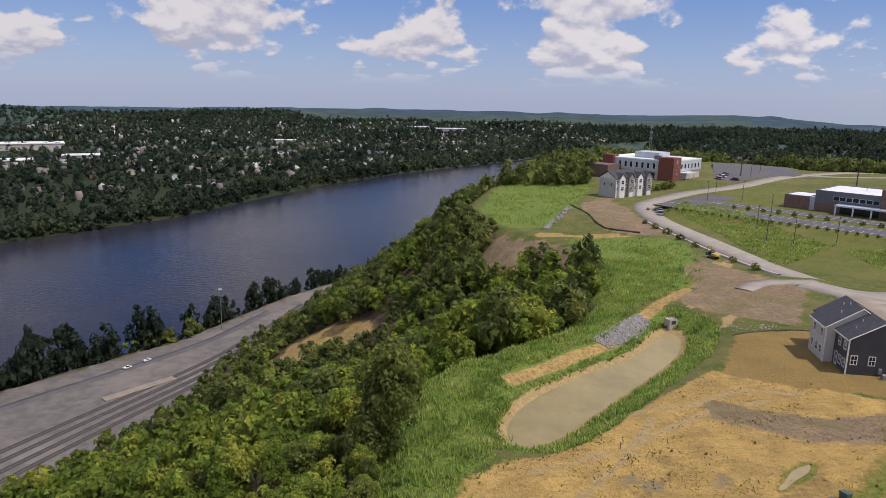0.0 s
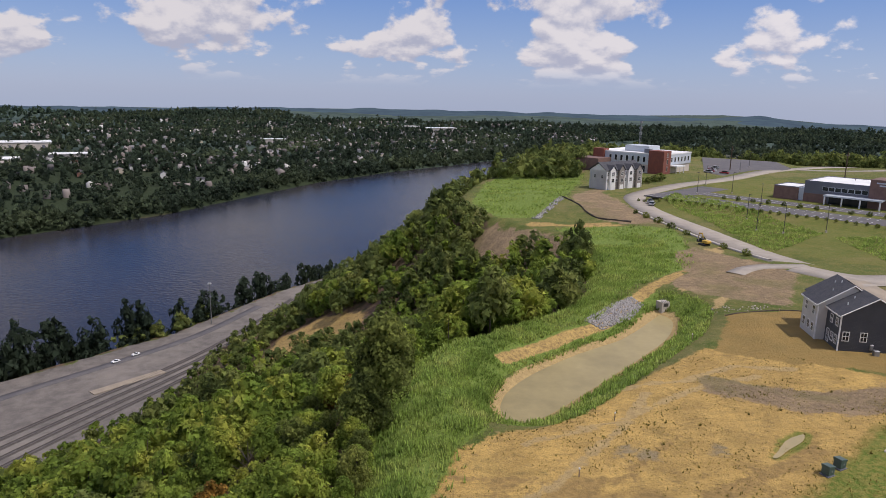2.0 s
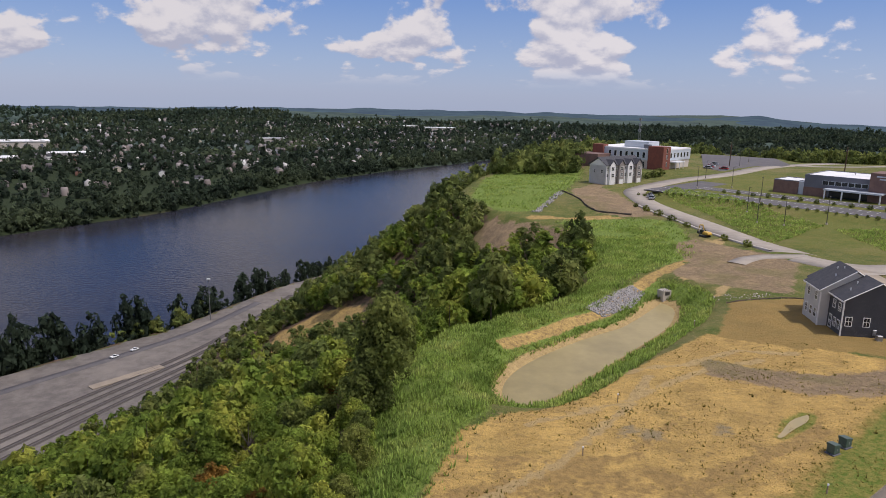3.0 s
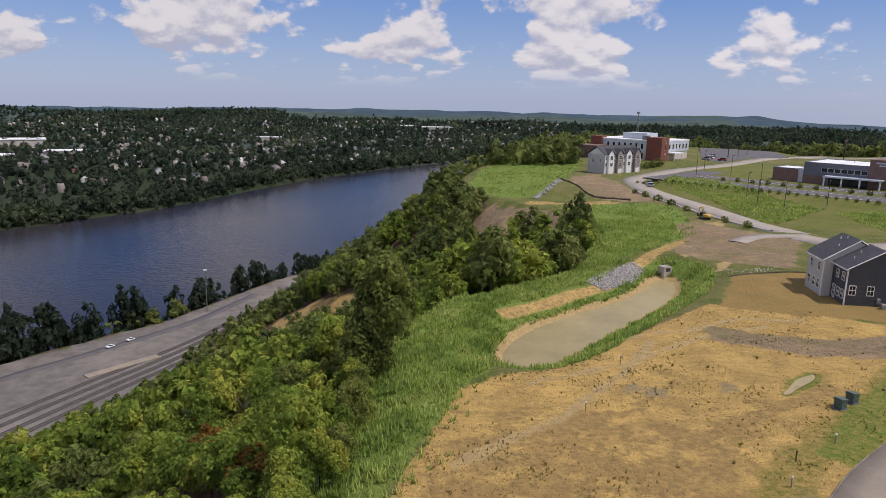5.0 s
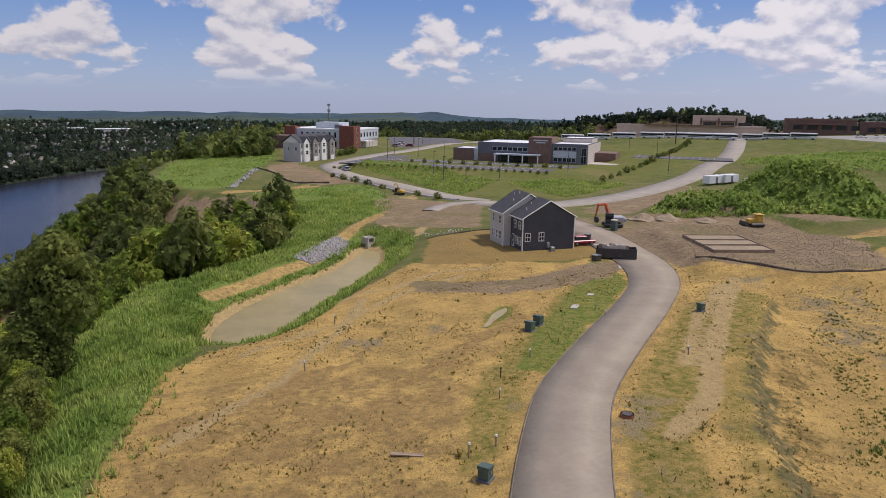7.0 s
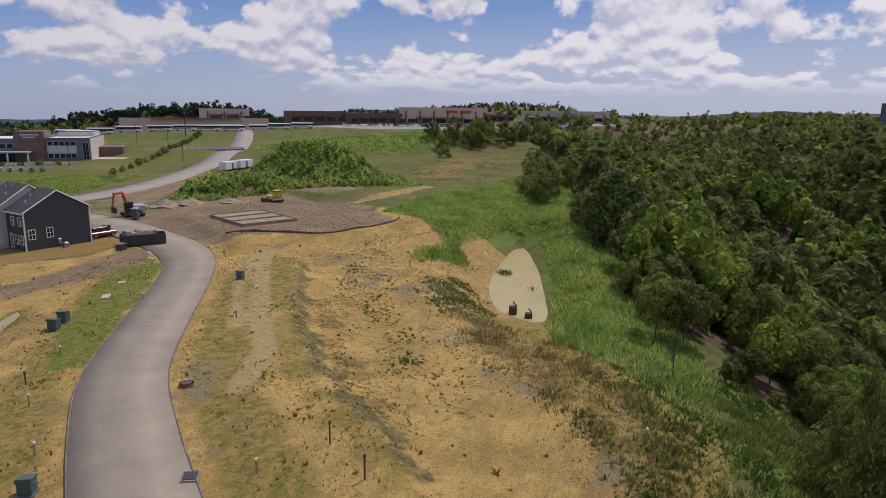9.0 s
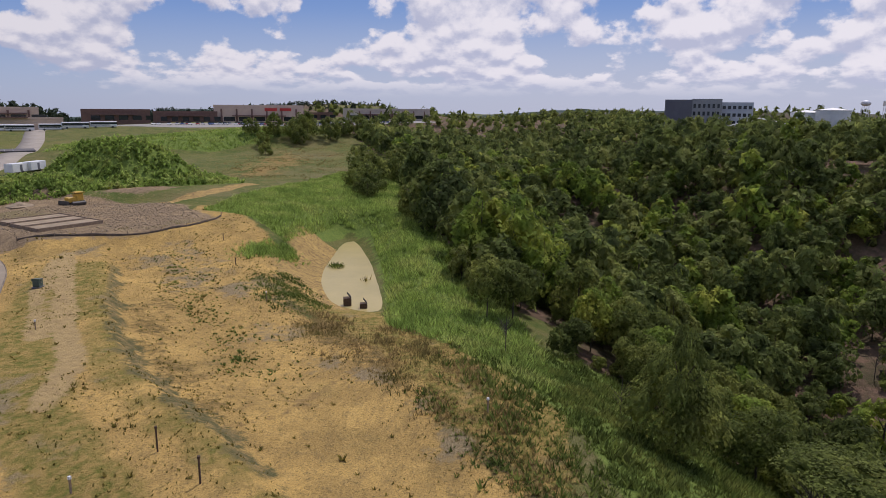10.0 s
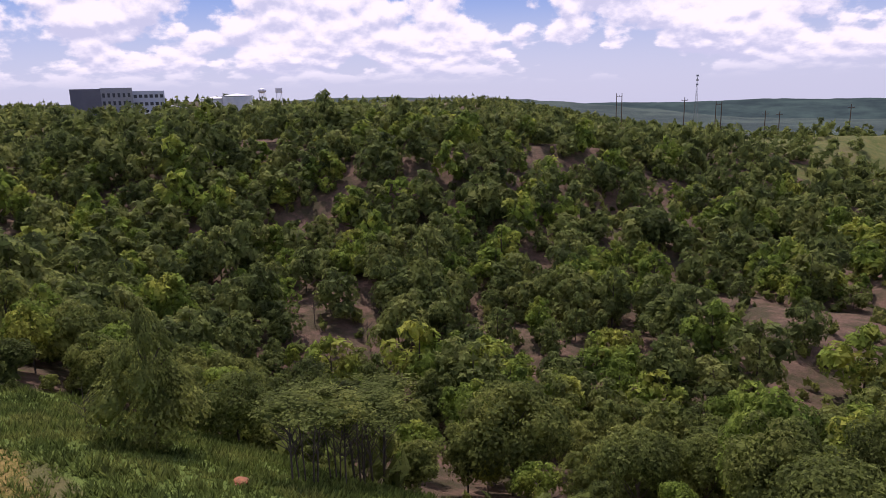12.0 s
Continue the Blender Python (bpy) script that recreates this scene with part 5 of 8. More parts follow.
# ---- buildings ----
M_SIDING_DARK = mat("dark_grey_siding", (0.05, 0.053, 0.062), 0.65, (0.062, 0.064, 0.072), 0.5, 0.25, 6)
M_SIDING_PALE = mat("pale_grey_siding", (0.52, 0.50, 0.46), 0.65, (0.47, 0.45, 0.42), 0.5, 0.2, 6)
M_TOWN_SIDING = mat("white_siding", (0.74, 0.73, 0.71), 0.65, (0.66, 0.65, 0.63), 0.5, 0.2, 6)
M_TOWN_STONE = mat("brown_grey_stone", (0.3, 0.265, 0.24), 0.85, (0.2, 0.18, 0.165), 1.2, 0.4, 6)
M_TRIM = mat("white_trim", (0.75, 0.74, 0.72), 0.5, (0.68, 0.67, 0.64), 2)
M_SHINGLE = mat("dark_shingle", (0.045, 0.046, 0.055), 0.85, (0.065, 0.064, 0.07), 1.2, 0.5, 9, fine=0.2)
M_BRICK = mat("red_brick", (0.22, 0.07, 0.045), 0.85, (0.16, 0.055, 0.04), 0.8, 0.3, 8, fine=0.15)
M_BROWN_BRICK = mat("brown_brick", (0.2, 0.12, 0.098), 0.85, (0.15, 0.092, 0.078), 0.7, 0.3, 8, fine=0.15)
M_TAN_WALL = mat("tan_wall", (0.58, 0.45, 0.36), 0.8, (0.52, 0.40, 0.32), 0.3, 0.15, 4)
M_STONE = mat("grey_stone", (0.15, 0.135, 0.12), 0.85, (0.10, 0.09, 0.085), 1.5, 0.4, 6)
M_PANEL_GREY = mat("slate_panel", (0.11, 0.115, 0.14), 0.5, (0.13, 0.135, 0.16), 0.2)
M_PANEL_PALE = mat("pale_panel", (0.50, 0.54, 0.58), 0.45, (0.44, 0.48, 0.53), 0.15)
M_BEIGE = mat("beige_block", (0.55, 0.49, 0.43), 0.8, (0.48, 0.43, 0.38), 0.4, 0.1, 5)
M_ROOF_WHITE = mat("white_membrane_roof", (0.78, 0.78, 0.77), 0.6, (0.68, 0.68, 0.66), 0.12)
M_GLASS = mat("window_glass", (0.02, 0.025, 0.03), 0.08)
M_STEEL = mat("painted_steel", (0.30, 0.31, 0.32), 0.4, (0.25, 0.26, 0.27), 1, metal=0.6)
M_WHITE_METAL = mat("white_metal", (0.75, 0.76, 0.77), 0.4, (0.66, 0.67, 0.68), 0.5)
M_ASPHALT = mat("asphalt", (0.085, 0.08, 0.085), 0.9, (0.12, 0.11, 0.11), 0.15, 0.2, 14, fine=0.15)
M_PAINT = mat("road_paint", (0.65, 0.65, 0.62), 0.7, (0.5, 0.5, 0.48), 1)
M_CONCRETE = mat("pale_concrete", (0.50, 0.45, 0.39), 0.85, (0.40, 0.355, 0.30), 0.5, 0.15, 10)


def part(name, bm, material, parent, label=""):
    """Links a bmesh as one mesh object under a thing or a part."""
    bmesh.ops.recalc_face_normals(bm, faces=bm.faces)
    me = bpy.data.meshes.new(name)
    bm.to_mesh(me)
    bm.free()
    me.materials.append(material)
    ob = new(name, me)
    ob.parent = parent
    return tagged(ob, label)


def slab(bm, x0, x1, y0, y1, z0, z1, bevel=0.0):
    """A box between two corners, added to a bmesh."""
    r_ = bmesh.ops.create_cube(bm, size=1)
    bmesh.ops.scale(bm, vec=(x1 - x0, y1 - y0, z1 - z0), verts=r_["verts"])
    bmesh.ops.translate(bm, vec=((x0 + x1) / 2, (y0 + y1) / 2, (z0 + z1) / 2), verts=r_["verts"])
    if bevel:
        edges = list({e for v in r_["verts"] for e in v.link_edges})
        bmesh.ops.bevel(bm, geom=edges, offset=bevel, segments=1, affect="EDGES")
    return bm


def box(*size, bevel=0.0):
    return slab(bmesh.new(), *size, bevel=bevel)


def prism(profile, y0, y1):
    """A profile of (x, z) drawn out along y."""
    bm = bmesh.new()
    a_, b_ = [bm.verts.new((x, y0, z)) for x, z in profile], [bm.verts.new((x, y1, z)) for x, z in profile]
    bm.faces.new(a_)
    bm.faces.new(b_[::-1])
    n = len(profile)
    for k in range(n):
        bm.faces.new((a_[k], b_[k], b_[(k + 1) % n], a_[(k + 1) % n]))
    return bm


def tube(bm, p0, p1, r0, r1=None, sides=8):
    """A round bar from p0 to p1, added to a bmesh."""
    p0, p1 = Vector(p0), Vector(p1)
    r_ = bmesh.ops.create_cone(bm, cap_ends=True, segments=sides, radius1=r0, radius2=r0 if r1 is None else r1, depth=(p1 - p0).length)
    m_ = Matrix.Translation((p0 + p1) / 2) @ (p1 - p0).to_track_quat("Z", "Y").to_matrix().to_4x4()
    bmesh.ops.transform(bm, matrix=m_, verts=r_["verts"])
    return bm


def thing(name, x, y, z, turn, label, category, group=""):
    ob = new(name)
    ob.matrix_world = pose(x, y, z, 0, 0, turn)
    return tagged(ob, label, category, group)


def window(parent, x, y, z, w, h, face, cross=True, frame_mat=None):
    """A framed pane on an outer wall. face: the way it looks, as degrees (0 is -y)."""
    frame_ = bmesh.new()
    t = 0.09
    loops = []
    for u_, lo_, hi_ in ((w / 2 + t, -t, h + t), (w / 2, 0, h)):
        for v_ in (-0.09, 0.02):
            loops.append([frame_.verts.new(q) for q in ((-u_, v_, lo_), (u_, v_, lo_), (u_, v_, hi_), (-u_, v_, hi_))])
    for one, two in ((0, 2), (2, 3), (3, 1), (1, 0)):
        for k_ in range(4):
            frame_.faces.new((loops[one][k_], loops[one][(k_ + 1) % 4], loops[two][(k_ + 1) % 4], loops[two][k_]))
    bmesh.ops.recalc_face_normals(frame_, faces=frame_.faces)
    ob = part("window", frame_, frame_mat or M_TRIM, parent, "white framed window")
    ob.matrix_local = pose(x, y, z, 0, 0, face)
    part("pane", box(-w / 2, w / 2, -0.05, -0.02, 0, h), M_GLASS, ob)
    if cross:
        part("rail", box(-w / 2, w / 2, -0.075, -0.01, h / 2 - 0.04, h / 2 + 0.04), frame_mat or M_TRIM, ob)
        part("glazing_bar", box(-0.03, 0.03, -0.07, -0.012, 0, h), frame_mat or M_TRIM, ob)
    return ob


def roof_pair(parent, u0, u1, v0, v1, eave, ridge, over=0.35, thick=0.18, material=None, name="roof"):
    """A gabled roof, its ridge along v."""
    m_ = (u0 + u1) / 2
    k = (ridge - eave) / (m_ - u0)
    lo = eave - over * k
    prof = [(u0 - over, lo), (m_, ridge), (u1 + over, lo), (u1 + over, lo + thick), (m_, ridge + thick), (u0 - over, lo + thick)]
    return part(name, prism(prof, v0, v1), material or M_SHINGLE, parent)


# the dark grey house
house = thing("house", 64.4, 97.0, 0.0, -8.5, "two-storey duplex in dark and pale grey siding on a bare lawn", "house")
W, V1, V2, W0, W2 = 9.8, 5.1, 11.3, -1.45, 8.4
part("wall", prism([(0, -0.8), (W, -0.8), (W, 5.7), (W / 2, 8.5), (0, 5.7)], 0, V1), M_SIDING_DARK, house, "dark grey gabled wall")
part("wall", prism([(W0, -0.8), (W2, -0.8), (W2, 5.9), ((W0 + W2) / 2, 9.0), (W0, 5.9)], V1, V2), M_SIDING_PALE, house, "pale grey sided wall")
part("wall", prism([(0.6, -0.8), (W, -0.8), (W, 5.6), (W / 2 + 0.3, 8.3), (0.6, 5.6)], V2, V2 + 4), M_SIDING_DARK, house, "dark grey gabled wall")
for k in range(28):
    z = 0.25 + k * 0.2
    part("siding_course", box(0.1, W - 0.1, -0.02, 0.0, z, z + 0.035), M_SIDING_DARK, house)
for u0, u1, v0, v1, e, r_ in ((0, W, -0.3, V1, 5.75, 8.55), (W0, W2, V1 - 0.2, V2 + 0.2, 5.95, 9.12), (0.6, W, V2 + 0.2, V2 + 4.3, 5.65, 8.4)):
    roof_pair(house, u0, u1, v0, v1, e, r_)
for (x0, y0, z0), (x1, y1, z1) in (((-0.35, -0.33, 5.6), (W / 2, -0.33, 8.62)), ((W / 2, -0.33, 8.62), (W + 0.35, -0.33, 5.6)),
                                   ((W0 - 0.4, V1 - 0.28, 5.8), (3.5, V1 - 0.28, 9.2)), ((3.5, V1 - 0.28, 9.2), (W2 + 0.3, V1 - 0.28, 5.9))):
    part("rake_board", tube(bmesh.new(), (x0, y0, z0), (x1, y1, z1), 0.085, sides=4), M_TRIM, house)
part("fascia", box(-0.42, -0.3, -0.3, V1, 5.45, 5.68), M_TRIM, house)
part("fascia", box(W0 - 0.42, W0 - 0.3, V1 - 0.2, V2 + 0.2, 5.65, 5.88), M_TRIM, house)
for u, v in ((-0.03, -0.03), (W + 0.03, -0.03), (W0 - 0.03, V1 - 0.03)):
    part("downpipe", box(u - 0.09, u + 0.09, v - 0.09, v + 0.09, -0.3, 5.6), M_TRIM, house)
for u in (0.95, 3.55):
    window(house, u, 0, 1.7, 0.85, 1.35, 0)
for v, z, h in ((1.2, 3.7, 1.2), (3.2, 3.7, 1.2), (3.9, 0.3, 2.0), (2.4, 0.9, 1.3), (1.0, 0.9, 1.3)):
    window(house, 0, v, z, 0.75, h, -90)
for v, z in ((6.6, 3.9), (9.6, 3.9), (6.4, 1.1), (8.0, 1.1), (9.9, 1.1)):
    window(house, W0, v, z, 0.8, 1.35, -90)
for u, v in ((1.2, 7.0), (2.4, 9.4), (1.6, 2.2), (2.9, 8.2), (3.0, 3.4)):
    z = 5.95 + (u - W0) / 4.93 * 3.17 if v > V1 else 5.75 + u / (W / 2) * 2.8
    part("vent_pipe", tube(bmesh.new(), (u, v, z - 0.2), (u, v, z + 0.55), 0.08), M_WHITE_METAL, house)
part("meter_box", box(4.6, 5.1, -0.25, 0.0, 0.4, 1.3, bevel=0.03), M_STEEL, house)
part("heat_pump", box(4.7, 5.5, -1.6, -0.8, -0.1, 0.8, bevel=0.05), M_STEEL, house)

# the terrace of town houses
town = thing("town_house_row", 77.5, 290.5, -0.6, 36, "three-storey terrace of pale and stone-fronted town houses", "town houses")
part("wall", prism([(0, -0.5), (9.5, -0.5), (9.5, 8.3), (4.75, 11.3), (0, 8.3)], 0, 0.01 + 0.3), M_TOWN_SIDING, town)
bays = ((0.3, 6.3, M_TOWN_SIDING), (6.3, 12.3, M_TOWN_STONE), (12.3, 18.3, M_TOWN_SIDING), (18.3, 24.3, M_TOWN_STONE))
town_body = bmesh.new()
slab(town_body, 0.0, 24.4, 0.4, 9.4, -0.5, 8.3)
part("wall", town_body, M_TOWN_SIDING, town)
for c_ in list(town.children)[:1]:
    c_.matrix_local = pose(0.0, 9.5, 0, 0, 0, -90)
roof = prism([(-0.4, 8.2), (4.9, 11.5), (10.0, 8.2), (10.0, 8.45), (4.9, 11.8), (-0.4, 8.45)], -0.5, 24.8)
roof = part("roof", roof, M_SHINGLE, town)
roof.matrix_local = pose(0, 9.8, 0, 0, 0, -90)
part("wall", prism([(0.1, 0), (9.3, 0), (9.3, 8.3), (4.7, 11.2), (0.1, 8.3)], 0, 0.25), M_TOWN_SIDING, town).matrix_local = pose(24.2, 9.4, 0, 0, 0, -90)
for x0, x1, m_ in bays:
    c = (x0 + x1) / 2
    part("bay_wall", box(x0, x1, 0.28, 0.4, -0.5, 8.3), m_, town)
    part("bay_front", prism([(x0 + 1.3, -0.5), (x1 - 1.3, -0.5), (x1 - 1.3, 8.6), (c, 10.4), (x0 + 1.3, 8.6)], -0.7, 0.5), m_, town)
    part("gable_roof", prism([(x0 + 0.9, 8.4), (c, 10.6), (x1 - 0.9, 8.4), (x1 - 0.9, 8.6), (c, 10.85), (x0 + 0.9, 8.6)], -1.0, 3.6), M_SHINGLE, town)
    for z in (3.4, 6.2):
        window(town, c, -0.7, z, 1.5, 1.5, 0)
        window(town, x0 + 0.68, 0.28, z, 0.8, 1.4, 0)
    part("garage_door", box(c - 1.2, c + 1.2, -0.76, -0.68, 0, 2.2), M_TRIM, town)
    part("front_door", box(x0 + 0.3, x0 + 1.15, 0.32, 0.42, 0, 2.1), M_SIDING_DARK, town)
for v in (2.5, 6.5):
    window(town, 0.0, v, 5.0, 0.8, 1.4, -90)

# the medical building
clinic = thing("medical_building", 121.5, 348.0, 1.0, 45, "two-storey medical building of pale panels with a red brick corner tower", "office building")
part("lower_wall", box(-0.5, 32, 1, 40, -0.5, 4.2), M_BEIGE, clinic)
part("upper_wall", box(-0.9, 32.4, 0.6, 40, 4.2, 9.6), M_PANEL_PALE, clinic, "pale blue-grey panel storey")
part("roof", box(-0.5, 32, 1, 40, 9.6, 9.75), M_ROOF_WHITE, clinic)
part("brick_tower", box(-1.6, 6.5, -0.4, 8, -0.5, 11.6), M_BRICK, clinic, "red brick corner tower")
part("brick_tower", box(-2.2, 3.0, 34, 40.5, -0.5, 11.0), M_BRICK, clinic, "red brick stair tower")
part("penthouse", box(6, 18, 12, 26, 9.75, 13.2), M_PANEL_PALE, clinic, "pale rooftop plant room")
part("penthouse", box(1, 4, 9, 12, 9.75, 12.2), M_PANEL_GREY, clinic)
part("wing", box(-14, -1, 30, 44, -0.5, 6.5), M_BROWN_BRICK, clinic, "windowless brown brick wing")
part("canopy", box(8, 18, -3.2, 0.8, 3.3, 3.9), M_WHITE_METAL, clinic)
for x in (8.6, 13, 17.4):
    part("post", tube(bmesh.new(), (x, -2.8, -0.3), (x, -2.8, 3.3), 0.18), M_WHITE_METAL, clinic)
for k in range(6):
    window(clinic, 9.5 + k * 3.9, 0.6, 5.6, 1.6, 2.4, 0, False)
for k in range(7):
    window(clinic, -0.9, 30.5 - k * 3.3, 5.4, 1.3, 2.8, -90, False)
for k in range(6):
    window(clinic, -0.5, 29 - k * 3.5, 0.4, 2.5, 3.0, -90, False, M_PANEL_GREY)
for z in (1.5, 5.2, 8.4):
    window(clinic, 2.6, -0.4, z, 1.0, 2.2, 0, False)
bands = part("fascia", box(-1.0, 32.5, 0.5, 40.1, 9.5, 10.1), M_ROOF_WHITE, clinic)

# the school-like hall
SCH = math.degrees(math.atan2(SCHOOL_U[1], SCHOOL_U[0]))
school = thing("community_hall", SCHOOL_A[0], SCHOOL_A[1], 1.4, SCH, "low slate-grey and brick hall with flat white roofs", "public building")
part("brick_wing", box(0, 9, 0, 14, -0.5, 4.8), M_BROWN_BRICK, school, "low brown brick wing")
part("link", box(9, 11, 0.8, 12, -0.5, 4.9), M_PANEL_PALE, school)
part("main_hall", box(11, 34, 0.3, 26, -0.5, 7.6), M_PANEL_GREY, school, "slate-grey panelled hall")
part("brick_base", box(11, 19, 0.1, 0.4, -0.5, 3.2), M_BROWN_BRICK, school)
part("entrance_tower", box(33, 42.5, -0.6, 12, -0.5, 10.4), M_BROWN_BRICK, school, "tall brown brick entrance tower")
part("east_wing", box(42.5, 57, 0.2, 34, -0.5, 7.8), M_PANEL_GREY, school, "slate-grey panelled wing")
part("end_wall", box(57, 57.25, 0.4, 33.8, -0.5, 7.7), M_BEIGE, school, "beige block end wall")
part("upper_hall", box(44, 56, 16, 32, 7.8, 9.6), M_BEIGE, school, "set-back beige upper hall")
part("rear_wing", box(57.2, 66, 18, 32, -0.5, 3.8), M_BROWN_BRICK, school, "low brown brick rear wing")
for q in ((0, 9, 0, 14, 4.8), (11, 34, 0.3, 26, 7.6), (42.5, 57, 0.2, 34, 7.8), (44, 56, 16, 32, 9.6)):
    part("roof", box(q[0] + 0.4, q[1] - 0.4, q[2] + 0.4, q[3] - 0.4, q[4], q[4] + 0.12), M_ROOF_WHITE, school, "white membrane roof")
    para = bmesh.new()
    for s_ in ((q[0], q[1], q[2], q[2] + 0.3), (q[0], q[1], q[3] - 0.3, q[3]), (q[0], q[0] + 0.3, q[2], q[3]), (q[1] - 0.3, q[1], q[2], q[3])):
        slab(para, *s_, q[4], q[4] + 0.35)
    part("parapet", para, M_PANEL_GREY, school)
part("canopy", box(19.5, 38.5, -5.2, 0.2, 3.1, 3.6), M_PANEL_PALE, school, "flat pale entrance canopy")
for x in (20, 25.8, 31.7, 38):
    part("post", box(x - 0.22, x + 0.22, -5.0, -4.56, -0.3, 3.1), M_WHITE_METAL, school)
part("glass_front", box(20, 33, 0.12, 0.34, -0.2, 3.0), M_GLASS, school)
for k in range(7):
    window(school, 18.3 + k * 2.2, 0.3, 4.6, 1.9, 1.4, 0, False, M_PANEL_PALE)
for k in range(5):
    window(school, 44.2 + k * 1.85, 0.2, 5.5, 1.5, 1.2, 0, False, M_PANEL_PALE)
    window(school, 44.2 + k * 1.85, 0.2, 0.9, 1.5, 1.5, 0, False, M_PANEL_PALE)
part("white_panel", box(43.2, 52.6, 0.05, 0.22, 2.6, 5.2), M_PANEL_PALE, school)
window(school, 55.6, 0.2, 0.4, 1.9, 6.0, 0, True, M_PANEL_PALE)
sign = bmesh.new()
for k, (x0, x1) in enumerate(((35.0, 41.0), (36.0, 40.0))):
    slab(sign, x0, x1, -0.68, -0.6, 9.0 - k * 0.9, 9.5 - k * 0.9)
part("sign_bar", sign, M_PANEL_PALE, school)
part("apron", box(54, 70, 4, 15, -0.3, 0.12), M_CONCRETE, school, "pale concrete loading apron")

# parking lots
def lot(name, ring, z, label):
    bm = bmesh.new()
    f = bm.faces.new([bm.verts.new((x, y, z)) for x, y in ring])
    if f.normal.z < 0:
        f.normal_flip()
    r_ = bmesh.ops.extrude_face_region(bm, geom=[f])
    bmesh.ops.translate(bm, vec=(0, 0, -0.4), verts=[v for v in r_["geom"] if isinstance(v, bmesh.types.BMVert)])
    bmesh.ops.recalc_face_normals(bm, faces=bm.faces)
    me = bpy.data.meshes.new(name)
    bm.to_mesh(me)
    me.materials.append(M_ASPHALT)
    return tagged(new(name, me), label, "parking lot", kind="structure")


lots = [("parking_front", (-24, 56, -18, -8)), ("parking_lower", (-34, 50, -39, -25)), ("parking_east", (72, 112, 22, 38)), ("parking_drive", (-34, -22, -39, 10))]
for n_, (u0, u1, v0, v1) in lots:
    ob = lot(n_, [school_at(*q) for q in ((u0, v0), (u1, v0), (u1, v1), (u0, v1))], {"parking_drive": 1.455, "parking_east": 3.68}.get(n_, 1.46), "dark asphalt parking lot with white bay lines")
    if n_ == "parking_drive":
        continue
    lines = bmesh.new()
    for k in range(int((u1 - u0 - 4) / 2.8)):
        u = u0 + 2 + k * 2.8
        for va, vb in ((v0 + 0.3, v0 + 4.9), (v1 - 4.9, v1 - 0.3)):
            quad = [school_at(*q) for q in ((u, va), (u + 0.16, va), (u + 0.16, vb), (u, vb))]
            lines.faces.new([lines.verts.new((x, y, 3.686 if n_ == "parking_east" else 1.466)) for x, y in quad])
    part("bay_line", lines, M_PAINT, ob)
lot("clinic_parking", [(149, 364), (153, 343), (166, 341), (213, 396), (226, 440), (188, 466)], 1.0, "asphalt parking lot beside the medical building")

lot("clinic_rear_parking", [(84, 404), (108, 404), (128, 446), (112, 470), (96, 440)], 1.0, "asphalt parking lot behind the brown wing")

# the shopping centre on the eastern skyline
def store(name, x, y, z, turn, w, d, h, material, label, piers=4, sign_mat=None):
    ob = thing(name, x, y, z, turn, label, "store")
    part("wall", box(-w / 2, w / 2, 0, d, -10, h), material, ob)
    part("roof", box(-w / 2 + 0.5, w / 2 - 0.5, 0.5, d - 0.5, h, h + 0.15), M_ROOF_WHITE, ob)
    part("parapet", box(-w / 2 - 0.2, w / 2 + 0.2, -0.25, 0.35, h - 0.8, h + 0.5), material, ob)
    for k in range(piers):
        u = -w / 2 + (k + 0.5) * w / piers
        part("pier", box(u - 0.6, u + 0.6, -0.5, 0.1, -8, h * 0.8), M_BROWN_BRICK, ob)
        part("shop_window", box(u + 1.4, u + w / piers - 1.4, -0.12, 0.05, 0.3, 3.2), M_GLASS, ob)
    part("canopy", box(-w * 0.3, w * 0.3, -2.6, 0, 3.6, 4.3), M_BROWN_BRICK, ob)
    if sign_mat:
        for x0, x1 in ((0.06, 0.2), (0.23, 0.36)):
            part("sign_bar", box(w * x0, w * x1, -0.5, -0.2, h - 3.6, h - 1.6), sign_mat, ob, "red sign bar")
    return ob


M_RED = mat("red_sign", (0.5, 0.04, 0.03), 0.5)
store("big_store", 471, 219, 10.3, -65, 62, 40, 11.0, M_TAN_WALL, "long tan big-box store with a red sign", 6, M_RED)
store("low_store", 448, 263, 10.3, -62, 42, 30, 6.5, M_BROWN_BRICK, "low brown store front", 6)
store("brown_store", 425, 300, 11, -52, 42, 30, 7, M_BROWN_BRICK, "low brown brick store with dark roof line", 5)
store("department_store", 387, 349, 11.5, -48, 34, 30, 7.5, M_TAN_WALL, "windowless tan department store block", 3)
store("strip_store", 340, 330, 9.5, -46, 90, 18, 3.6, M_TAN_WALL, "long low tan strip of shops", 0)
store("mall_block", 599, 159, 10.9, -75, 76, 40, 8.5, M_BEIGE, "pale mall block with a glazed entrance", 8)
store("mall_wing", 585, 225, 10.9, -70, 40, 30, 5.0, M_BROWN_BRICK, "low brown brick mall wing with dark windows", 5)

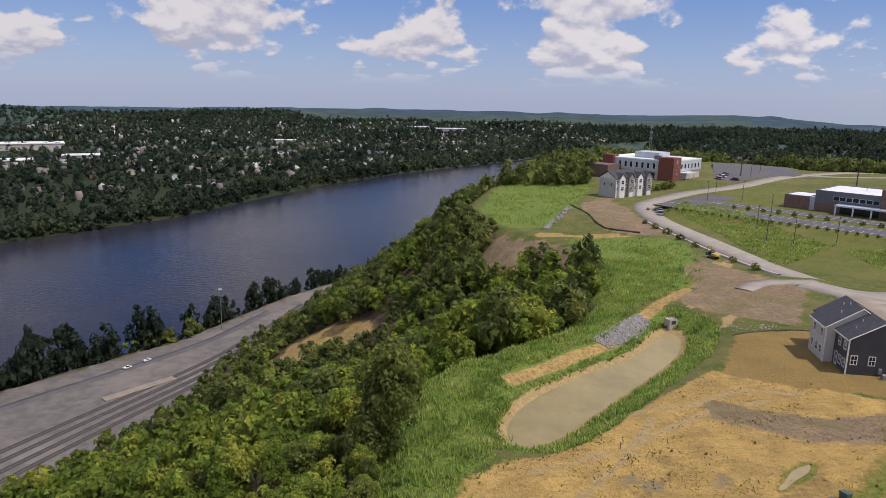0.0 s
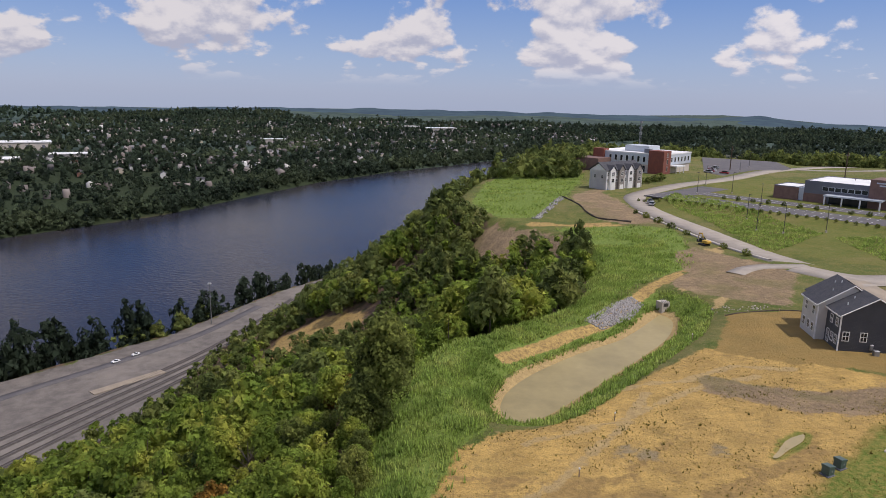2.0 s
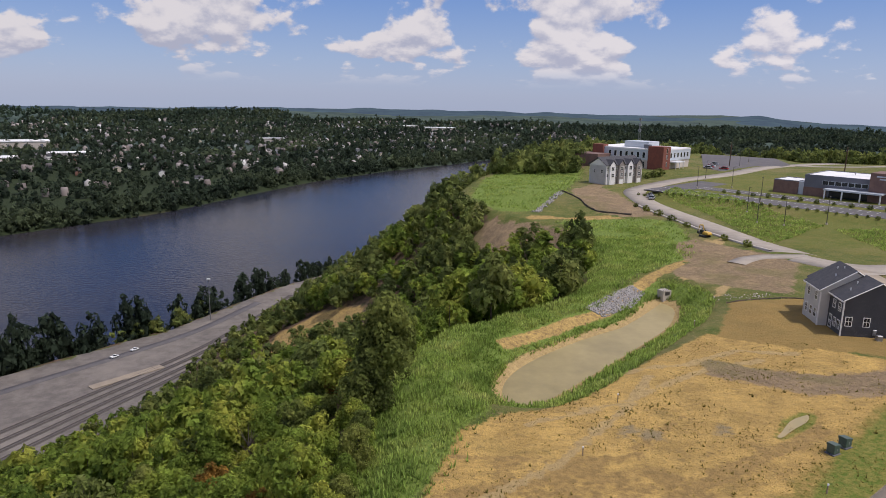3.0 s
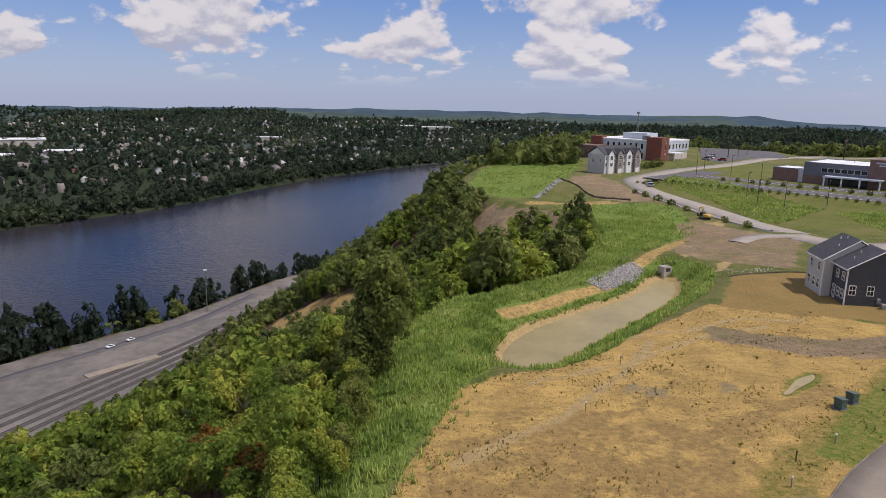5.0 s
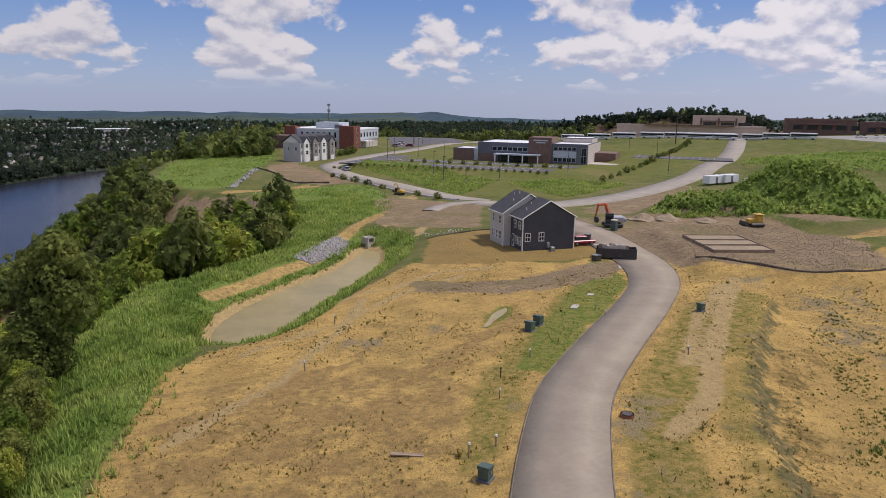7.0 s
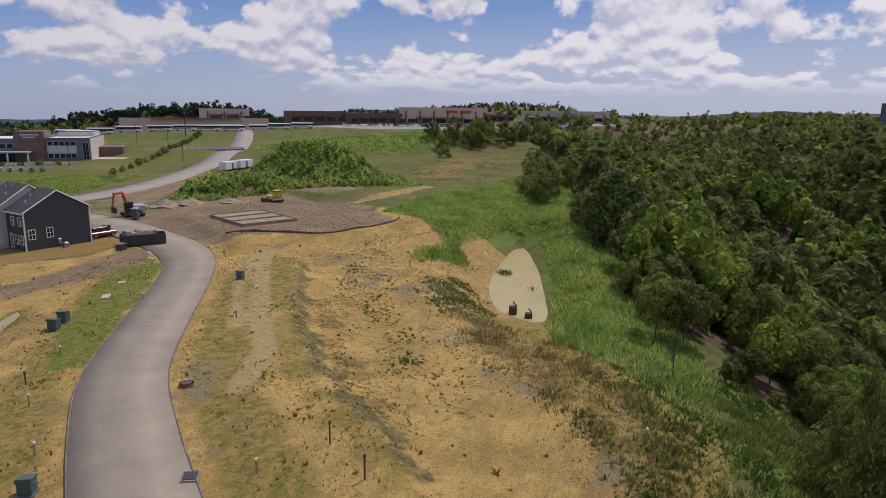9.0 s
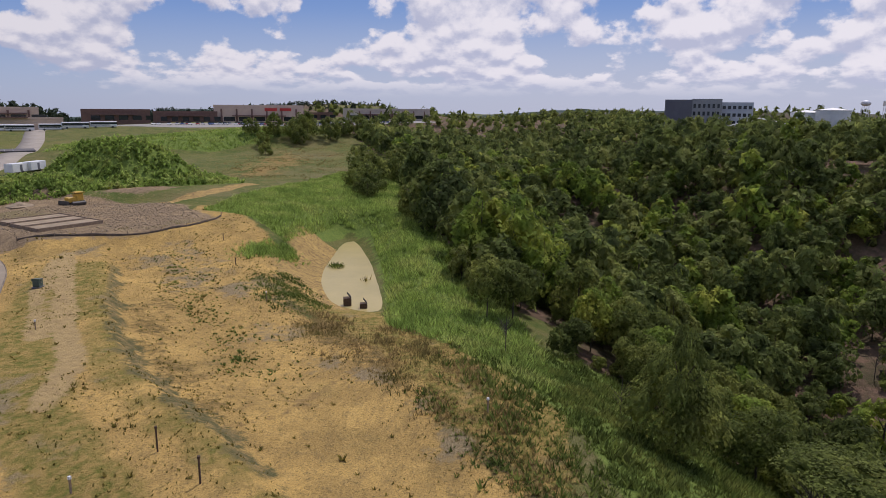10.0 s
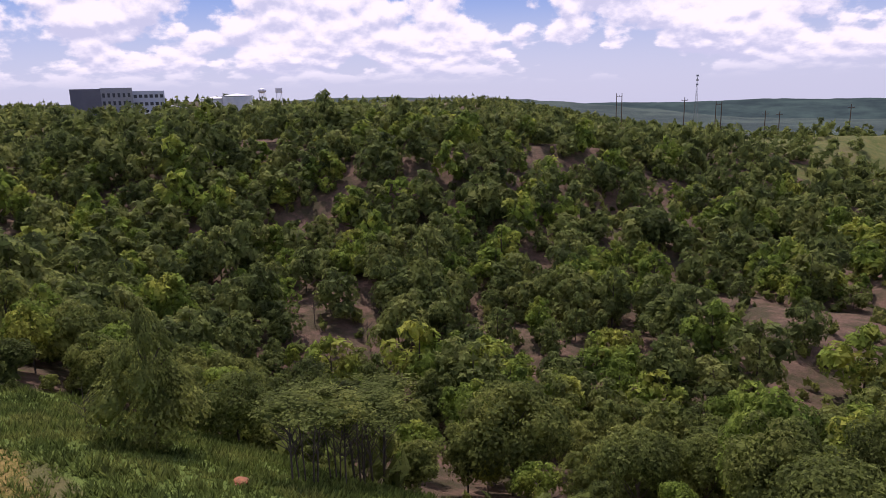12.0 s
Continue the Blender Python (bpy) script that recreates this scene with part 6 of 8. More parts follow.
# the block, tanks and water towers beyond the wooded hill
hotel = thing("office_block", 397, -61, 4, -98, "dark five-storey block rising above the trees", "office building")
part("wall", box(-11, 3, 0, 18, -4, 21.8), M_PANEL_GREY, hotel)
part("wall", box(3, 18, 1, 18, -4, 22.2), M_STEEL, hotel, "grey metal-clad wall")
part("wing", box(18, 34, 6, 20, -4, 20.5), M_PANEL_PALE, hotel, "pale green-grey wing")
for k in range(6):
    for s_ in range(4):
        window(hotel, 4.3 + k * 2.4, 1, 5.5 + s_ * 4, 1.1, 2.0, 0, False, M_PANEL_GREY)
        window(hotel, 19.5 + k * 2.6, 6, 5 + s_ * 4, 1.5, 1.6, 0, False, M_PANEL_GREY)


def tank(x, y, z, r_, h, label):
    ob = thing("storage_tank", x, y, z, 0, label, "tank", "water tanks")
    part("shell", tube(bmesh.new(), (0, 0, -6), (0, 0, h), r_, sides=40), M_WHITE_METAL, ob)
    part("cone_roof", tube(bmesh.new(), (0, 0, h), (0, 0, h + r_ * 0.16), r_ * 1.02, r_ * 0.05, sides=40), M_ROOF_WHITE, ob)
    part("rim", tube(bmesh.new(), (0, 0, h - 0.25), (0, 0, h + 0.02), r_ * 1.03, sides=40), M_STEEL, ob)


tank(333, -78 - 24, 9, 6.5, 10.5, "white steel water tank among trees")
tank(325, -110, 11.5, 6.8, 9, "white steel water tank with a cone roof")
shed = thing("warehouse", 334, -84, 5, -104, "long white-roofed warehouse behind trees", "warehouse")
part("wall", box(-13, 12, 0, 14, -4, 8), M_BEIGE, shed)
part("roof", prism([(-14, 8), (-1, 11.6), (13, 8.6), (13, 8.9), (-1, 12), (-14, 8.3)], -1, 15), M_ROOF_WHITE, shed)
for x, y, kind in ((843, -319, "ball"), (836, -338, "drum")):
    wt = thing("water_tower", x, y, 0, 0, "white water tower on the skyline", "water tower", "water towers")
    bowl = bmesh.new()
    if kind == "ball":
        bmesh.ops.create_icosphere(bowl, subdivisions=3, radius=5.2)
        bmesh.ops.scale(bowl, vec=(1, 1, 0.62), verts=bowl.verts)
        bmesh.ops.translate(bowl, vec=(0, 0, 29.5), verts=bowl.verts)
    else:
        tube(bowl, (0, 0, 26.5), (0, 0, 32), 4.2, sides=24)
    part("bowl", bowl, M_WHITE_METAL, wt)
    for k in range(4):
        a_ = k * math.pi / 2
        part("leg", tube(bmesh.new(), (4.4 * math.cos(a_), 4.4 * math.sin(a_), -2), (3.4 * math.cos(a_), 3.4 * math.sin(a_), 28), 0.3), M_WHITE_METAL, wt)

# ---- machines and vehicles ----
M_TYRE = mat("black_rubber", (0.02, 0.02, 0.02), 0.8, (0.035, 0.033, 0.03), 3)
M_ORANGE = mat("orange_red_paint", (0.55, 0.09, 0.03), 0.5, (0.42, 0.07, 0.03), 1.5)
M_YELLOW = mat("yellow_paint", (0.62, 0.38, 0.04), 0.5, (0.45, 0.28, 0.05), 1.5)
M_CAR_RED = mat("red_car_paint", (0.30, 0.015, 0.02), 0.25, (0.25, 0.015, 0.02), 0.5)
M_CAR_SILVER = mat("silver_car_paint", (0.42, 0.43, 0.45), 0.3, (0.38, 0.39, 0.41), 0.5, metal=0.4)
M_BLACK = mat("black_steel", (0.03, 0.03, 0.032), 0.6, (0.06, 0.05, 0.045), 1.5)
M_GREEN_BOX = mat("green_utility_paint", (0.05, 0.085, 0.075), 0.5, (0.065, 0.1, 0.085), 2)
M_WOOD = mat("weathered_wood", (0.33, 0.25, 0.17), 0.85, (0.22, 0.16, 0.11), 3, 0.3, 14)
M_DARK_WOOD = mat("dark_stake", (0.07, 0.045, 0.03), 0.9, (0.11, 0.07, 0.045), 4)
M_ROCK = mat("grey_rock", (0.36, 0.34, 0.32), 0.9, (0.22, 0.21, 0.2), 1.2, 0.4, 5, fine=0.2)
M_RUST = mat("rusty_iron", (0.28, 0.11, 0.05), 0.8, (0.18, 0.08, 0.05), 6)
M_SILT = mat("dirty_silt_cloth", (0.045, 0.037, 0.032), 0.9, (0.12, 0.09, 0.065), 0.9)
M_DIRT = mat("loose_tan_soil", (0.34, 0.26, 0.17), 0.95, (0.26, 0.2, 0.13), 0.8, 0.5, 5)
M_RAIL = mat("dark_rail", (0.05, 0.042, 0.04), 0.6, (0.08, 0.065, 0.055), 1)
M_BALLAST = mat("track_ballast", (0.105, 0.093, 0.087), 0.95, (0.07, 0.063, 0.06), 0.6, 0.3, 5)


def car(x, y, turn, paint, label, pickup=False, size=1.0):
    ob = thing("pickup_truck" if pickup else "car", x, y, height(x, y) + 0.05, turn, label, "truck" if pickup else "car")
    ob.scale = (size, size, size)
    body = slab(bmesh.new(), -2.35, 2.35, -0.92, 0.92, 0.35, 0.95, bevel=0.12)
    part("body", body, paint, ob)
    cab = bmesh.new()
    x0, x1 = (-0.4, 1.2) if pickup else (-2.0, 1.1)
    base, top = 0.95, 1.62
    prof = [(x0, base), (x0 + 0.3, top), (x1 - 0.55, top), (x1 + 0.2, base)]
    cab = prism(prof, -0.8, 0.8)
    part("cab", cab, M_GLASS, ob, "dark glazed cab")
    part("roof", box(x0 + 0.28, x1 - 0.5, -0.8, 0.8, top - 0.02, top + 0.06, bevel=0.03), paint, ob)
    if pickup:
        for q in ((-2.3, -0.5, -0.9, -0.8), (-2.3, -0.5, 0.8, 0.9), (-2.35, -2.25, -0.9, 0.9)):
            part("bed_side", box(*q, 0.9, 1.25), paint, ob)
    for wx in (-1.45, 1.45):
        for wy in (-0.85, 0.85):
            w_ = part("wheel", tube(bmesh.new(), (wx, wy - 0.12, 0.36), (wx, wy + 0.12, 0.36), 0.36, sides=14), M_TYRE, ob)
            part("rim", tube(bmesh.new(), (wx, wy - 0.13, 0.36), (wx, wy + 0.13, 0.36), 0.2, sides=10), M_STEEL, w_)
    return ob


def excavator(x, y, turn, paint, body_paint, label, reach=1.0):
    ob = thing("excavator", x, y, height(x, y) + 0.05, turn, label, "excavator")
    for s_ in (-1, 1):
        tr = slab(bmesh.new(), -2.0, 2.0, s_ * 1.25 - 0.3, s_ * 1.25 + 0.3, 0.0, 0.85, bevel=0.25)
        part("track", tr, M_BLACK, ob)
    part("turntable", tube(bmesh.new(), (0, 0, 0.6), (0, 0, 1.05), 0.8, sides=16), M_BLACK, ob)
    part("engine_house", slab(bmesh.new(), -2.2, 0.4, -1.3, 1.3, 1.05, 2.2, bevel=0.15), body_paint, ob)
    part("counterweight", slab(bmesh.new(), -2.7, -2.1, -1.3, 1.3, 1.1, 2.0, bevel=0.2), body_paint, ob)
    cab = part("cab", slab(bmesh.new(), 0.0, 1.6, 0.3, 1.3, 1.05, 2.9, bevel=0.08), M_BLACK, ob, "glazed operator cab")
    part("cab_window", box(0.2, 1.62, 0.28, 1.32, 1.7, 2.7), M_GLASS, cab)
    for n_, pts, r0, r1 in (("boom", ((0.6, -0.2, 1.6), (2.2, -0.2, 4.6)), 0.3, 0.28), ("boom", ((2.2, -0.2, 4.6), (4.4, -0.2, 4.4)), 0.28, 0.22), ("stick", ((4.3, -0.2, 4.7), (5.0, -0.2, 1.9)), 0.22, 0.15)):
        a_, b_ = [tuple(c * (reach if k == 0 else 1) for k, c in enumerate(q)) for q in pts]
        part(n_, tube(bmesh.new(), a_, b_, r0, r1, sides=4), paint, ob)
    part("bucket", prism([(4.4 * reach, 1.9), (5.4 * reach, 1.9), (5.2 * reach, 0.8), (4.2 * reach, 0.7), (3.9 * reach, 1.3)], -0.65, 0.25), M_BLACK, ob)
    part("ram", tube(bmesh.new(), (1.2 * reach, -0.2, 1.5), (2.4 * reach, -0.2, 4.0), 0.1), M_STEEL, ob)
    return ob


excavator(94.5, 109.5, 150, M_ORANGE, M_CAR_SILVER, "orange-armed excavator with a grey body on bare earth", 0.7)
excavator(76.5, 180, 115, M_YELLOW, M_YELLOW, "yellow excavator parked on the dirt by the road", 0.75).scale = (0.66, 0.66, 0.66)
dozer = thing("bulldozer", 120.5, 96, height(120.5, 96), 160, "small yellow bulldozer by the spoil heap", "bulldozer")
for s_ in (-1, 1):
    part("track", slab(bmesh.new(), -1.6, 1.6, s_ * 1.0 - 0.28, s_ * 1.0 + 0.28, 0, 0.95, bevel=0.3), M_BLACK, dozer)
part("hood", slab(bmesh.new(), 0.0, 1.9, -0.6, 0.6, 0.7, 1.7, bevel=0.1), M_YELLOW, dozer)
part("cab", slab(bmesh.new(), -1.3, 0.1, -0.75, 0.75, 0.7, 2.3, bevel=0.08), M_YELLOW, dozer)
part("canopy", box(-1.5, 0.3, -0.9, 0.9, 2.5, 2.62), M_YELLOW, dozer)
part("blade", prism([(2.2, 0.0), (2.4, 0.0), (2.55, 0.5), (2.4, 1.1), (2.25, 1.1), (2.35, 0.5)], -1.7, 1.7), M_BLACK, dozer)
car(77.3, 97.2, -8, M_CAR_RED, "dark red car parked beside the grey house")
car(85.5, 255, 60, M_CAR_SILVER, "silver pickup truck parked at the road bend", True)
car(84.5, 250, 64, M_CAR_SILVER, "grey car parked at the road bend")
car(180, 149, 30, M_WHITE_METAL, "white pickup truck by the site trailers", True)
for k, (x, y) in enumerate(((150, 361), (153, 366), (156, 371), (159, 377), (163, 384), (157, 357))):
    car(x, y, 130, (M_CAR_SILVER, M_CAR_RED, M_WHITE_METAL, M_BLACK)[k % 4], "car parked beside the medical building")


def bus(x, y, z, turn):
    ob = thing("coach", x, y, z, turn, "white coach with dark windows parked in a row", "bus", "parked coaches")
    part("body", slab(bmesh.new(), -6.2, 6.2, -1.25, 1.25, 0.4, 3.4, bevel=0.25), M_WHITE_METAL, ob)
    part("window_band", box(-5.9, 6.23, -1.28, 1.28, 1.9, 2.85), M_GLASS, ob)
    part("stripe", box(-6.0, 3.0, -1.29, 1.29, 1.3, 1.7), M_PANEL_GREY, ob)
    for wx in (-3.8, 4.2):
        for wy in (-1.1, 1.1):
            part("wheel", tube(bmesh.new(), (wx, wy - 0.2, 0.5), (wx, wy + 0.2, 0.5), 0.5, sides=12), M_TYRE, ob)


for x, y, z in ((252, 310, 8), (262, 301, 8.1), (273, 291, 8.2), (283, 283, 8.3), (291.5, 274.5, 8.4), (300, 265, 8.6), (309, 254, 8.8), (315, 246, 8.9), (323, 236, 8.7), (296, 279, 8.4), (304, 270, 8.6), (243, 322, 8)):
    bus(x, y, height(x, y) + 0.05, -48)

# the skip, bins, site trailers
skip = thing("rubbish_skip", 75.9, 86.3, height(75.9, 86.3) + 0.1, -38, "black roll-off skip filled with rubbish", "skip")
part("floor", box(-3.2, 3.2, -1.2, 1.2, 0.15, 0.3), M_BLACK, skip)
for q in ((-3.2, 3.2, -1.25, -1.15), (-3.2, 3.2, 1.15, 1.25), (-3.25, -3.15, -1.2, 1.2), (3.15, 3.25, -1.2, 1.2)):
    part("side", box(*q, 0.15, 1.7), M_BLACK, skip)
for k in range(7):
    x = -2.9 + k * 0.97
    part("rib", box(x - 0.06, x + 0.06, -1.33, -1.24, 0.2, 1.65), M_BLACK, skip)
r6 = random.Random(6)
for k in range(26):
    x, y = r6.uniform(-2.6, 2.6), r6.uniform(-0.8, 0.8)
    part("board", box(x - 0.4, x + 0.4, y - 0.25, y + 0.25, 1.1, 1.5 + r6.random() * 0.9), M_CONCRETE if k % 3 else M_WOOD, skip)
bin_ = thing("dark_crate", 71.6, 86.0, height(71.6, 86.0), 10, "small dark crate on the bare earth", "crate")
part("body", box(-0.6, 0.6, -0.5, 0.5, 0, 0.9, bevel=0.04), M_BLACK, bin_)
part("lid", box(-0.65, 0.65, -0.55, 0.55, 0.9, 1.0), M_STEEL, bin_)
toilet = thing("portable_toilet", 92.2, 106.2, height(92.2, 106.2), 20, "portable toilet with a pale roof beside the excavator", "portable toilet")
part("cabin", box(-0.55, 0.55, -0.55, 0.55, 0, 2.0, bevel=0.05), M_GREEN_BOX, toilet)
part("roof", box(-0.6, 0.6, -0.6, 0.6, 2.0, 2.25, bevel=0.1), M_CONCRETE, toilet)
bin2 = thing("wheeled_bin", 79.6, 98.6, height(79.6, 98.6), 0, "dark wheeled bin near the parked car", "bin")
part("body", box(-0.45, 0.45, -0.45, 0.45, 0.1, 1.5, bevel=0.06), M_BLACK, bin2)
part("lid", box(-0.5, 0.5, -0.5, 0.5, 1.5, 1.6), M_STEEL, bin2)
for x, y, L in ((171, 153.5, 7), (177, 153, 6.5)):
    tr = thing("site_trailer", x, y, height(x, y), 5, "white site trailer on the dirt by the road", "trailer", "site trailers")
    part("body", box(-L / 2, L / 2, -1.3, 1.3, 0.5, 2.9, bevel=0.06), M_WHITE_METAL, tr)
    part("door", box(-0.5, 0.4, -1.34, -1.28, 0.6, 2.5), M_PANEL_GREY, tr)
    for wy in (-1.2, 1.2):
        part("wheel", tube(bmesh.new(), (0.5, wy - 0.15, 0.4), (0.5, wy + 0.15, 0.4), 0.4), M_TYRE, tr)


def cabinet(x, y, turn, w, label):
    z = height(x, y)
    ob = thing("utility_cabinet", x, y, z, turn, label, "utility box", "utility cabinets")
    part("plinth", box(-w * 0.6, w * 0.6, -w * 0.55, w * 0.55, -0.2, 0.1), M_PANEL_GREY, ob)
    part("body", box(-w / 2, w / 2, -w * 0.45, w * 0.45, 0.14, 0.14 + w * 0.85, bevel=0.04), M_GREEN_BOX, ob)
    part("lid", prism([(-w * 0.53, 0.14 + w * 0.85), (w * 0.53, 0.14 + w * 0.85), (w * 0.53, 0.2 + w * 0.9), (-w * 0.53, 0.3 + w * 0.95)], -w * 0.5, w * 0.5), M_GREEN_BOX, ob)
    part("handle", box(-0.05, 0.05, -w * 0.5, -w * 0.45, 0.5, 0.7), M_STEEL, ob)


cabinet(42.2, 60.9, 25, 0.95, "dark green transformer cabinet on a concrete plinth")
cabinet(44.2, 62.2, 25, 0.95, "dark green transformer cabinet on a concrete plinth")
cabinet(21.6, 35.0, 35, 0.85, "dark green transformer cabinet beside the lane")
cabinet(64.2, 57.0, 10, 0.8, "small dark green utility box in dry grass")
M_GRATE = mat("iron_grate", (0.05, 0.045, 0.045), 0.6, (0.09, 0.07, 0.06), 4)
for x, y in ((21.8, 31.2), (26.6, 28.2)):
    z = height(x, y) + 0.17
    d_ = thing("storm_drain", x, y, z, 35, "square iron storm drain set at the road edge", "drain", "storm drains")
    part("surround", box(-0.55, 0.55, -0.48, 0.48, -0.4, 0.05), M_LANE, d_)
    # black sheet in place of the shaded hollow under the bars
    part("pit", box(-0.46, 0.46, -0.41, 0.5 - 0.09, 0.045, 0.055), M_TYRE, d_)
    for k in range(6):
        part("bar", box(-0.45, 0.45, -0.4 + k * 0.14, -0.31 + k * 0.14, 0.03, 0.1), M_GRATE, d_)
mh = thing("manhole_riser", 36.6, 38.4, height(36.6, 38.4), 0, "rusty orange manhole ring beside the lane", "manhole")
ring_ = bmesh.new()
bmesh.ops.create_cone(ring_, segments=24, radius1=0.6, radius2=0.55, depth=0.5)
part("ring", ring_, M_RUST, mh)
part("cover", tube(bmesh.new(), (0, 0, 0.1), (0, 0, 0.27), 0.42, sides=20), M_GRATE, mh)
board = thing("loose_plank", 18.4, 40.6, height(18.4, 40.6) + 0.05, -32, "weathered plank lying on bare clay", "plank")
part("board", box(-1.2, 1.2, -0.2, 0.2, 0, 0.08), M_WOOD, board)
scrap = thing("scrap_shell", 39.4, -10.4, height(39.4, -10.4) + 0.25, 20, "rusty orange scrap shell lying in rank weeds", "scrap")
sh_ = bmesh.new()
bmesh.ops.create_uvsphere(sh_, u_segments=18, v_segments=9, radius=0.5)
for v_ in sh_.verts:
    v_.co = (v_.co.x * 1.05, v_.co.y * 0.75, v_.co.z * (0.32 if v_.co.z > 0 else 0.2))
part("shell", sh_, mat("faded_orange", (0.36, 0.13, 0.045), 0.8, (0.24, 0.1, 0.04), 4), scrap)
part("rim", tube(bmesh.new(), (0, 0, -0.06), (0, 0, 0.0), 0.42, 0.46, sides=18), M_RUST, scrap)
for x, y, tn, L in ((51.8, 65.4, 40, 1.7), (57.2, 69.2, 40, 0.9)):
    pad_ = thing("concrete_pad", x, y, height(x, y), tn, "pale concrete pad set in the grass by the lane", "pad", "concrete pads")
    part("slab", box(-L / 2, L / 2, -0.42, 0.42, -0.2, 0.07, bevel=0.02), M_CONCRETE, pad_)
r7 = random.Random(7)
for x, y, h, white in ((33, 23, 1.4, 0), (30.2, 18.8, 1.4, 0), (23.7, 74.2, 1.0, 1), (45.2, 105.7, 1.0, 1), (43.5, 5.4, 0.9, 1), (71.9, 34.1, 1.1, 1), (16.5, 61, 0.9, 1), (52, 47, 0.8, 1),
                       (24.5, 38.5, 0.8, 1), (29, 45.5, 0.8, 1), (22.0, 38.0, 1.0, 1), (37, 53, 0.8, 1), (53, 63, 0.8, 1), (28.5, 25, 0.8, 1), (97.3, 52.6, 0.9, 0), (52.5, 60.5, 0.7, 1), (86.9, 45.4, 0.9, 0), (31.5, 49.5, 0.9, 0)):
    st = thing("marker_stake", x, y, height(x, y), r7.uniform(0, 90), "white-capped marker post in bare ground" if white else "dark wooden survey stake in bare clay", "stake", "marker stakes")
    part("post", box(-0.045, 0.045, -0.045, 0.045, -0.2, h), M_WOOD if white else M_DARK_WOOD, st)
    part("cap", box(-0.07, 0.07, -0.07, 0.07, h, h + 0.16), M_WHITE_METAL if white else M_DARK_WOOD, st)

# pond outlets
def riser(x, y, z, w, h, label, material=None):
    ob = thing("pond_outlet", x, y, z, 20, label, "pond outlet", "pond outlets")
    part("box", box(-w / 2, w / 2, -w / 2, w / 2, -1.5, h), material or M_CONCRETE, ob)
    for k in range(5):
        u = -w / 2 + 0.1 + k * (w - 0.2) / 4
        part("rack_bar", tube(bmesh.new(), (u, -w / 2, h), (u, 0, h + 0.6), 0.04, sides=5), M_BLACK, ob)
    # flat black plate gives the dark of an inlet; the box is solid
    part("front_opening", box(-w * 0.3, w * 0.3, -w / 2 - 0.02, -w / 2 + 0.02, h - 0.9, h - 0.2), M_BLACK, ob)


riser(48.4, 129.6, WATER_A, 1.9, 2.4, "concrete pond outlet box with a dark trash rack")
riser(82.6, 28.0, WATER_B, 1.0, 1.0, "dark pond outlet riser standing in muddy water", M_DARK_WOOD)
riser(81.8, 25.6, WATER_B, 0.9, 0.6, "low pond outlet riser at the pond edge", M_DARK_WOOD)

# foundations of the next building
for k, (u0, u1) in enumerate(((0, 4.0), (4.6, 8.6), (9.2, 13.2))):
    f_ = thing("foundation_slab", 88.6, 77.5, 1.62, 66, "rough dirty foundation slab with timber forms", "foundation", "foundation slabs")
    part("slab", box(u0, u1, -10, 0, -0.3, 0.35), M_DIRT, f_)
    for q in ((u0 - 0.08, u0, -10, 0), (u1, u1 + 0.08, -10, 0), (u0, u1, -10.08, -10), (u0, u1, 0, 0.08)):
        part("form_board", box(*q, -0.3, 0.5), M_WOOD, f_)
for x, y, r_, h, m_ in ((105, 112, 3.0, 1.7, M_DIRT), (109, 109, 3.2, 1.6, M_DIRT), (113, 102, 2.4, 0.9, M_DIRT)):
    pile = bmesh.new()
    bmesh.ops.create_uvsphere(pile, u_segments=24, v_segments=12, radius=1)
    for v in pile.verts:
        k = 1 + 0.25 * noise.noise(v.co * 2.3 + Vector((x, y, 0)))
        v.co = Vector((v.co.x * r_ * k, v.co.y * r_ * k, max(-0.3, (1 - v.co.xy.length) * h * k) if v.co.z > 0 else -0.3))
    ob = new("soil_mound", bpy.data.meshes.new("soil_mound"))
    pile.to_mesh(ob.data)
    ob.data.materials.append(m_)
    ob.location = (x, y, height(x, y))
    tagged(ob, "low heap of pale soil on the building site", "soil heap", "soil heaps")


def fence(points, h, name, label, step=2.2):
    """A low cloth fence with stakes."""
    line = curve(points, step)
    ob = thing(name, line[0][0], line[0][1], height(*line[0]), 0, label, "silt fence")
    base = Vector((line[0][0], line[0][1], height(*line[0])))
    zs_ = land(line[:, 0], line[:, 1])
    v, q = [], []
    for (x, y), z in zip(line, zs_):
        h_ = h * r7.uniform(0.45, 1.0)
        for dx, dz in ((-0.03, -0.2), (0.03, -0.2), (0.03, h_), (-0.03, h_)):
            v.append((x - base.x + dx, y - base.y + dx, z - base.z + dz))
    for k in range(len(line) - 1):
        for e in range(4):
            q.append((4 * k + e, 4 * k + (e + 1) % 4, 4 * k + 4 + (e + 1) % 4, 4 * k + 4 + e))
    cl = new("cloth", quads_mesh("cloth", np.array(v), np.array(q), M_SILT))
    cl.parent = ob
    for (x, y), z in list(zip(line, zs_))[::2]:
        part("stake", box(x - base.x - 0.05, x - base.x + 0.05, y - base.y - 0.05, y - base.y + 0.05, z - base.z - 0.2, z - base.z + h + 0.2), M_WOOD, ob)


fence([(84, 77), (88.5, 68.5), (95, 61.5), (106, 58.5), (112, 60.5)], 0.42, "silt_fence", "sagging black silt fence round the building site")
fence([(53, 268), (55, 258), (57, 246), (57, 236), (58.5, 224), (66, 213)], 0.75, "silt_fence", "black silt fence winding across bare earth")
fence([(55, 116), (60, 117.5), (66, 118), (73, 116)], 0.3, "silt_fence", "low black silt fence behind the lawn")

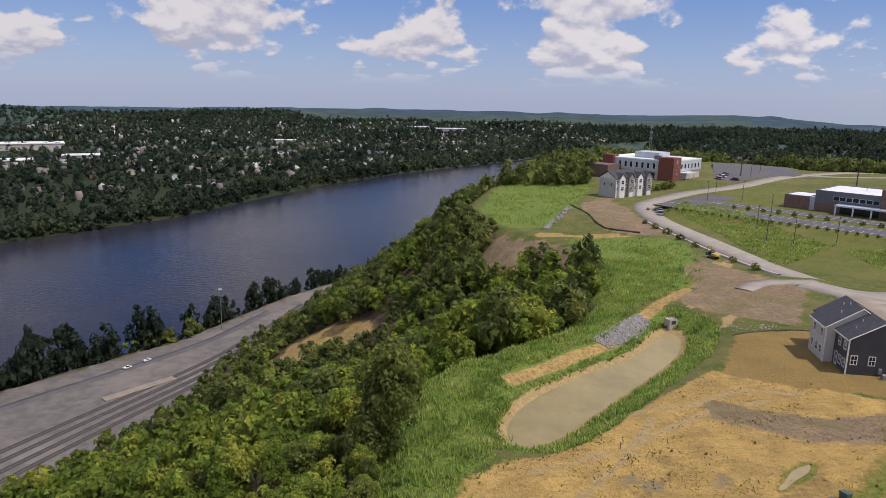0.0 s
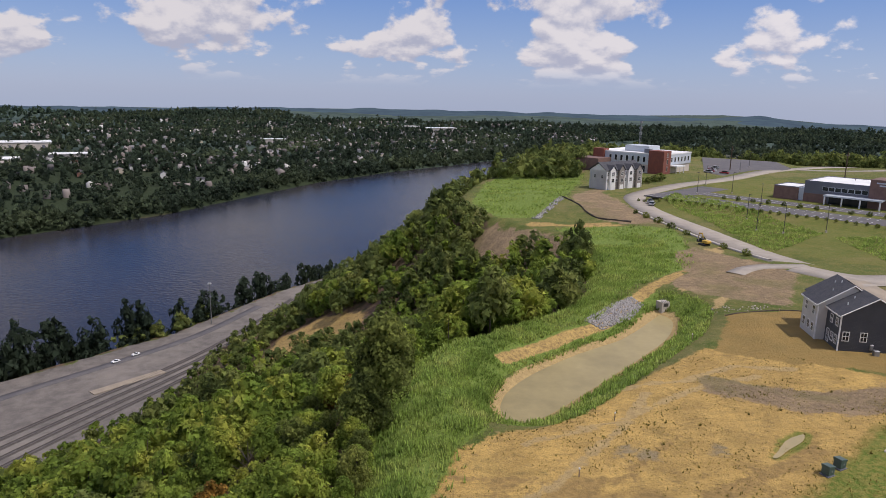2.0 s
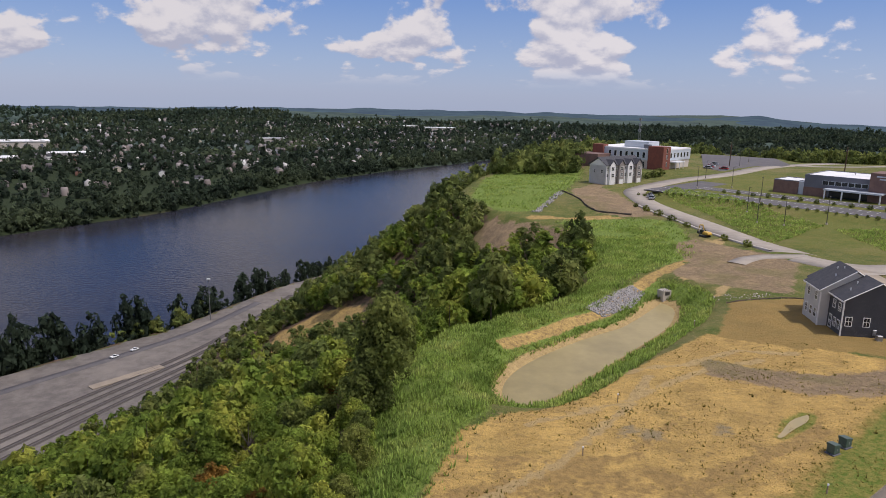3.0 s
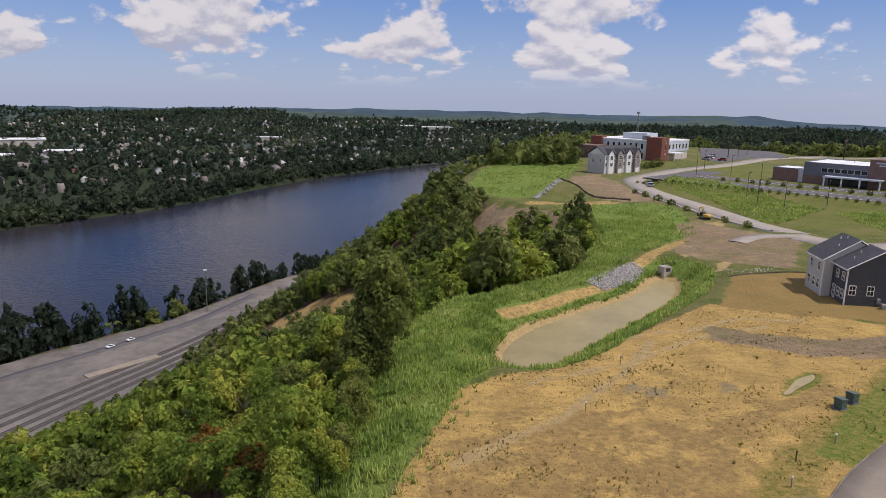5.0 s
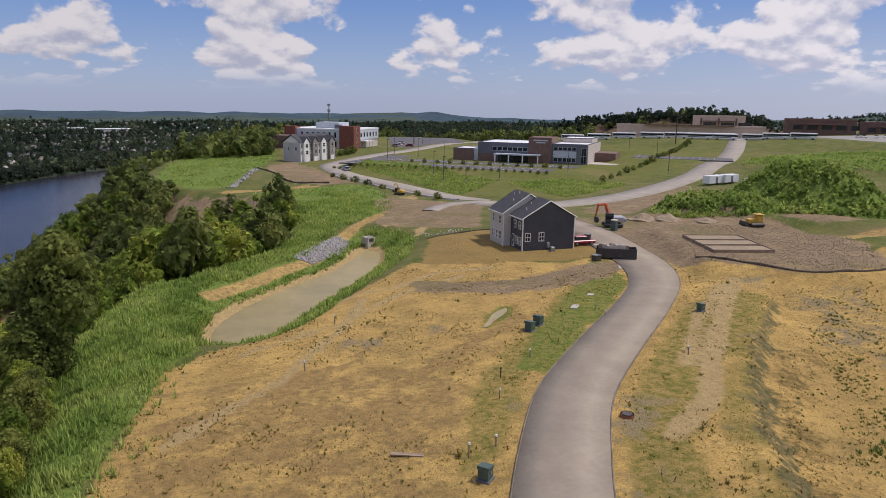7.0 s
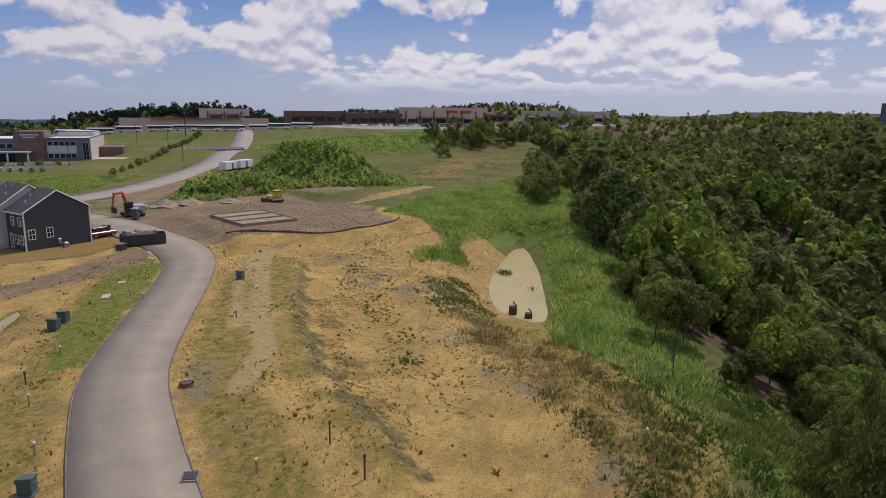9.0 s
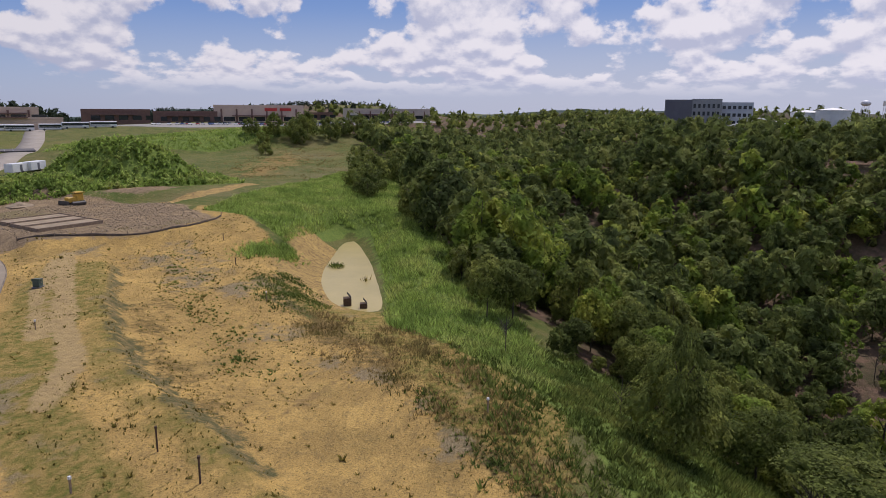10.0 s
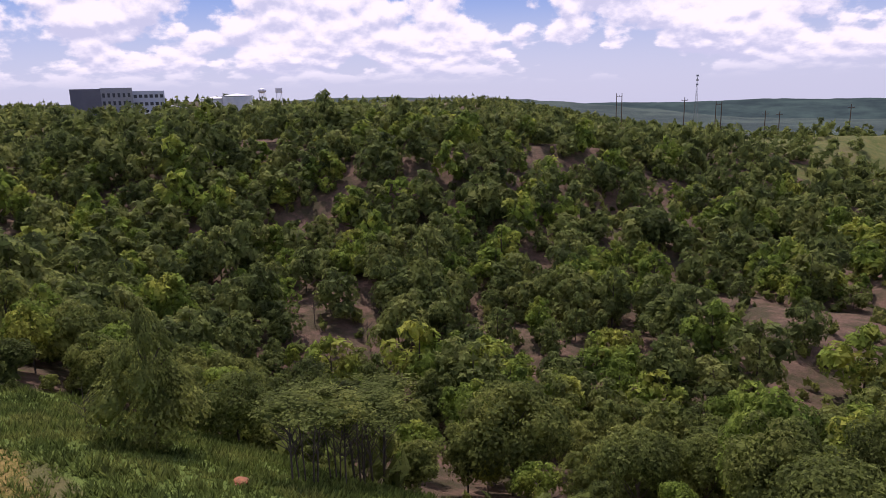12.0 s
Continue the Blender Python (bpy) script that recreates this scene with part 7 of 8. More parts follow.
# lamps, masts and poles
def street_lamp(x, y, h=8.5):
    ob = thing("street_lamp", x, y, height(x, y), r7.uniform(0, 360), "dark steel parking-lot lamp post", "street lamp", "street lamps")
    part("pole", tube(bmesh.new(), (0, 0, 0.5), (0, 0, h), 0.11, 0.07), M_BLACK, ob)
    part("footing", tube(bmesh.new(), (0, 0, -0.2), (0, 0, 0.6), 0.3), M_CONCRETE, ob)
    part("head", box(0, 0.9, -0.18, 0.18, h - 0.1, h + 0.06), M_BLACK, ob)


for q in ((100.3, 200), (106, 195), (184, 186), (106, 219), (120.5, 198), (118.5, 236), (124.6, 273.5), (125.2, 302), (109.4, 271), (150, 200), (165, 258), (200, 262), (232, 262), (215, 225), (172, 372), (190, 400)):
    street_lamp(*q)


def mast(x, y, h, label, lattice=True):
    ob = thing("radio_mast", x, y, height(x, y), 0, label, "radio mast", "radio masts")
    w = h * 0.05
    for k in range(3):
        a_ = k * 2.094
        part("leg", tube(bmesh.new(), (w * math.cos(a_), w * math.sin(a_), -2), (0.25 * math.cos(a_), 0.25 * math.sin(a_), h), 0.18, 0.1, 5), M_STEEL, ob)
    for k in range(9):
        z0 = h * k / 9
        r0 = w * (1 - k / 9) + 0.25
        part("brace", tube(bmesh.new(), (r0, 0, z0), (-r0 / 2, r0 * 0.8, z0 + h / 9), 0.09, sides=4), M_STEEL, ob)
    for z in (h - 1, h - 5, h - 9):
        part("antenna_ring", tube(bmesh.new(), (0, 0, z), (0, 0, z + 1.6), 1.1, sides=6), M_STEEL, ob)


mast(153, 494, 27, "thin lattice radio mast above the trees")
mast(404, -572, 31 - height(404, -572), "lattice radio mast on the far hill")


def power_pole(x, y, z, h, twin=False):
    ob = thing("power_pole", x, y, z, 40, "tall dark wooden power pole on open grass", "power pole", "power poles")
    for dx in ((-1.6, 1.6) if twin else (0,)):
        part("pole", tube(bmesh.new(), (dx, 0, -3), (dx, 0, h), 0.32, 0.22), M_DARK_WOOD, ob)
    part("crossarm", box(-1.8, 1.8, -0.12, 0.12, h - 2.1, h - 1.85), M_DARK_WOOD, ob)
    for k in (-1.6, 0, 1.6):
        part("insulator", tube(bmesh.new(), (k, 0, h - 1.8), (k, 0, h - 1.2), 0.12), M_STEEL, ob)


for x, y, h, tw in ((296, -340, 22, True), (266, -364, 23, False), (250, -375, 22, True), (228, -388, 18, False), (221.6, -392, 18, False), (190, -408, 19, False)):
    power_pole(x, y, height(x, y), h, tw)
for x, y in ((170, 380), (205, 330), (262, 262)):
    power_pole(x, y, height(x, y), 13)

# rail yard by the river
yard_ax = curve([(-150, 176), (-135.5, 205), (-121.5, 232), (-108.5, 256), (-96, 283), (-84, 320), (-74, 360)], 4)
for k, off in enumerate((4.5, 10.5, 16.5, 22)):
    t_ = np.gradient(yard_ax, axis=0)
    t_ /= np.hypot(t_[:, 0], t_[:, 1])[:, None]
    squeeze = np.linspace(1, 0.5, len(yard_ax))[:, None]
    ln = yard_ax + np.stack([t_[:, 1], -t_[:, 0]], -1) * off * squeeze
    z_ = np.full(len(ln), YARD_Z + 0.12)
    tr = tagged(strip("railway_track", ln, 2.4, z_, M_BALLAST, 0.0, 0.3), "dark railway track on ballast", "railway", "yard tracks")
    for g_ in (-0.72, 0.72):
        rl = strip("rail", ln + np.stack([t_[:, 1], -t_[:, 0]], -1) * g_, 0.16, z_ + 0.22, M_RAIL, 0.0, 0.2)
        rl.parent = tr
plat = thing("loading_platform", -112, 246, YARD_Z, 50, "pale concrete loading platform between tracks", "platform")
part("deck", box(-14, 14, -2.0, 2.0, -0.2, 0.35), M_LANE, plat)
lamp_ = thing("yard_light_mast", -102, 316, YARD_Z, 0, "tall thin floodlight mast beside the rail yard", "light mast")
part("pole", tube(bmesh.new(), (0, 0, 0), (0, 0, 20), 0.25, 0.12), M_STEEL, lamp_)
part("head", box(-0.8, 0.8, -0.3, 0.3, 19.8, 20.4), M_WHITE_METAL, lamp_)
bank_road = curve([(-162, 214), (-147, 236), (-125, 266), (-103, 300), (-86, 345)], 4)
tagged(strip("yard_road", bank_road, 4.5, np.full(len(bank_road), YARD_Z + 0.1), M_ASPHALT), "narrow service road along the river bank", "road", kind="structure")
for x, y, tn in ((-125.4, 265.3, 60), (-120.7, 273.6, 60)):
    v_ = car(x, y, tn, M_WHITE_METAL, "white pickup truck in the rail yard", True, 0.75)
    v_.location.z = YARD_Z + 0.15

# riprap and rocks
def rocks(name, ring, n, s0, s1, label, seed):
    r_ = np.random.default_rng(seed)
    lo, hi = np.min(ring, 0), np.max(ring, 0)
    p = r_.uniform(lo, hi, (n * 3, 2))
    p = p[inside(p[:, 0], p[:, 1], list(ring))][:n]
    z = land(p[:, 0], p[:, 1])
    V, T = [], []
    for k, ((x, y), z_) in enumerate(zip(p, z)):
        s_ = r_.uniform(s0, s1) * r_.uniform(0.7, 1.3, 3)
        V.append(ICO_V * s_ * r_.uniform(0.8, 1.2, (6, 1)) + (x, y, z_ + s_[2] * 0.3))
        T.append(ICO_F + 6 * k)
    me = quads_mesh(name, np.concatenate(V), np.zeros((0, 4), int), M_ROCK, False, np.concatenate(T))
    return tagged(new(name, me), label, "rocks", kind="stuff")


rocks("riprap", [(29.5, 116.5), (32.5, 114.5), (40, 122.5), (44.5, 130), (42.5, 132), (37, 126.5)], 1900, 0.1, 0.27, "bed of grey broken stone beside the pond", 21)
rocks("rock_check", [(37, 230), (39, 229), (54.5, 262), (52.5, 263)], 260, 0.3, 0.6, "line of pale rocks down the slope", 22)
rocks("site_stones", [(84, 76), (95, 63), (106, 60.5), (122, 74), (130, 97), (112, 97), (98, 97)], 1500, 0.05, 0.17, "scattered stones on the building site", 23).data.materials[0] = M_DIRT

rocks("rubble", [(54, 119), (58, 118), (66, 119.5), (66, 121.5), (58, 122), (54, 121.5)], 50, 0.08, 0.22, "pale concrete rubble heaped behind the lawn", 24).data.materials[0] = M_CONCRETE

spur = curve([(90, 152), (82, 151.5), (76, 151), (70, 146)], 2)
tagged(strip("spur_track", spur, 4.0, land(spur[:, 0], spur[:, 1]) + 0.12, M_ROAD), "short gravel spur off the avenue", "road", kind="structure")

# kerbs along the avenue and the walkway by the house
kerb_line = curve([(85.5, 160), (80.5, 185), (76.8, 212), (75.2, 235)], 3)
kz = np.interp(kerb_line[:, 1], ROADS["avenue"][0][:40, 1], ROADS["avenue"][2][:40])
tagged(strip("kerb_avenue", kerb_line - np.array([[0.7, 0]]), 0.9, kz + 0.25, M_CONCRETE, 0, 0.5), "pale concrete kerb along the avenue", "kerb", kind="structure")
walk_line = curve([(76.5, 101), (79.5, 96), (82, 90.5), (80.8, 87)], 1.5)
tagged(strip("path_walk", walk_line, 1.6, land(walk_line[:, 0], walk_line[:, 1]) + 0.14, M_CONCRETE), "pale new concrete walkway by the house", "path", kind="structure")
apron_ = thing("driveway_apron", 75.6, 81.5, height(75.6, 81.5) - 0.05, -38, "square concrete driveway apron by the lane", "driveway")
part("slab", box(-2.5, 4.0, -3.5, 1.5, -0.3, 0.1), M_CONCRETE, apron_)

# the town across the river
r8 = np.random.default_rng(8)
M_WALLS = [mat("house_wall_%s" % n_, c_, 0.7, tuple(v * 0.85 for v in c_), 0.05) for n_, c_ in (("white", (0.7, 0.69, 0.66)), ("cream", (0.55, 0.48, 0.38)), ("brick", (0.28, 0.14, 0.1)), ("grey", (0.4, 0.41, 0.42)))]
M_ROOFS = [M_SHINGLE, mat("grey_roof", (0.2, 0.19, 0.19), 0.8, (0.15, 0.14, 0.14), 0.1)]
kinds_ = []
for k in range(6):
    w, d, h, p_ = r8.uniform(8, 13), r8.uniform(7, 10), r8.uniform(5, 8), r8.uniform(2.2, 3.6)
    a_ = part("wall", prism([(-w / 2, -2), (w / 2, -2), (w / 2, h), (0, h + p_), (-w / 2, h)], -d / 2, d / 2), M_WALLS[k % 4], None).data
    b_ = part("roof", prism([(-w / 2 - 0.5, h - 0.2), (0, h + p_), (w / 2 + 0.5, h - 0.2), (w / 2 + 0.5, h + 0.2), (0, h + p_ + 0.4), (-w / 2 - 0.5, h + 0.2)], -d / 2 - 0.4, d / 2 + 0.4), M_ROOFS[k % 2], None).data
    kinds_.append((a_, b_))
for o in [o for o in scene.objects if o.name.split(".")[0] in ("wall", "roof") and o.parent is None]:
    bpy.data.objects.remove(o)
hx, hy = r8.uniform(-900, 250, 5000), r8.uniform(480, 2300, 5000)
dh, sh_ = along(hx, hy, FAR_SHORE)
az_ = np.degrees(np.arctan2(hx, hy))
fit_ = (sh_ > 0) & (dh > 70) & (dh < 1000) & (az_ > -36) & (az_ < 10) & (waves(hx, hy, 500, 61) > -0.35)
hx, hy = hx[fit_][:285], hy[fit_][:285]
hz = land(hx, hy)
for x, y, z in zip(hx, hy, hz):
    a_, b_ = kinds_[r8.integers(6)]
    ob = new("house")
    s_ = r8.uniform(0.6, 0.95)
    ob.matrix_world = Matrix.Translation((x, y, z)) @ Matrix.Rotation(radians(30 + 90 * r8.integers(2) + r8.uniform(-8, 8)), 4, "Z") @ Matrix.Diagonal((s_, s_, s_, 1))
    for n_, d_ in (("wall", a_), ("roof", b_)):
        o = new(n_, d_)
        o.parent = ob
    tagged(ob, "small pale gabled house among trees across the river", "house", "houses across the river")
V, Q, T, n0 = [], [], [], 0
px_, py_ = r8.uniform(-1000, 500, 5200), r8.uniform(480, 2500, 5200)
dh, sh_ = along(px_, py_, FAR_SHORE)
ok = (sh_ > 0) & (dh > 60) & (dh < 1250) & (waves(px_, py_, 420, 63) > -0.2)
px_, py_ = px_[ok][:900], py_[ok][:900]
for x, y, z in zip(px_, py_, land(px_, py_)):
    w, d, h, a_ = r8.uniform(3.0, 5), r8.uniform(2.8, 4.2), r8.uniform(3.5, 6), radians(30 + 90 * r8.integers(2) + r8.uniform(-10, 10))
    q = np.array([(-w, -d, -2), (w, -d, -2), (w, d, -2), (-w, d, -2), (-w, -d, h), (w, -d, h), (w, d, h), (-w, d, h), (0, -d, h + 3), (0, d, h + 3)], float)
    V.append(q @ np.array([[math.cos(a_), math.sin(a_), 0], [-math.sin(a_), math.cos(a_), 0], [0, 0, 1]]) + (x, y, z))
    Q.append(np.array([(0, 1, 5, 4), (1, 2, 6, 5), (2, 3, 7, 6), (3, 0, 4, 7), (5, 6, 9, 8), (7, 4, 8, 9)]) + n0)
    T.append(np.array([(4, 5, 8), (6, 7, 9)]) + n0)
    n0 += 10
M_FAR_TOWN = mat("far_town_walls", (0.36, 0.33, 0.3), 0.8)
ft = M_FAR_TOWN.node_tree
ramp_ = ft.nodes.new("ShaderNodeValToRGB")
for at_, tone_ in ((0.0, (0.07, 0.068, 0.07, 1)), (0.4, (0.17, 0.14, 0.125, 1)), (0.8, (0.3, 0.27, 0.25, 1)), (0.999, (0.6, 0.59, 0.57, 1))):
    e_ = ramp_.color_ramp.elements.new(at_)
    e_.color = tone_
ft.links.new(ft.nodes.new("ShaderNodeNewGeometry").outputs["Random Per Island"], ramp_.inputs[0])
ft.links.new(ramp_.outputs[0], ft.nodes["Principled BSDF"].inputs["Base Color"])
tagged(new("far_town", quads_mesh("far_town", np.concatenate(V), np.concatenate(Q), M_FAR_TOWN, False, np.concatenate(T))), "dense small gabled houses of the far town", "houses", kind="stuff")
for x, y, w, d, h, tn in ((-640, 1010, 90, 40, 9, 28), (-560, 1100, 60, 30, 8, 28), (-330, 1500, 50, 18, 12, 20), (-700, 1180, 120, 50, 10, 30), (40, 2100, 90, 40, 14, 10), (-60, 2250, 70, 30, 12, 12)):
    wh = thing("warehouse", x, y, height(x, y), tn, "long white-roofed warehouse in the far town", "warehouse", "far warehouses")
    part("wall", box(-w / 2, w / 2, -d / 2, d / 2, -3, h), M_BEIGE, wh)
    part("roof", box(-w / 2 - 1, w / 2 + 1, -d / 2 - 1, d / 2 + 1, h, h + 1), M_ROOF_WHITE, wh)
    for k in range(5):
        u = -w / 2 + (k + 0.5) * w / 5
        part("dock_door", box(u - 2, u + 2, -d / 2 - 0.2, -d / 2, 0, h * 0.6), M_PANEL_GREY, wh)
for x, y, w, d, h, tn in ((150, 640, 80, 45, 8, 25), (215, 690, 60, 40, 9, 20), (330, 700, 90, 30, 7, 10)):
    wh = thing("warehouse", x, y, height(x, y), tn, "flat-roofed brick building behind the trees", "warehouse", "plateau warehouses")
    part("wall", box(-w / 2, w / 2, -d / 2, d / 2, -3, h), M_BRICK, wh)
    part("roof", box(-w / 2 - 0.5, w / 2 + 0.5, -d / 2 - 0.5, d / 2 + 0.5, h, h + 0.7), M_ROOF_WHITE, wh)

# ---- weeds, grass and young planting ----
def clumps(name, label, px, py, tall, blades, material, seed, lean=0.45, width=0.28):
    """Upright tufts of blades, joined into one cover."""
    r_ = np.random.default_rng(seed)
    n = len(px)
    z = land(px, py)
    h = np.repeat(tall * r_.uniform(0.55, 1.35, n) * (1 + 0.55 * np.clip(waves(px, py, 7, 91, 3), -0.8, 0.9)), blades)
    bx_, by_, bz_ = np.repeat(px, blades), np.repeat(py, blades), np.repeat(z, blades)
    a_ = r_.uniform(0, 6.28, n * blades)
    off = r_.uniform(0, 0.35, n * blades) * h
    cx, cy = bx_ + np.cos(a_) * off, by_ + np.sin(a_) * off
    w = h * width
    ux, uy = -np.sin(a_) * w, np.cos(a_) * w
    tx, ty = np.cos(a_) * h * lean * r_.uniform(0.2, 1, len(h)), np.sin(a_) * h * lean
    v = np.stack([np.stack([cx - ux, cy - uy, bz_ - 0.05], -1), np.stack([cx + ux, cy + uy, bz_ - 0.05], -1), np.stack([cx + tx, cy + ty, bz_ + h], -1)], 1).reshape(-1, 3)
    me = quads_mesh(name, v, np.zeros((0, 4), int), material, False, np.arange(len(v)).reshape(-1, 3))
    return tagged(new(name, me), label, "plants", kind="stuff")


M_WEED = leaf_mat("tall_weeds", (0.215, 0.305, 0.068), (0.315, 0.41, 0.095), (0.43, 0.47, 0.14), 0.15, 0.55)
M_TUFT = leaf_mat("dry_tufts", (0.15, 0.135, 0.035), (0.22, 0.18, 0.045), (0.32, 0.24, 0.08), 0.25, 0.5)
# darker weeds; over the clearing this tone also holds its shade
M_RANK = leaf_mat("rank_weeds", (0.09, 0.125, 0.03), (0.145, 0.185, 0.042), (0.23, 0.25, 0.065), 0.2, 0.45)
M_DRY = leaf_mat("dry_grass", (0.19, 0.165, 0.055), (0.28, 0.21, 0.085), (0.36, 0.26, 0.115), 0.2, 0.55)
r9 = np.random.default_rng(9)


def fill(rings, n, seed):
    r_ = np.random.default_rng(seed)
    out = []
    area = [max(1.0, abs(sum(a_[0] * b_[1] - b_[0] * a_[1] for a_, b_ in zip(q, q[1:] + q[:1]))) / 2) for q in rings]
    for q, ar in zip(rings, area):
        lo, hi = np.min(q, 0), np.max(q, 0)
        want = int(n * ar / sum(area))
        p = r_.uniform(lo, hi, (want * 5 + 10, 2))
        out.append(p[inside(p[:, 0], p[:, 1], list(q))][:want])
    return np.concatenate(out)


p = np.concatenate([fill(LUSH[:1], 20000, 31), fill(LUSH[4:6], 9000, 30)])
p = p + r9.normal(size=p.shape) * 1.1
p = p[(p[:, 1] < 150) | (waves(p[:, 0], p[:, 1], 24, 89) + r9.uniform(-0.5, 0.5, len(p)) > -0.15)]
p = p[np.minimum.reduce([ring_distance(p[:, 0], p[:, 1], q) for q in TAN]) > 0.5]
clumps("tall_weeds", "waist-high bright green weeds along the brink", p[:, 0], p[:, 1], 0.52, 5, M_WEED, 32, 0.75, 0.14)
p = fill(LUSH[1:2], 24000, 33)
p = p[ring_distance(p[:, 0], p[:, 1], POND_B) > 0.8]
clumps("reed_grass", "tall bright green grass round the lower pond", p[:, 0], p[:, 1], 0.55, 5, M_WEED, 34, 0.75, 0.12)
p = fill(LUSH[2:4], 7000, 35)
clumps("mound_weeds", "rank green weeds covering the spoil heap", p[:, 0], p[:, 1], 0.65, 9, M_WEED, 36, 0.8, 0.15)
p = r9.uniform((0, 70), (62, 145), (30000, 2))
dpa = ring_distance(p[:, 0], p[:, 1], POND_A)
p = p[(dpa > 0.2) & (dpa < 6.0)]
p = p[ring_distance(p[:, 0], p[:, 1], TAN[0]) > 0.3][:4500]
clumps("pond_bank_grass", "rough green grass on the pond banks", p[:, 0], p[:, 1], 0.45, 4, M_WEED, 37, 0.7, 0.18)
p = fill([CLAY], 30000, 38)
keep = (waves(p[:, 0], p[:, 1], 30, 71) + r9.uniform(-0.7, 0.7, len(p)) > 0.0) & (ring_distance(p[:, 0], p[:, 1], POND_B) > 2)
for n_, (rp, rw, _) in ROADS.items():
    keep &= along(p[:, 0], p[:, 1], [tuple(q) for q in rp[::2]])[0] > rw / 2 + 0.4
p = p[keep]
clumps("clay_weeds", "small dry weeds dotted over bare clay", p[:, 0], p[:, 1], 0.12, 3, M_TUFT, 39, 1.0, 0.45)
p = fill([CLAY], 260, 40)
for n_, (rp, rw, _) in ROADS.items():
    p = p[along(p[:, 0], p[:, 1], [tuple(q) for q in rp[::2]])[0] > rw / 2 + 0.8]
clumps("clay_bushes", "low dark weeds on bare clay", p[:, 0], p[:, 1], 0.2, 14, M_TUFT, 41, 0.9, 0.25)
p = curve([(91, 56), (72.3, 43.8), (63.8, 36.8), (59, 31.2), (51.7, 26.4), (49.6, 23.4)], 0.11)
p = p + r9.normal(size=p.shape) * (2.0, 1.7)
clumps("clay_weed_patch", "scattered green weeds in a drift over the clay", p[:, 0], p[:, 1], 0.17, 9, M_RANK, 57, 1.0, 0.3)
p = fill([STRAW], 6500, 42)
p = p + r9.normal(size=p.shape) * 0.9
p = p[(waves(p[:, 0], p[:, 1], 14, 73) + r9.uniform(-0.6, 0.6, len(p)) > -0.25) & (ring_distance(p[:, 0], p[:, 1], POND_B) > 1.0)]
clumps("dry_grass", "dry straw-brown grass below the clay field", p[:, 0], p[:, 1], 0.24, 4, M_DRY, 43, 0.9, 0.14)
p = fill([DARK_GRASS], 1500, 58)
p = p + r9.normal(size=p.shape) * 0.9
clumps("dark_grass", "dark green grass patch beside the lower pond", p[:, 0], p[:, 1], 0.22, 5, M_RANK, 59, 0.9, 0.2)
p = curve([(47, 10.4), (41, 6.8), (37.8, 4), (35, 2), (31, 0)], 0.07)
p = p + r9.normal(size=p.shape) * 0.75
clumps("brink_weeds", "dark rank weeds along the edge of the clay", p[:, 0], p[:, 1], 0.2, 7, M_RANK, 60, 1.0, 0.25)
p = fill(LUSH[7:8], 700, 61)
p = p + r9.normal(size=p.shape) * 1.3
clumps("pond_head_weeds", "bright green weeds above the head of the lower pond", p[:, 0], p[:, 1], 0.5, 6, M_WEED, 62, 0.8, 0.14)
p = fill([[(90, 170), (118, 195), (112, 245), (100, 270), (90, 255), (92, 215)], [(112, 150), (150, 168), (140, 190), (118, 190)]], 9000, 44)
clumps("bank_weeds", "patchy green weeds on the bank above the avenue", p[:, 0], p[:, 1], 0.5, 4, M_WEED, 45, 0.7, 0.2)

p = fill([WEEDY, CLEARING], 14000, 50)
p = p + r9.normal(size=p.shape) * 1.8
clumps("clearing_weeds", "rough green weeds in the clearing below the brink", p[:, 0], p[:, 1], 0.36, 5, M_RANK, 51, 0.8, 0.2)

mound_ring = [(112, 108), (114, 120), (132, 126), (152, 128), (172, 110), (170, 90), (158, 82), (150, 84), (143, 91), (134, 98), (122, 101)]
p = fill([mound_ring], 1500, 52)
woods("mound_brush", "rank leafy brush covering the spoil heap", p[:, 0], p[:, 1], TINY_KINDS, 1.15, 53, M_WEED)

# young trees and shrubs in rows
shrub_meshes = bush_meshes


def sapling(x, y, h, label, group):
    ob = new("sapling")
    ob.matrix_world = Matrix.Translation((x, y, height(x, y))) @ Matrix.Rotation(r7.uniform(0, 6.28), 4, "Z") @ Matrix.Diagonal((h, h, h, 1))
    for m_, n_ in zip(shrub_meshes[r7.randrange(3)], ("crown", "trunk")):
        o = new(n_, m_)
        o.parent = ob
    return tagged(ob, label, "young tree", group)


for k in range(8):
    q = kerb_line[min(len(kerb_line) - 1, 2 + k * 3)]
    sapling(q[0] - 2.4, q[1], r7.uniform(1.5, 2.2), "young staked street tree beside the avenue", "avenue saplings")
for k in range(30):
    x, y = school_at(-34 + k * 2.9, -42.5 + r7.uniform(-0.5, 0.5))
    sapling(x, y, r7.uniform(0.9, 1.4), "small shrub in a row below the parking lot", "parking shrubs")
for k in range(12):
    x, y = school_at(-10 + k * 5.5, -21.5)
    sapling(x, y, r7.uniform(1.3, 2.2), "young tree on the strip between parking rows", "parking saplings")
for k in range(16):
    x, y = 150 + k * 8, 171 + k * 5.4
    sapling(x - 3, y + 6, r7.uniform(1.8, 3.0), "young conifer planted beside the east road", "east road saplings")
for x, y in ((96, 312), (100, 315), (104, 318), (108, 321), (112, 324)):
    sapling(x, y, r7.uniform(3.0, 4.2), "dark young conifer near the town houses", "town house conifers")
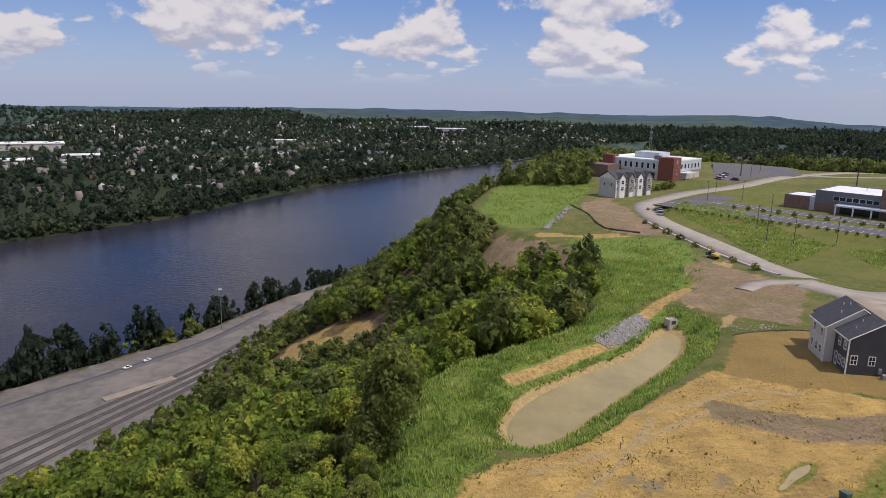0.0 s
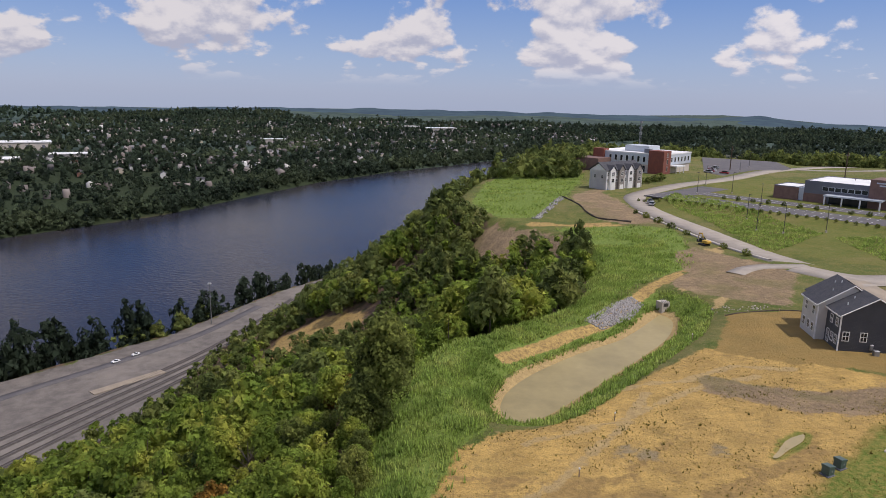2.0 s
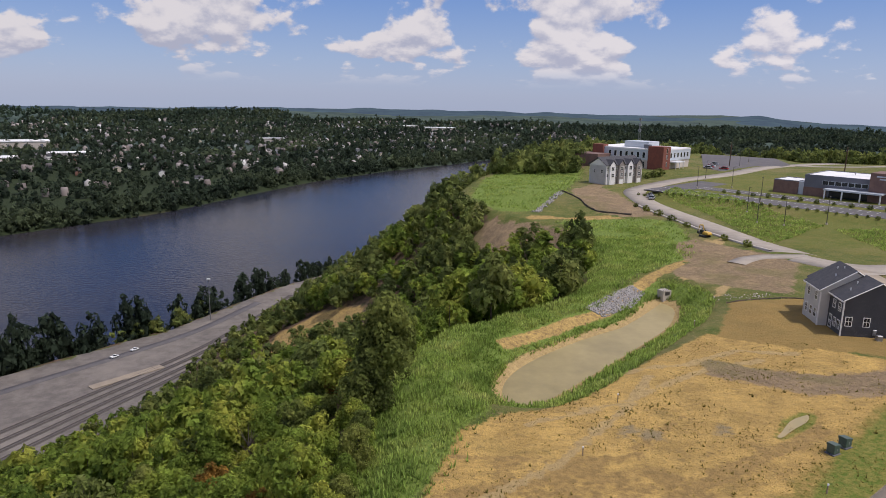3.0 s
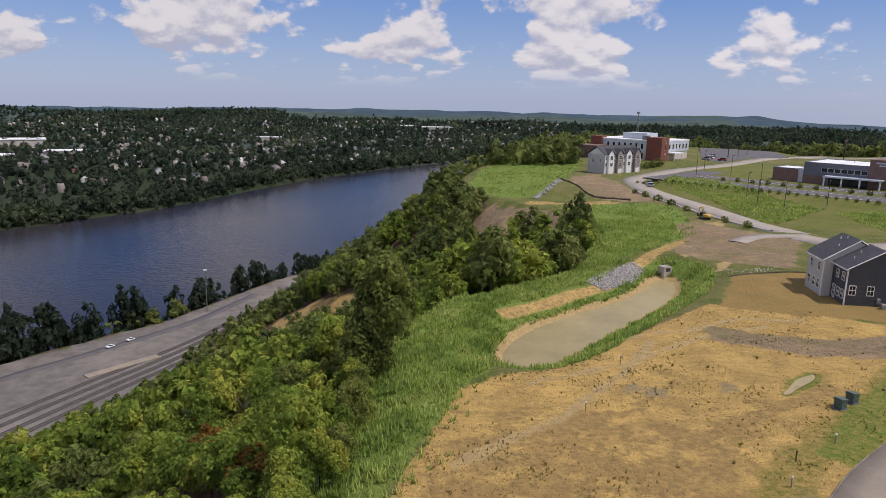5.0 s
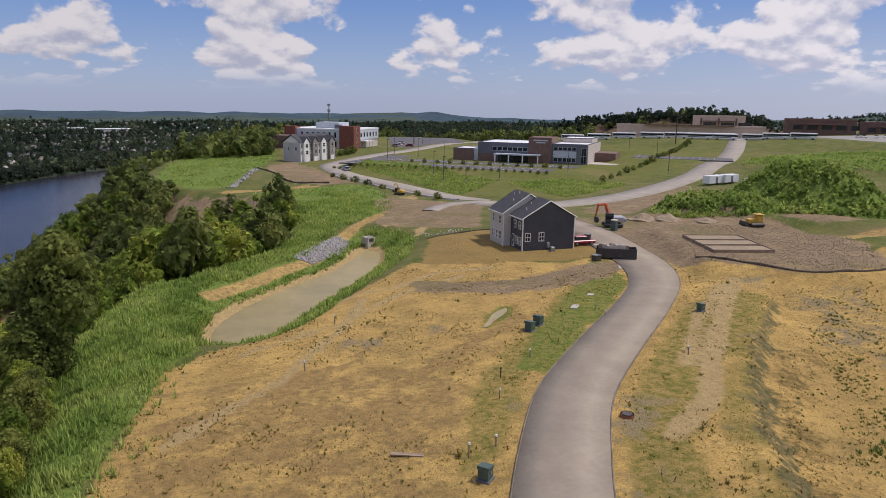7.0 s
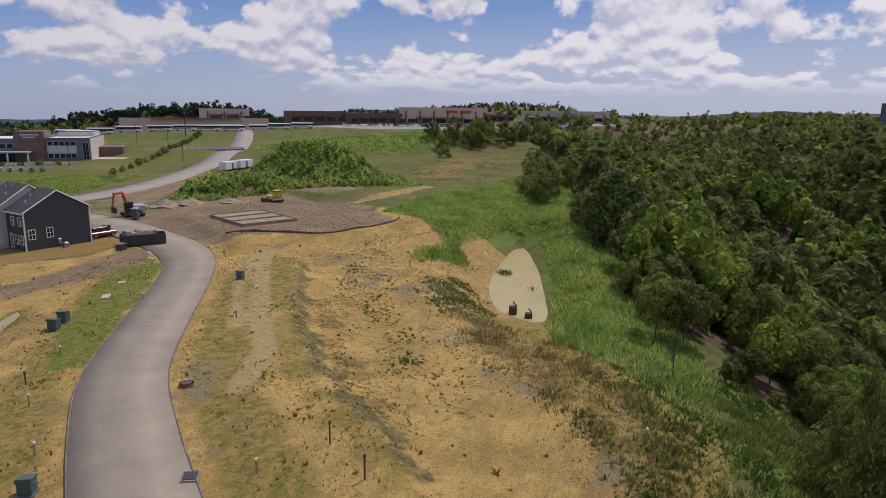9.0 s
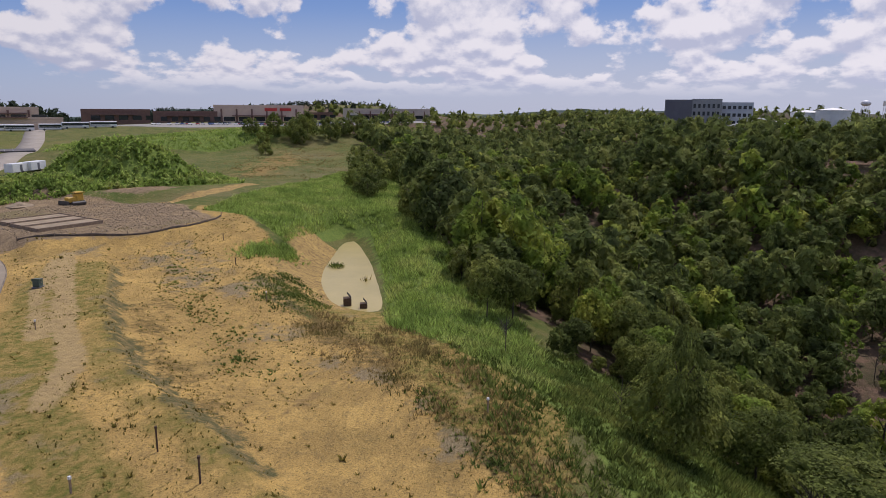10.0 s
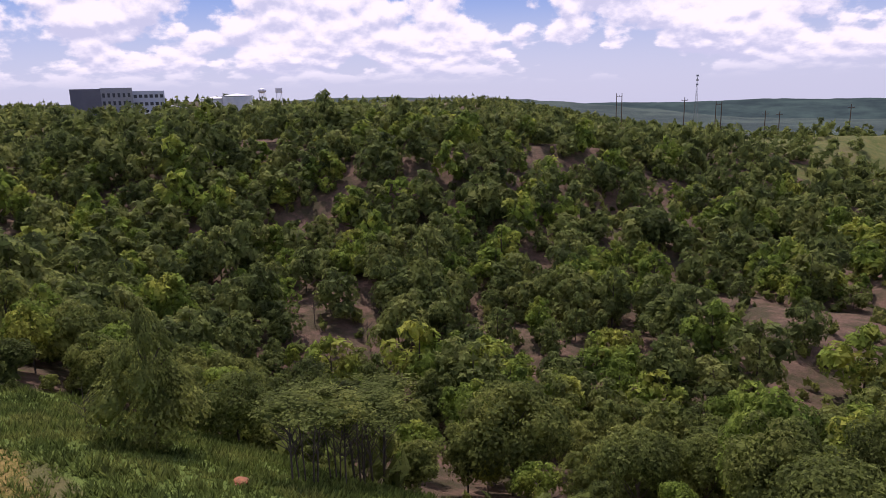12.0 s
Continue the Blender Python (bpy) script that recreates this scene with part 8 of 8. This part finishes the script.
for x, y, h in ((150, 45, 6), (158, 47, 7), (165, 52, 6.5), (172, 50, 8), (132, 30, 7.5), (240, 110, 5), (255, 118, 6), (268, 108, 7), (285, 112, 6), (300, 120, 8), (320, 128, 7), (310, 112, 6)):
    sapling(x, y, h, "rounded green bush on the grassy bank", "bank bushes")

# reeds and a bush in the lower pond
p = np.stack([103.6 + r9.normal(size=60) * 0.7, 36 + r9.normal(size=60) * 0.6], -1)
reeds = clumps("pond_reeds", "rounded dark green bush of reeds standing in the lower pond", p[:, 0], p[:, 1], 0.85, 18, M_RANK, 48, 0.9, 0.16)
p = np.stack([95.5 + r9.normal(size=14) * 0.4, 29.6 + r9.normal(size=14) * 0.4], -1)
clumps("pond_sedge", "small brown sedge clump in the lower pond", p[:, 0], p[:, 1], 0.9, 3, M_TUFT, 49, 0.4, 0.08)

# ---- the shopping centre's car park ----
M_PALE_LOT = mat("worn_asphalt", (0.30, 0.28, 0.255), 0.9, (0.24, 0.225, 0.205), 0.12)
mall_lot = lot("mall_parking", [(452, 234), (424, 258), (350, 256), (332, 194), (402, 146), (538, 102), (602, 122), (562, 156), (466, 198)], 9.68, "wide pale parking lot before the shopping centre")
mall_lot.data.materials[0] = M_PALE_LOT
M_FAR_CAR = [mat("car_paint_" + n_, c_, 0.3, spec=0.6) for n_, c_ in (("silver", (0.5, 0.5, 0.5)), ("white", (0.78, 0.78, 0.76)), ("black", (0.03, 0.03, 0.035)), ("red", (0.35, 0.03, 0.03)), ("blue", (0.05, 0.1, 0.28)))]


def far_car_meshes(paint):
    body = prism([(-2.2, 0.35), (-2.2, 0.8), (-1.3, 0.95), (1.9, 0.95), (2.25, 0.7), (2.25, 0.35)], -0.88, 0.88)
    cabin = prism([(-1.2, 0.95), (-0.6, 1.45), (1.0, 1.45), (1.6, 0.95)], -0.78, 0.78)
    wheel = bmesh.new()
    out = []
    for n_, bm_, m_ in (("body", body, paint), ("cabin", cabin, M_GLASS)):
        me = bpy.data.meshes.new(n_)
        bm_.to_mesh(me)
        me.materials.append(m_)
        out.append(me)
    tube(wheel, (0, -0.1, 0), (0, 0.1, 0), 0.33, sides=8)
    me = bpy.data.meshes.new("wheel")
    wheel.to_mesh(me)
    me.materials.append(M_TYRE)
    return out + [me]


far_cars = [far_car_meshes(c_) for c_ in M_FAR_CAR]
rp = np.random.default_rng(77)
placed = 0
for row in range(9):
    for k in range(34):
        x, y = 372 + row * 15 + k * 1.1, 246 - row * 13 - k * 2.7
        if placed >= 110 or rp.random() > 0.5 or not inside(np.array([x]), np.array([y]), [(445, 228), (424, 250), (358, 248), (342, 198), (405, 154), (535, 110), (585, 126), (545, 150), (462, 190)])[0]:
            continue
        car = new("parked_car")
        car.matrix_world = pose(x, y, 9.68, 0, 0, 22 + 180 * int(rp.integers(2)))
        for me in far_cars[int(rp.integers(len(far_cars)))]:
            kind_ = me.name.split(".")[0]
            for spot in [(x_, y_, 0.33) for x_ in (-1.35, 1.4) for y_ in (-0.86, 0.86)] if kind_ == "wheel" else [(0, 0, 0)]:
                o = new(kind_, me)
                o.parent = car
                o.location = spot
        tagged(car, "small parked car on the shopping centre lot", "car", "cars on the mall lot")
        placed += 1

p = fill([[(168, 96), (225, 110), (262, 112), (290, 96), (228, 66), (176, 72)]], 5000, 62)
p = p + r9.normal(size=p.shape) * 5
p = p[waves(p[:, 0], p[:, 1], 22, 79) + r9.uniform(-0.5, 0.5, len(p)) > 0.05]
clumps("field_grass", "thin dry grass on the old spoil field", p[:, 0], p[:, 1], 0.28, 4, M_DRY, 63, 0.9, 0.2)
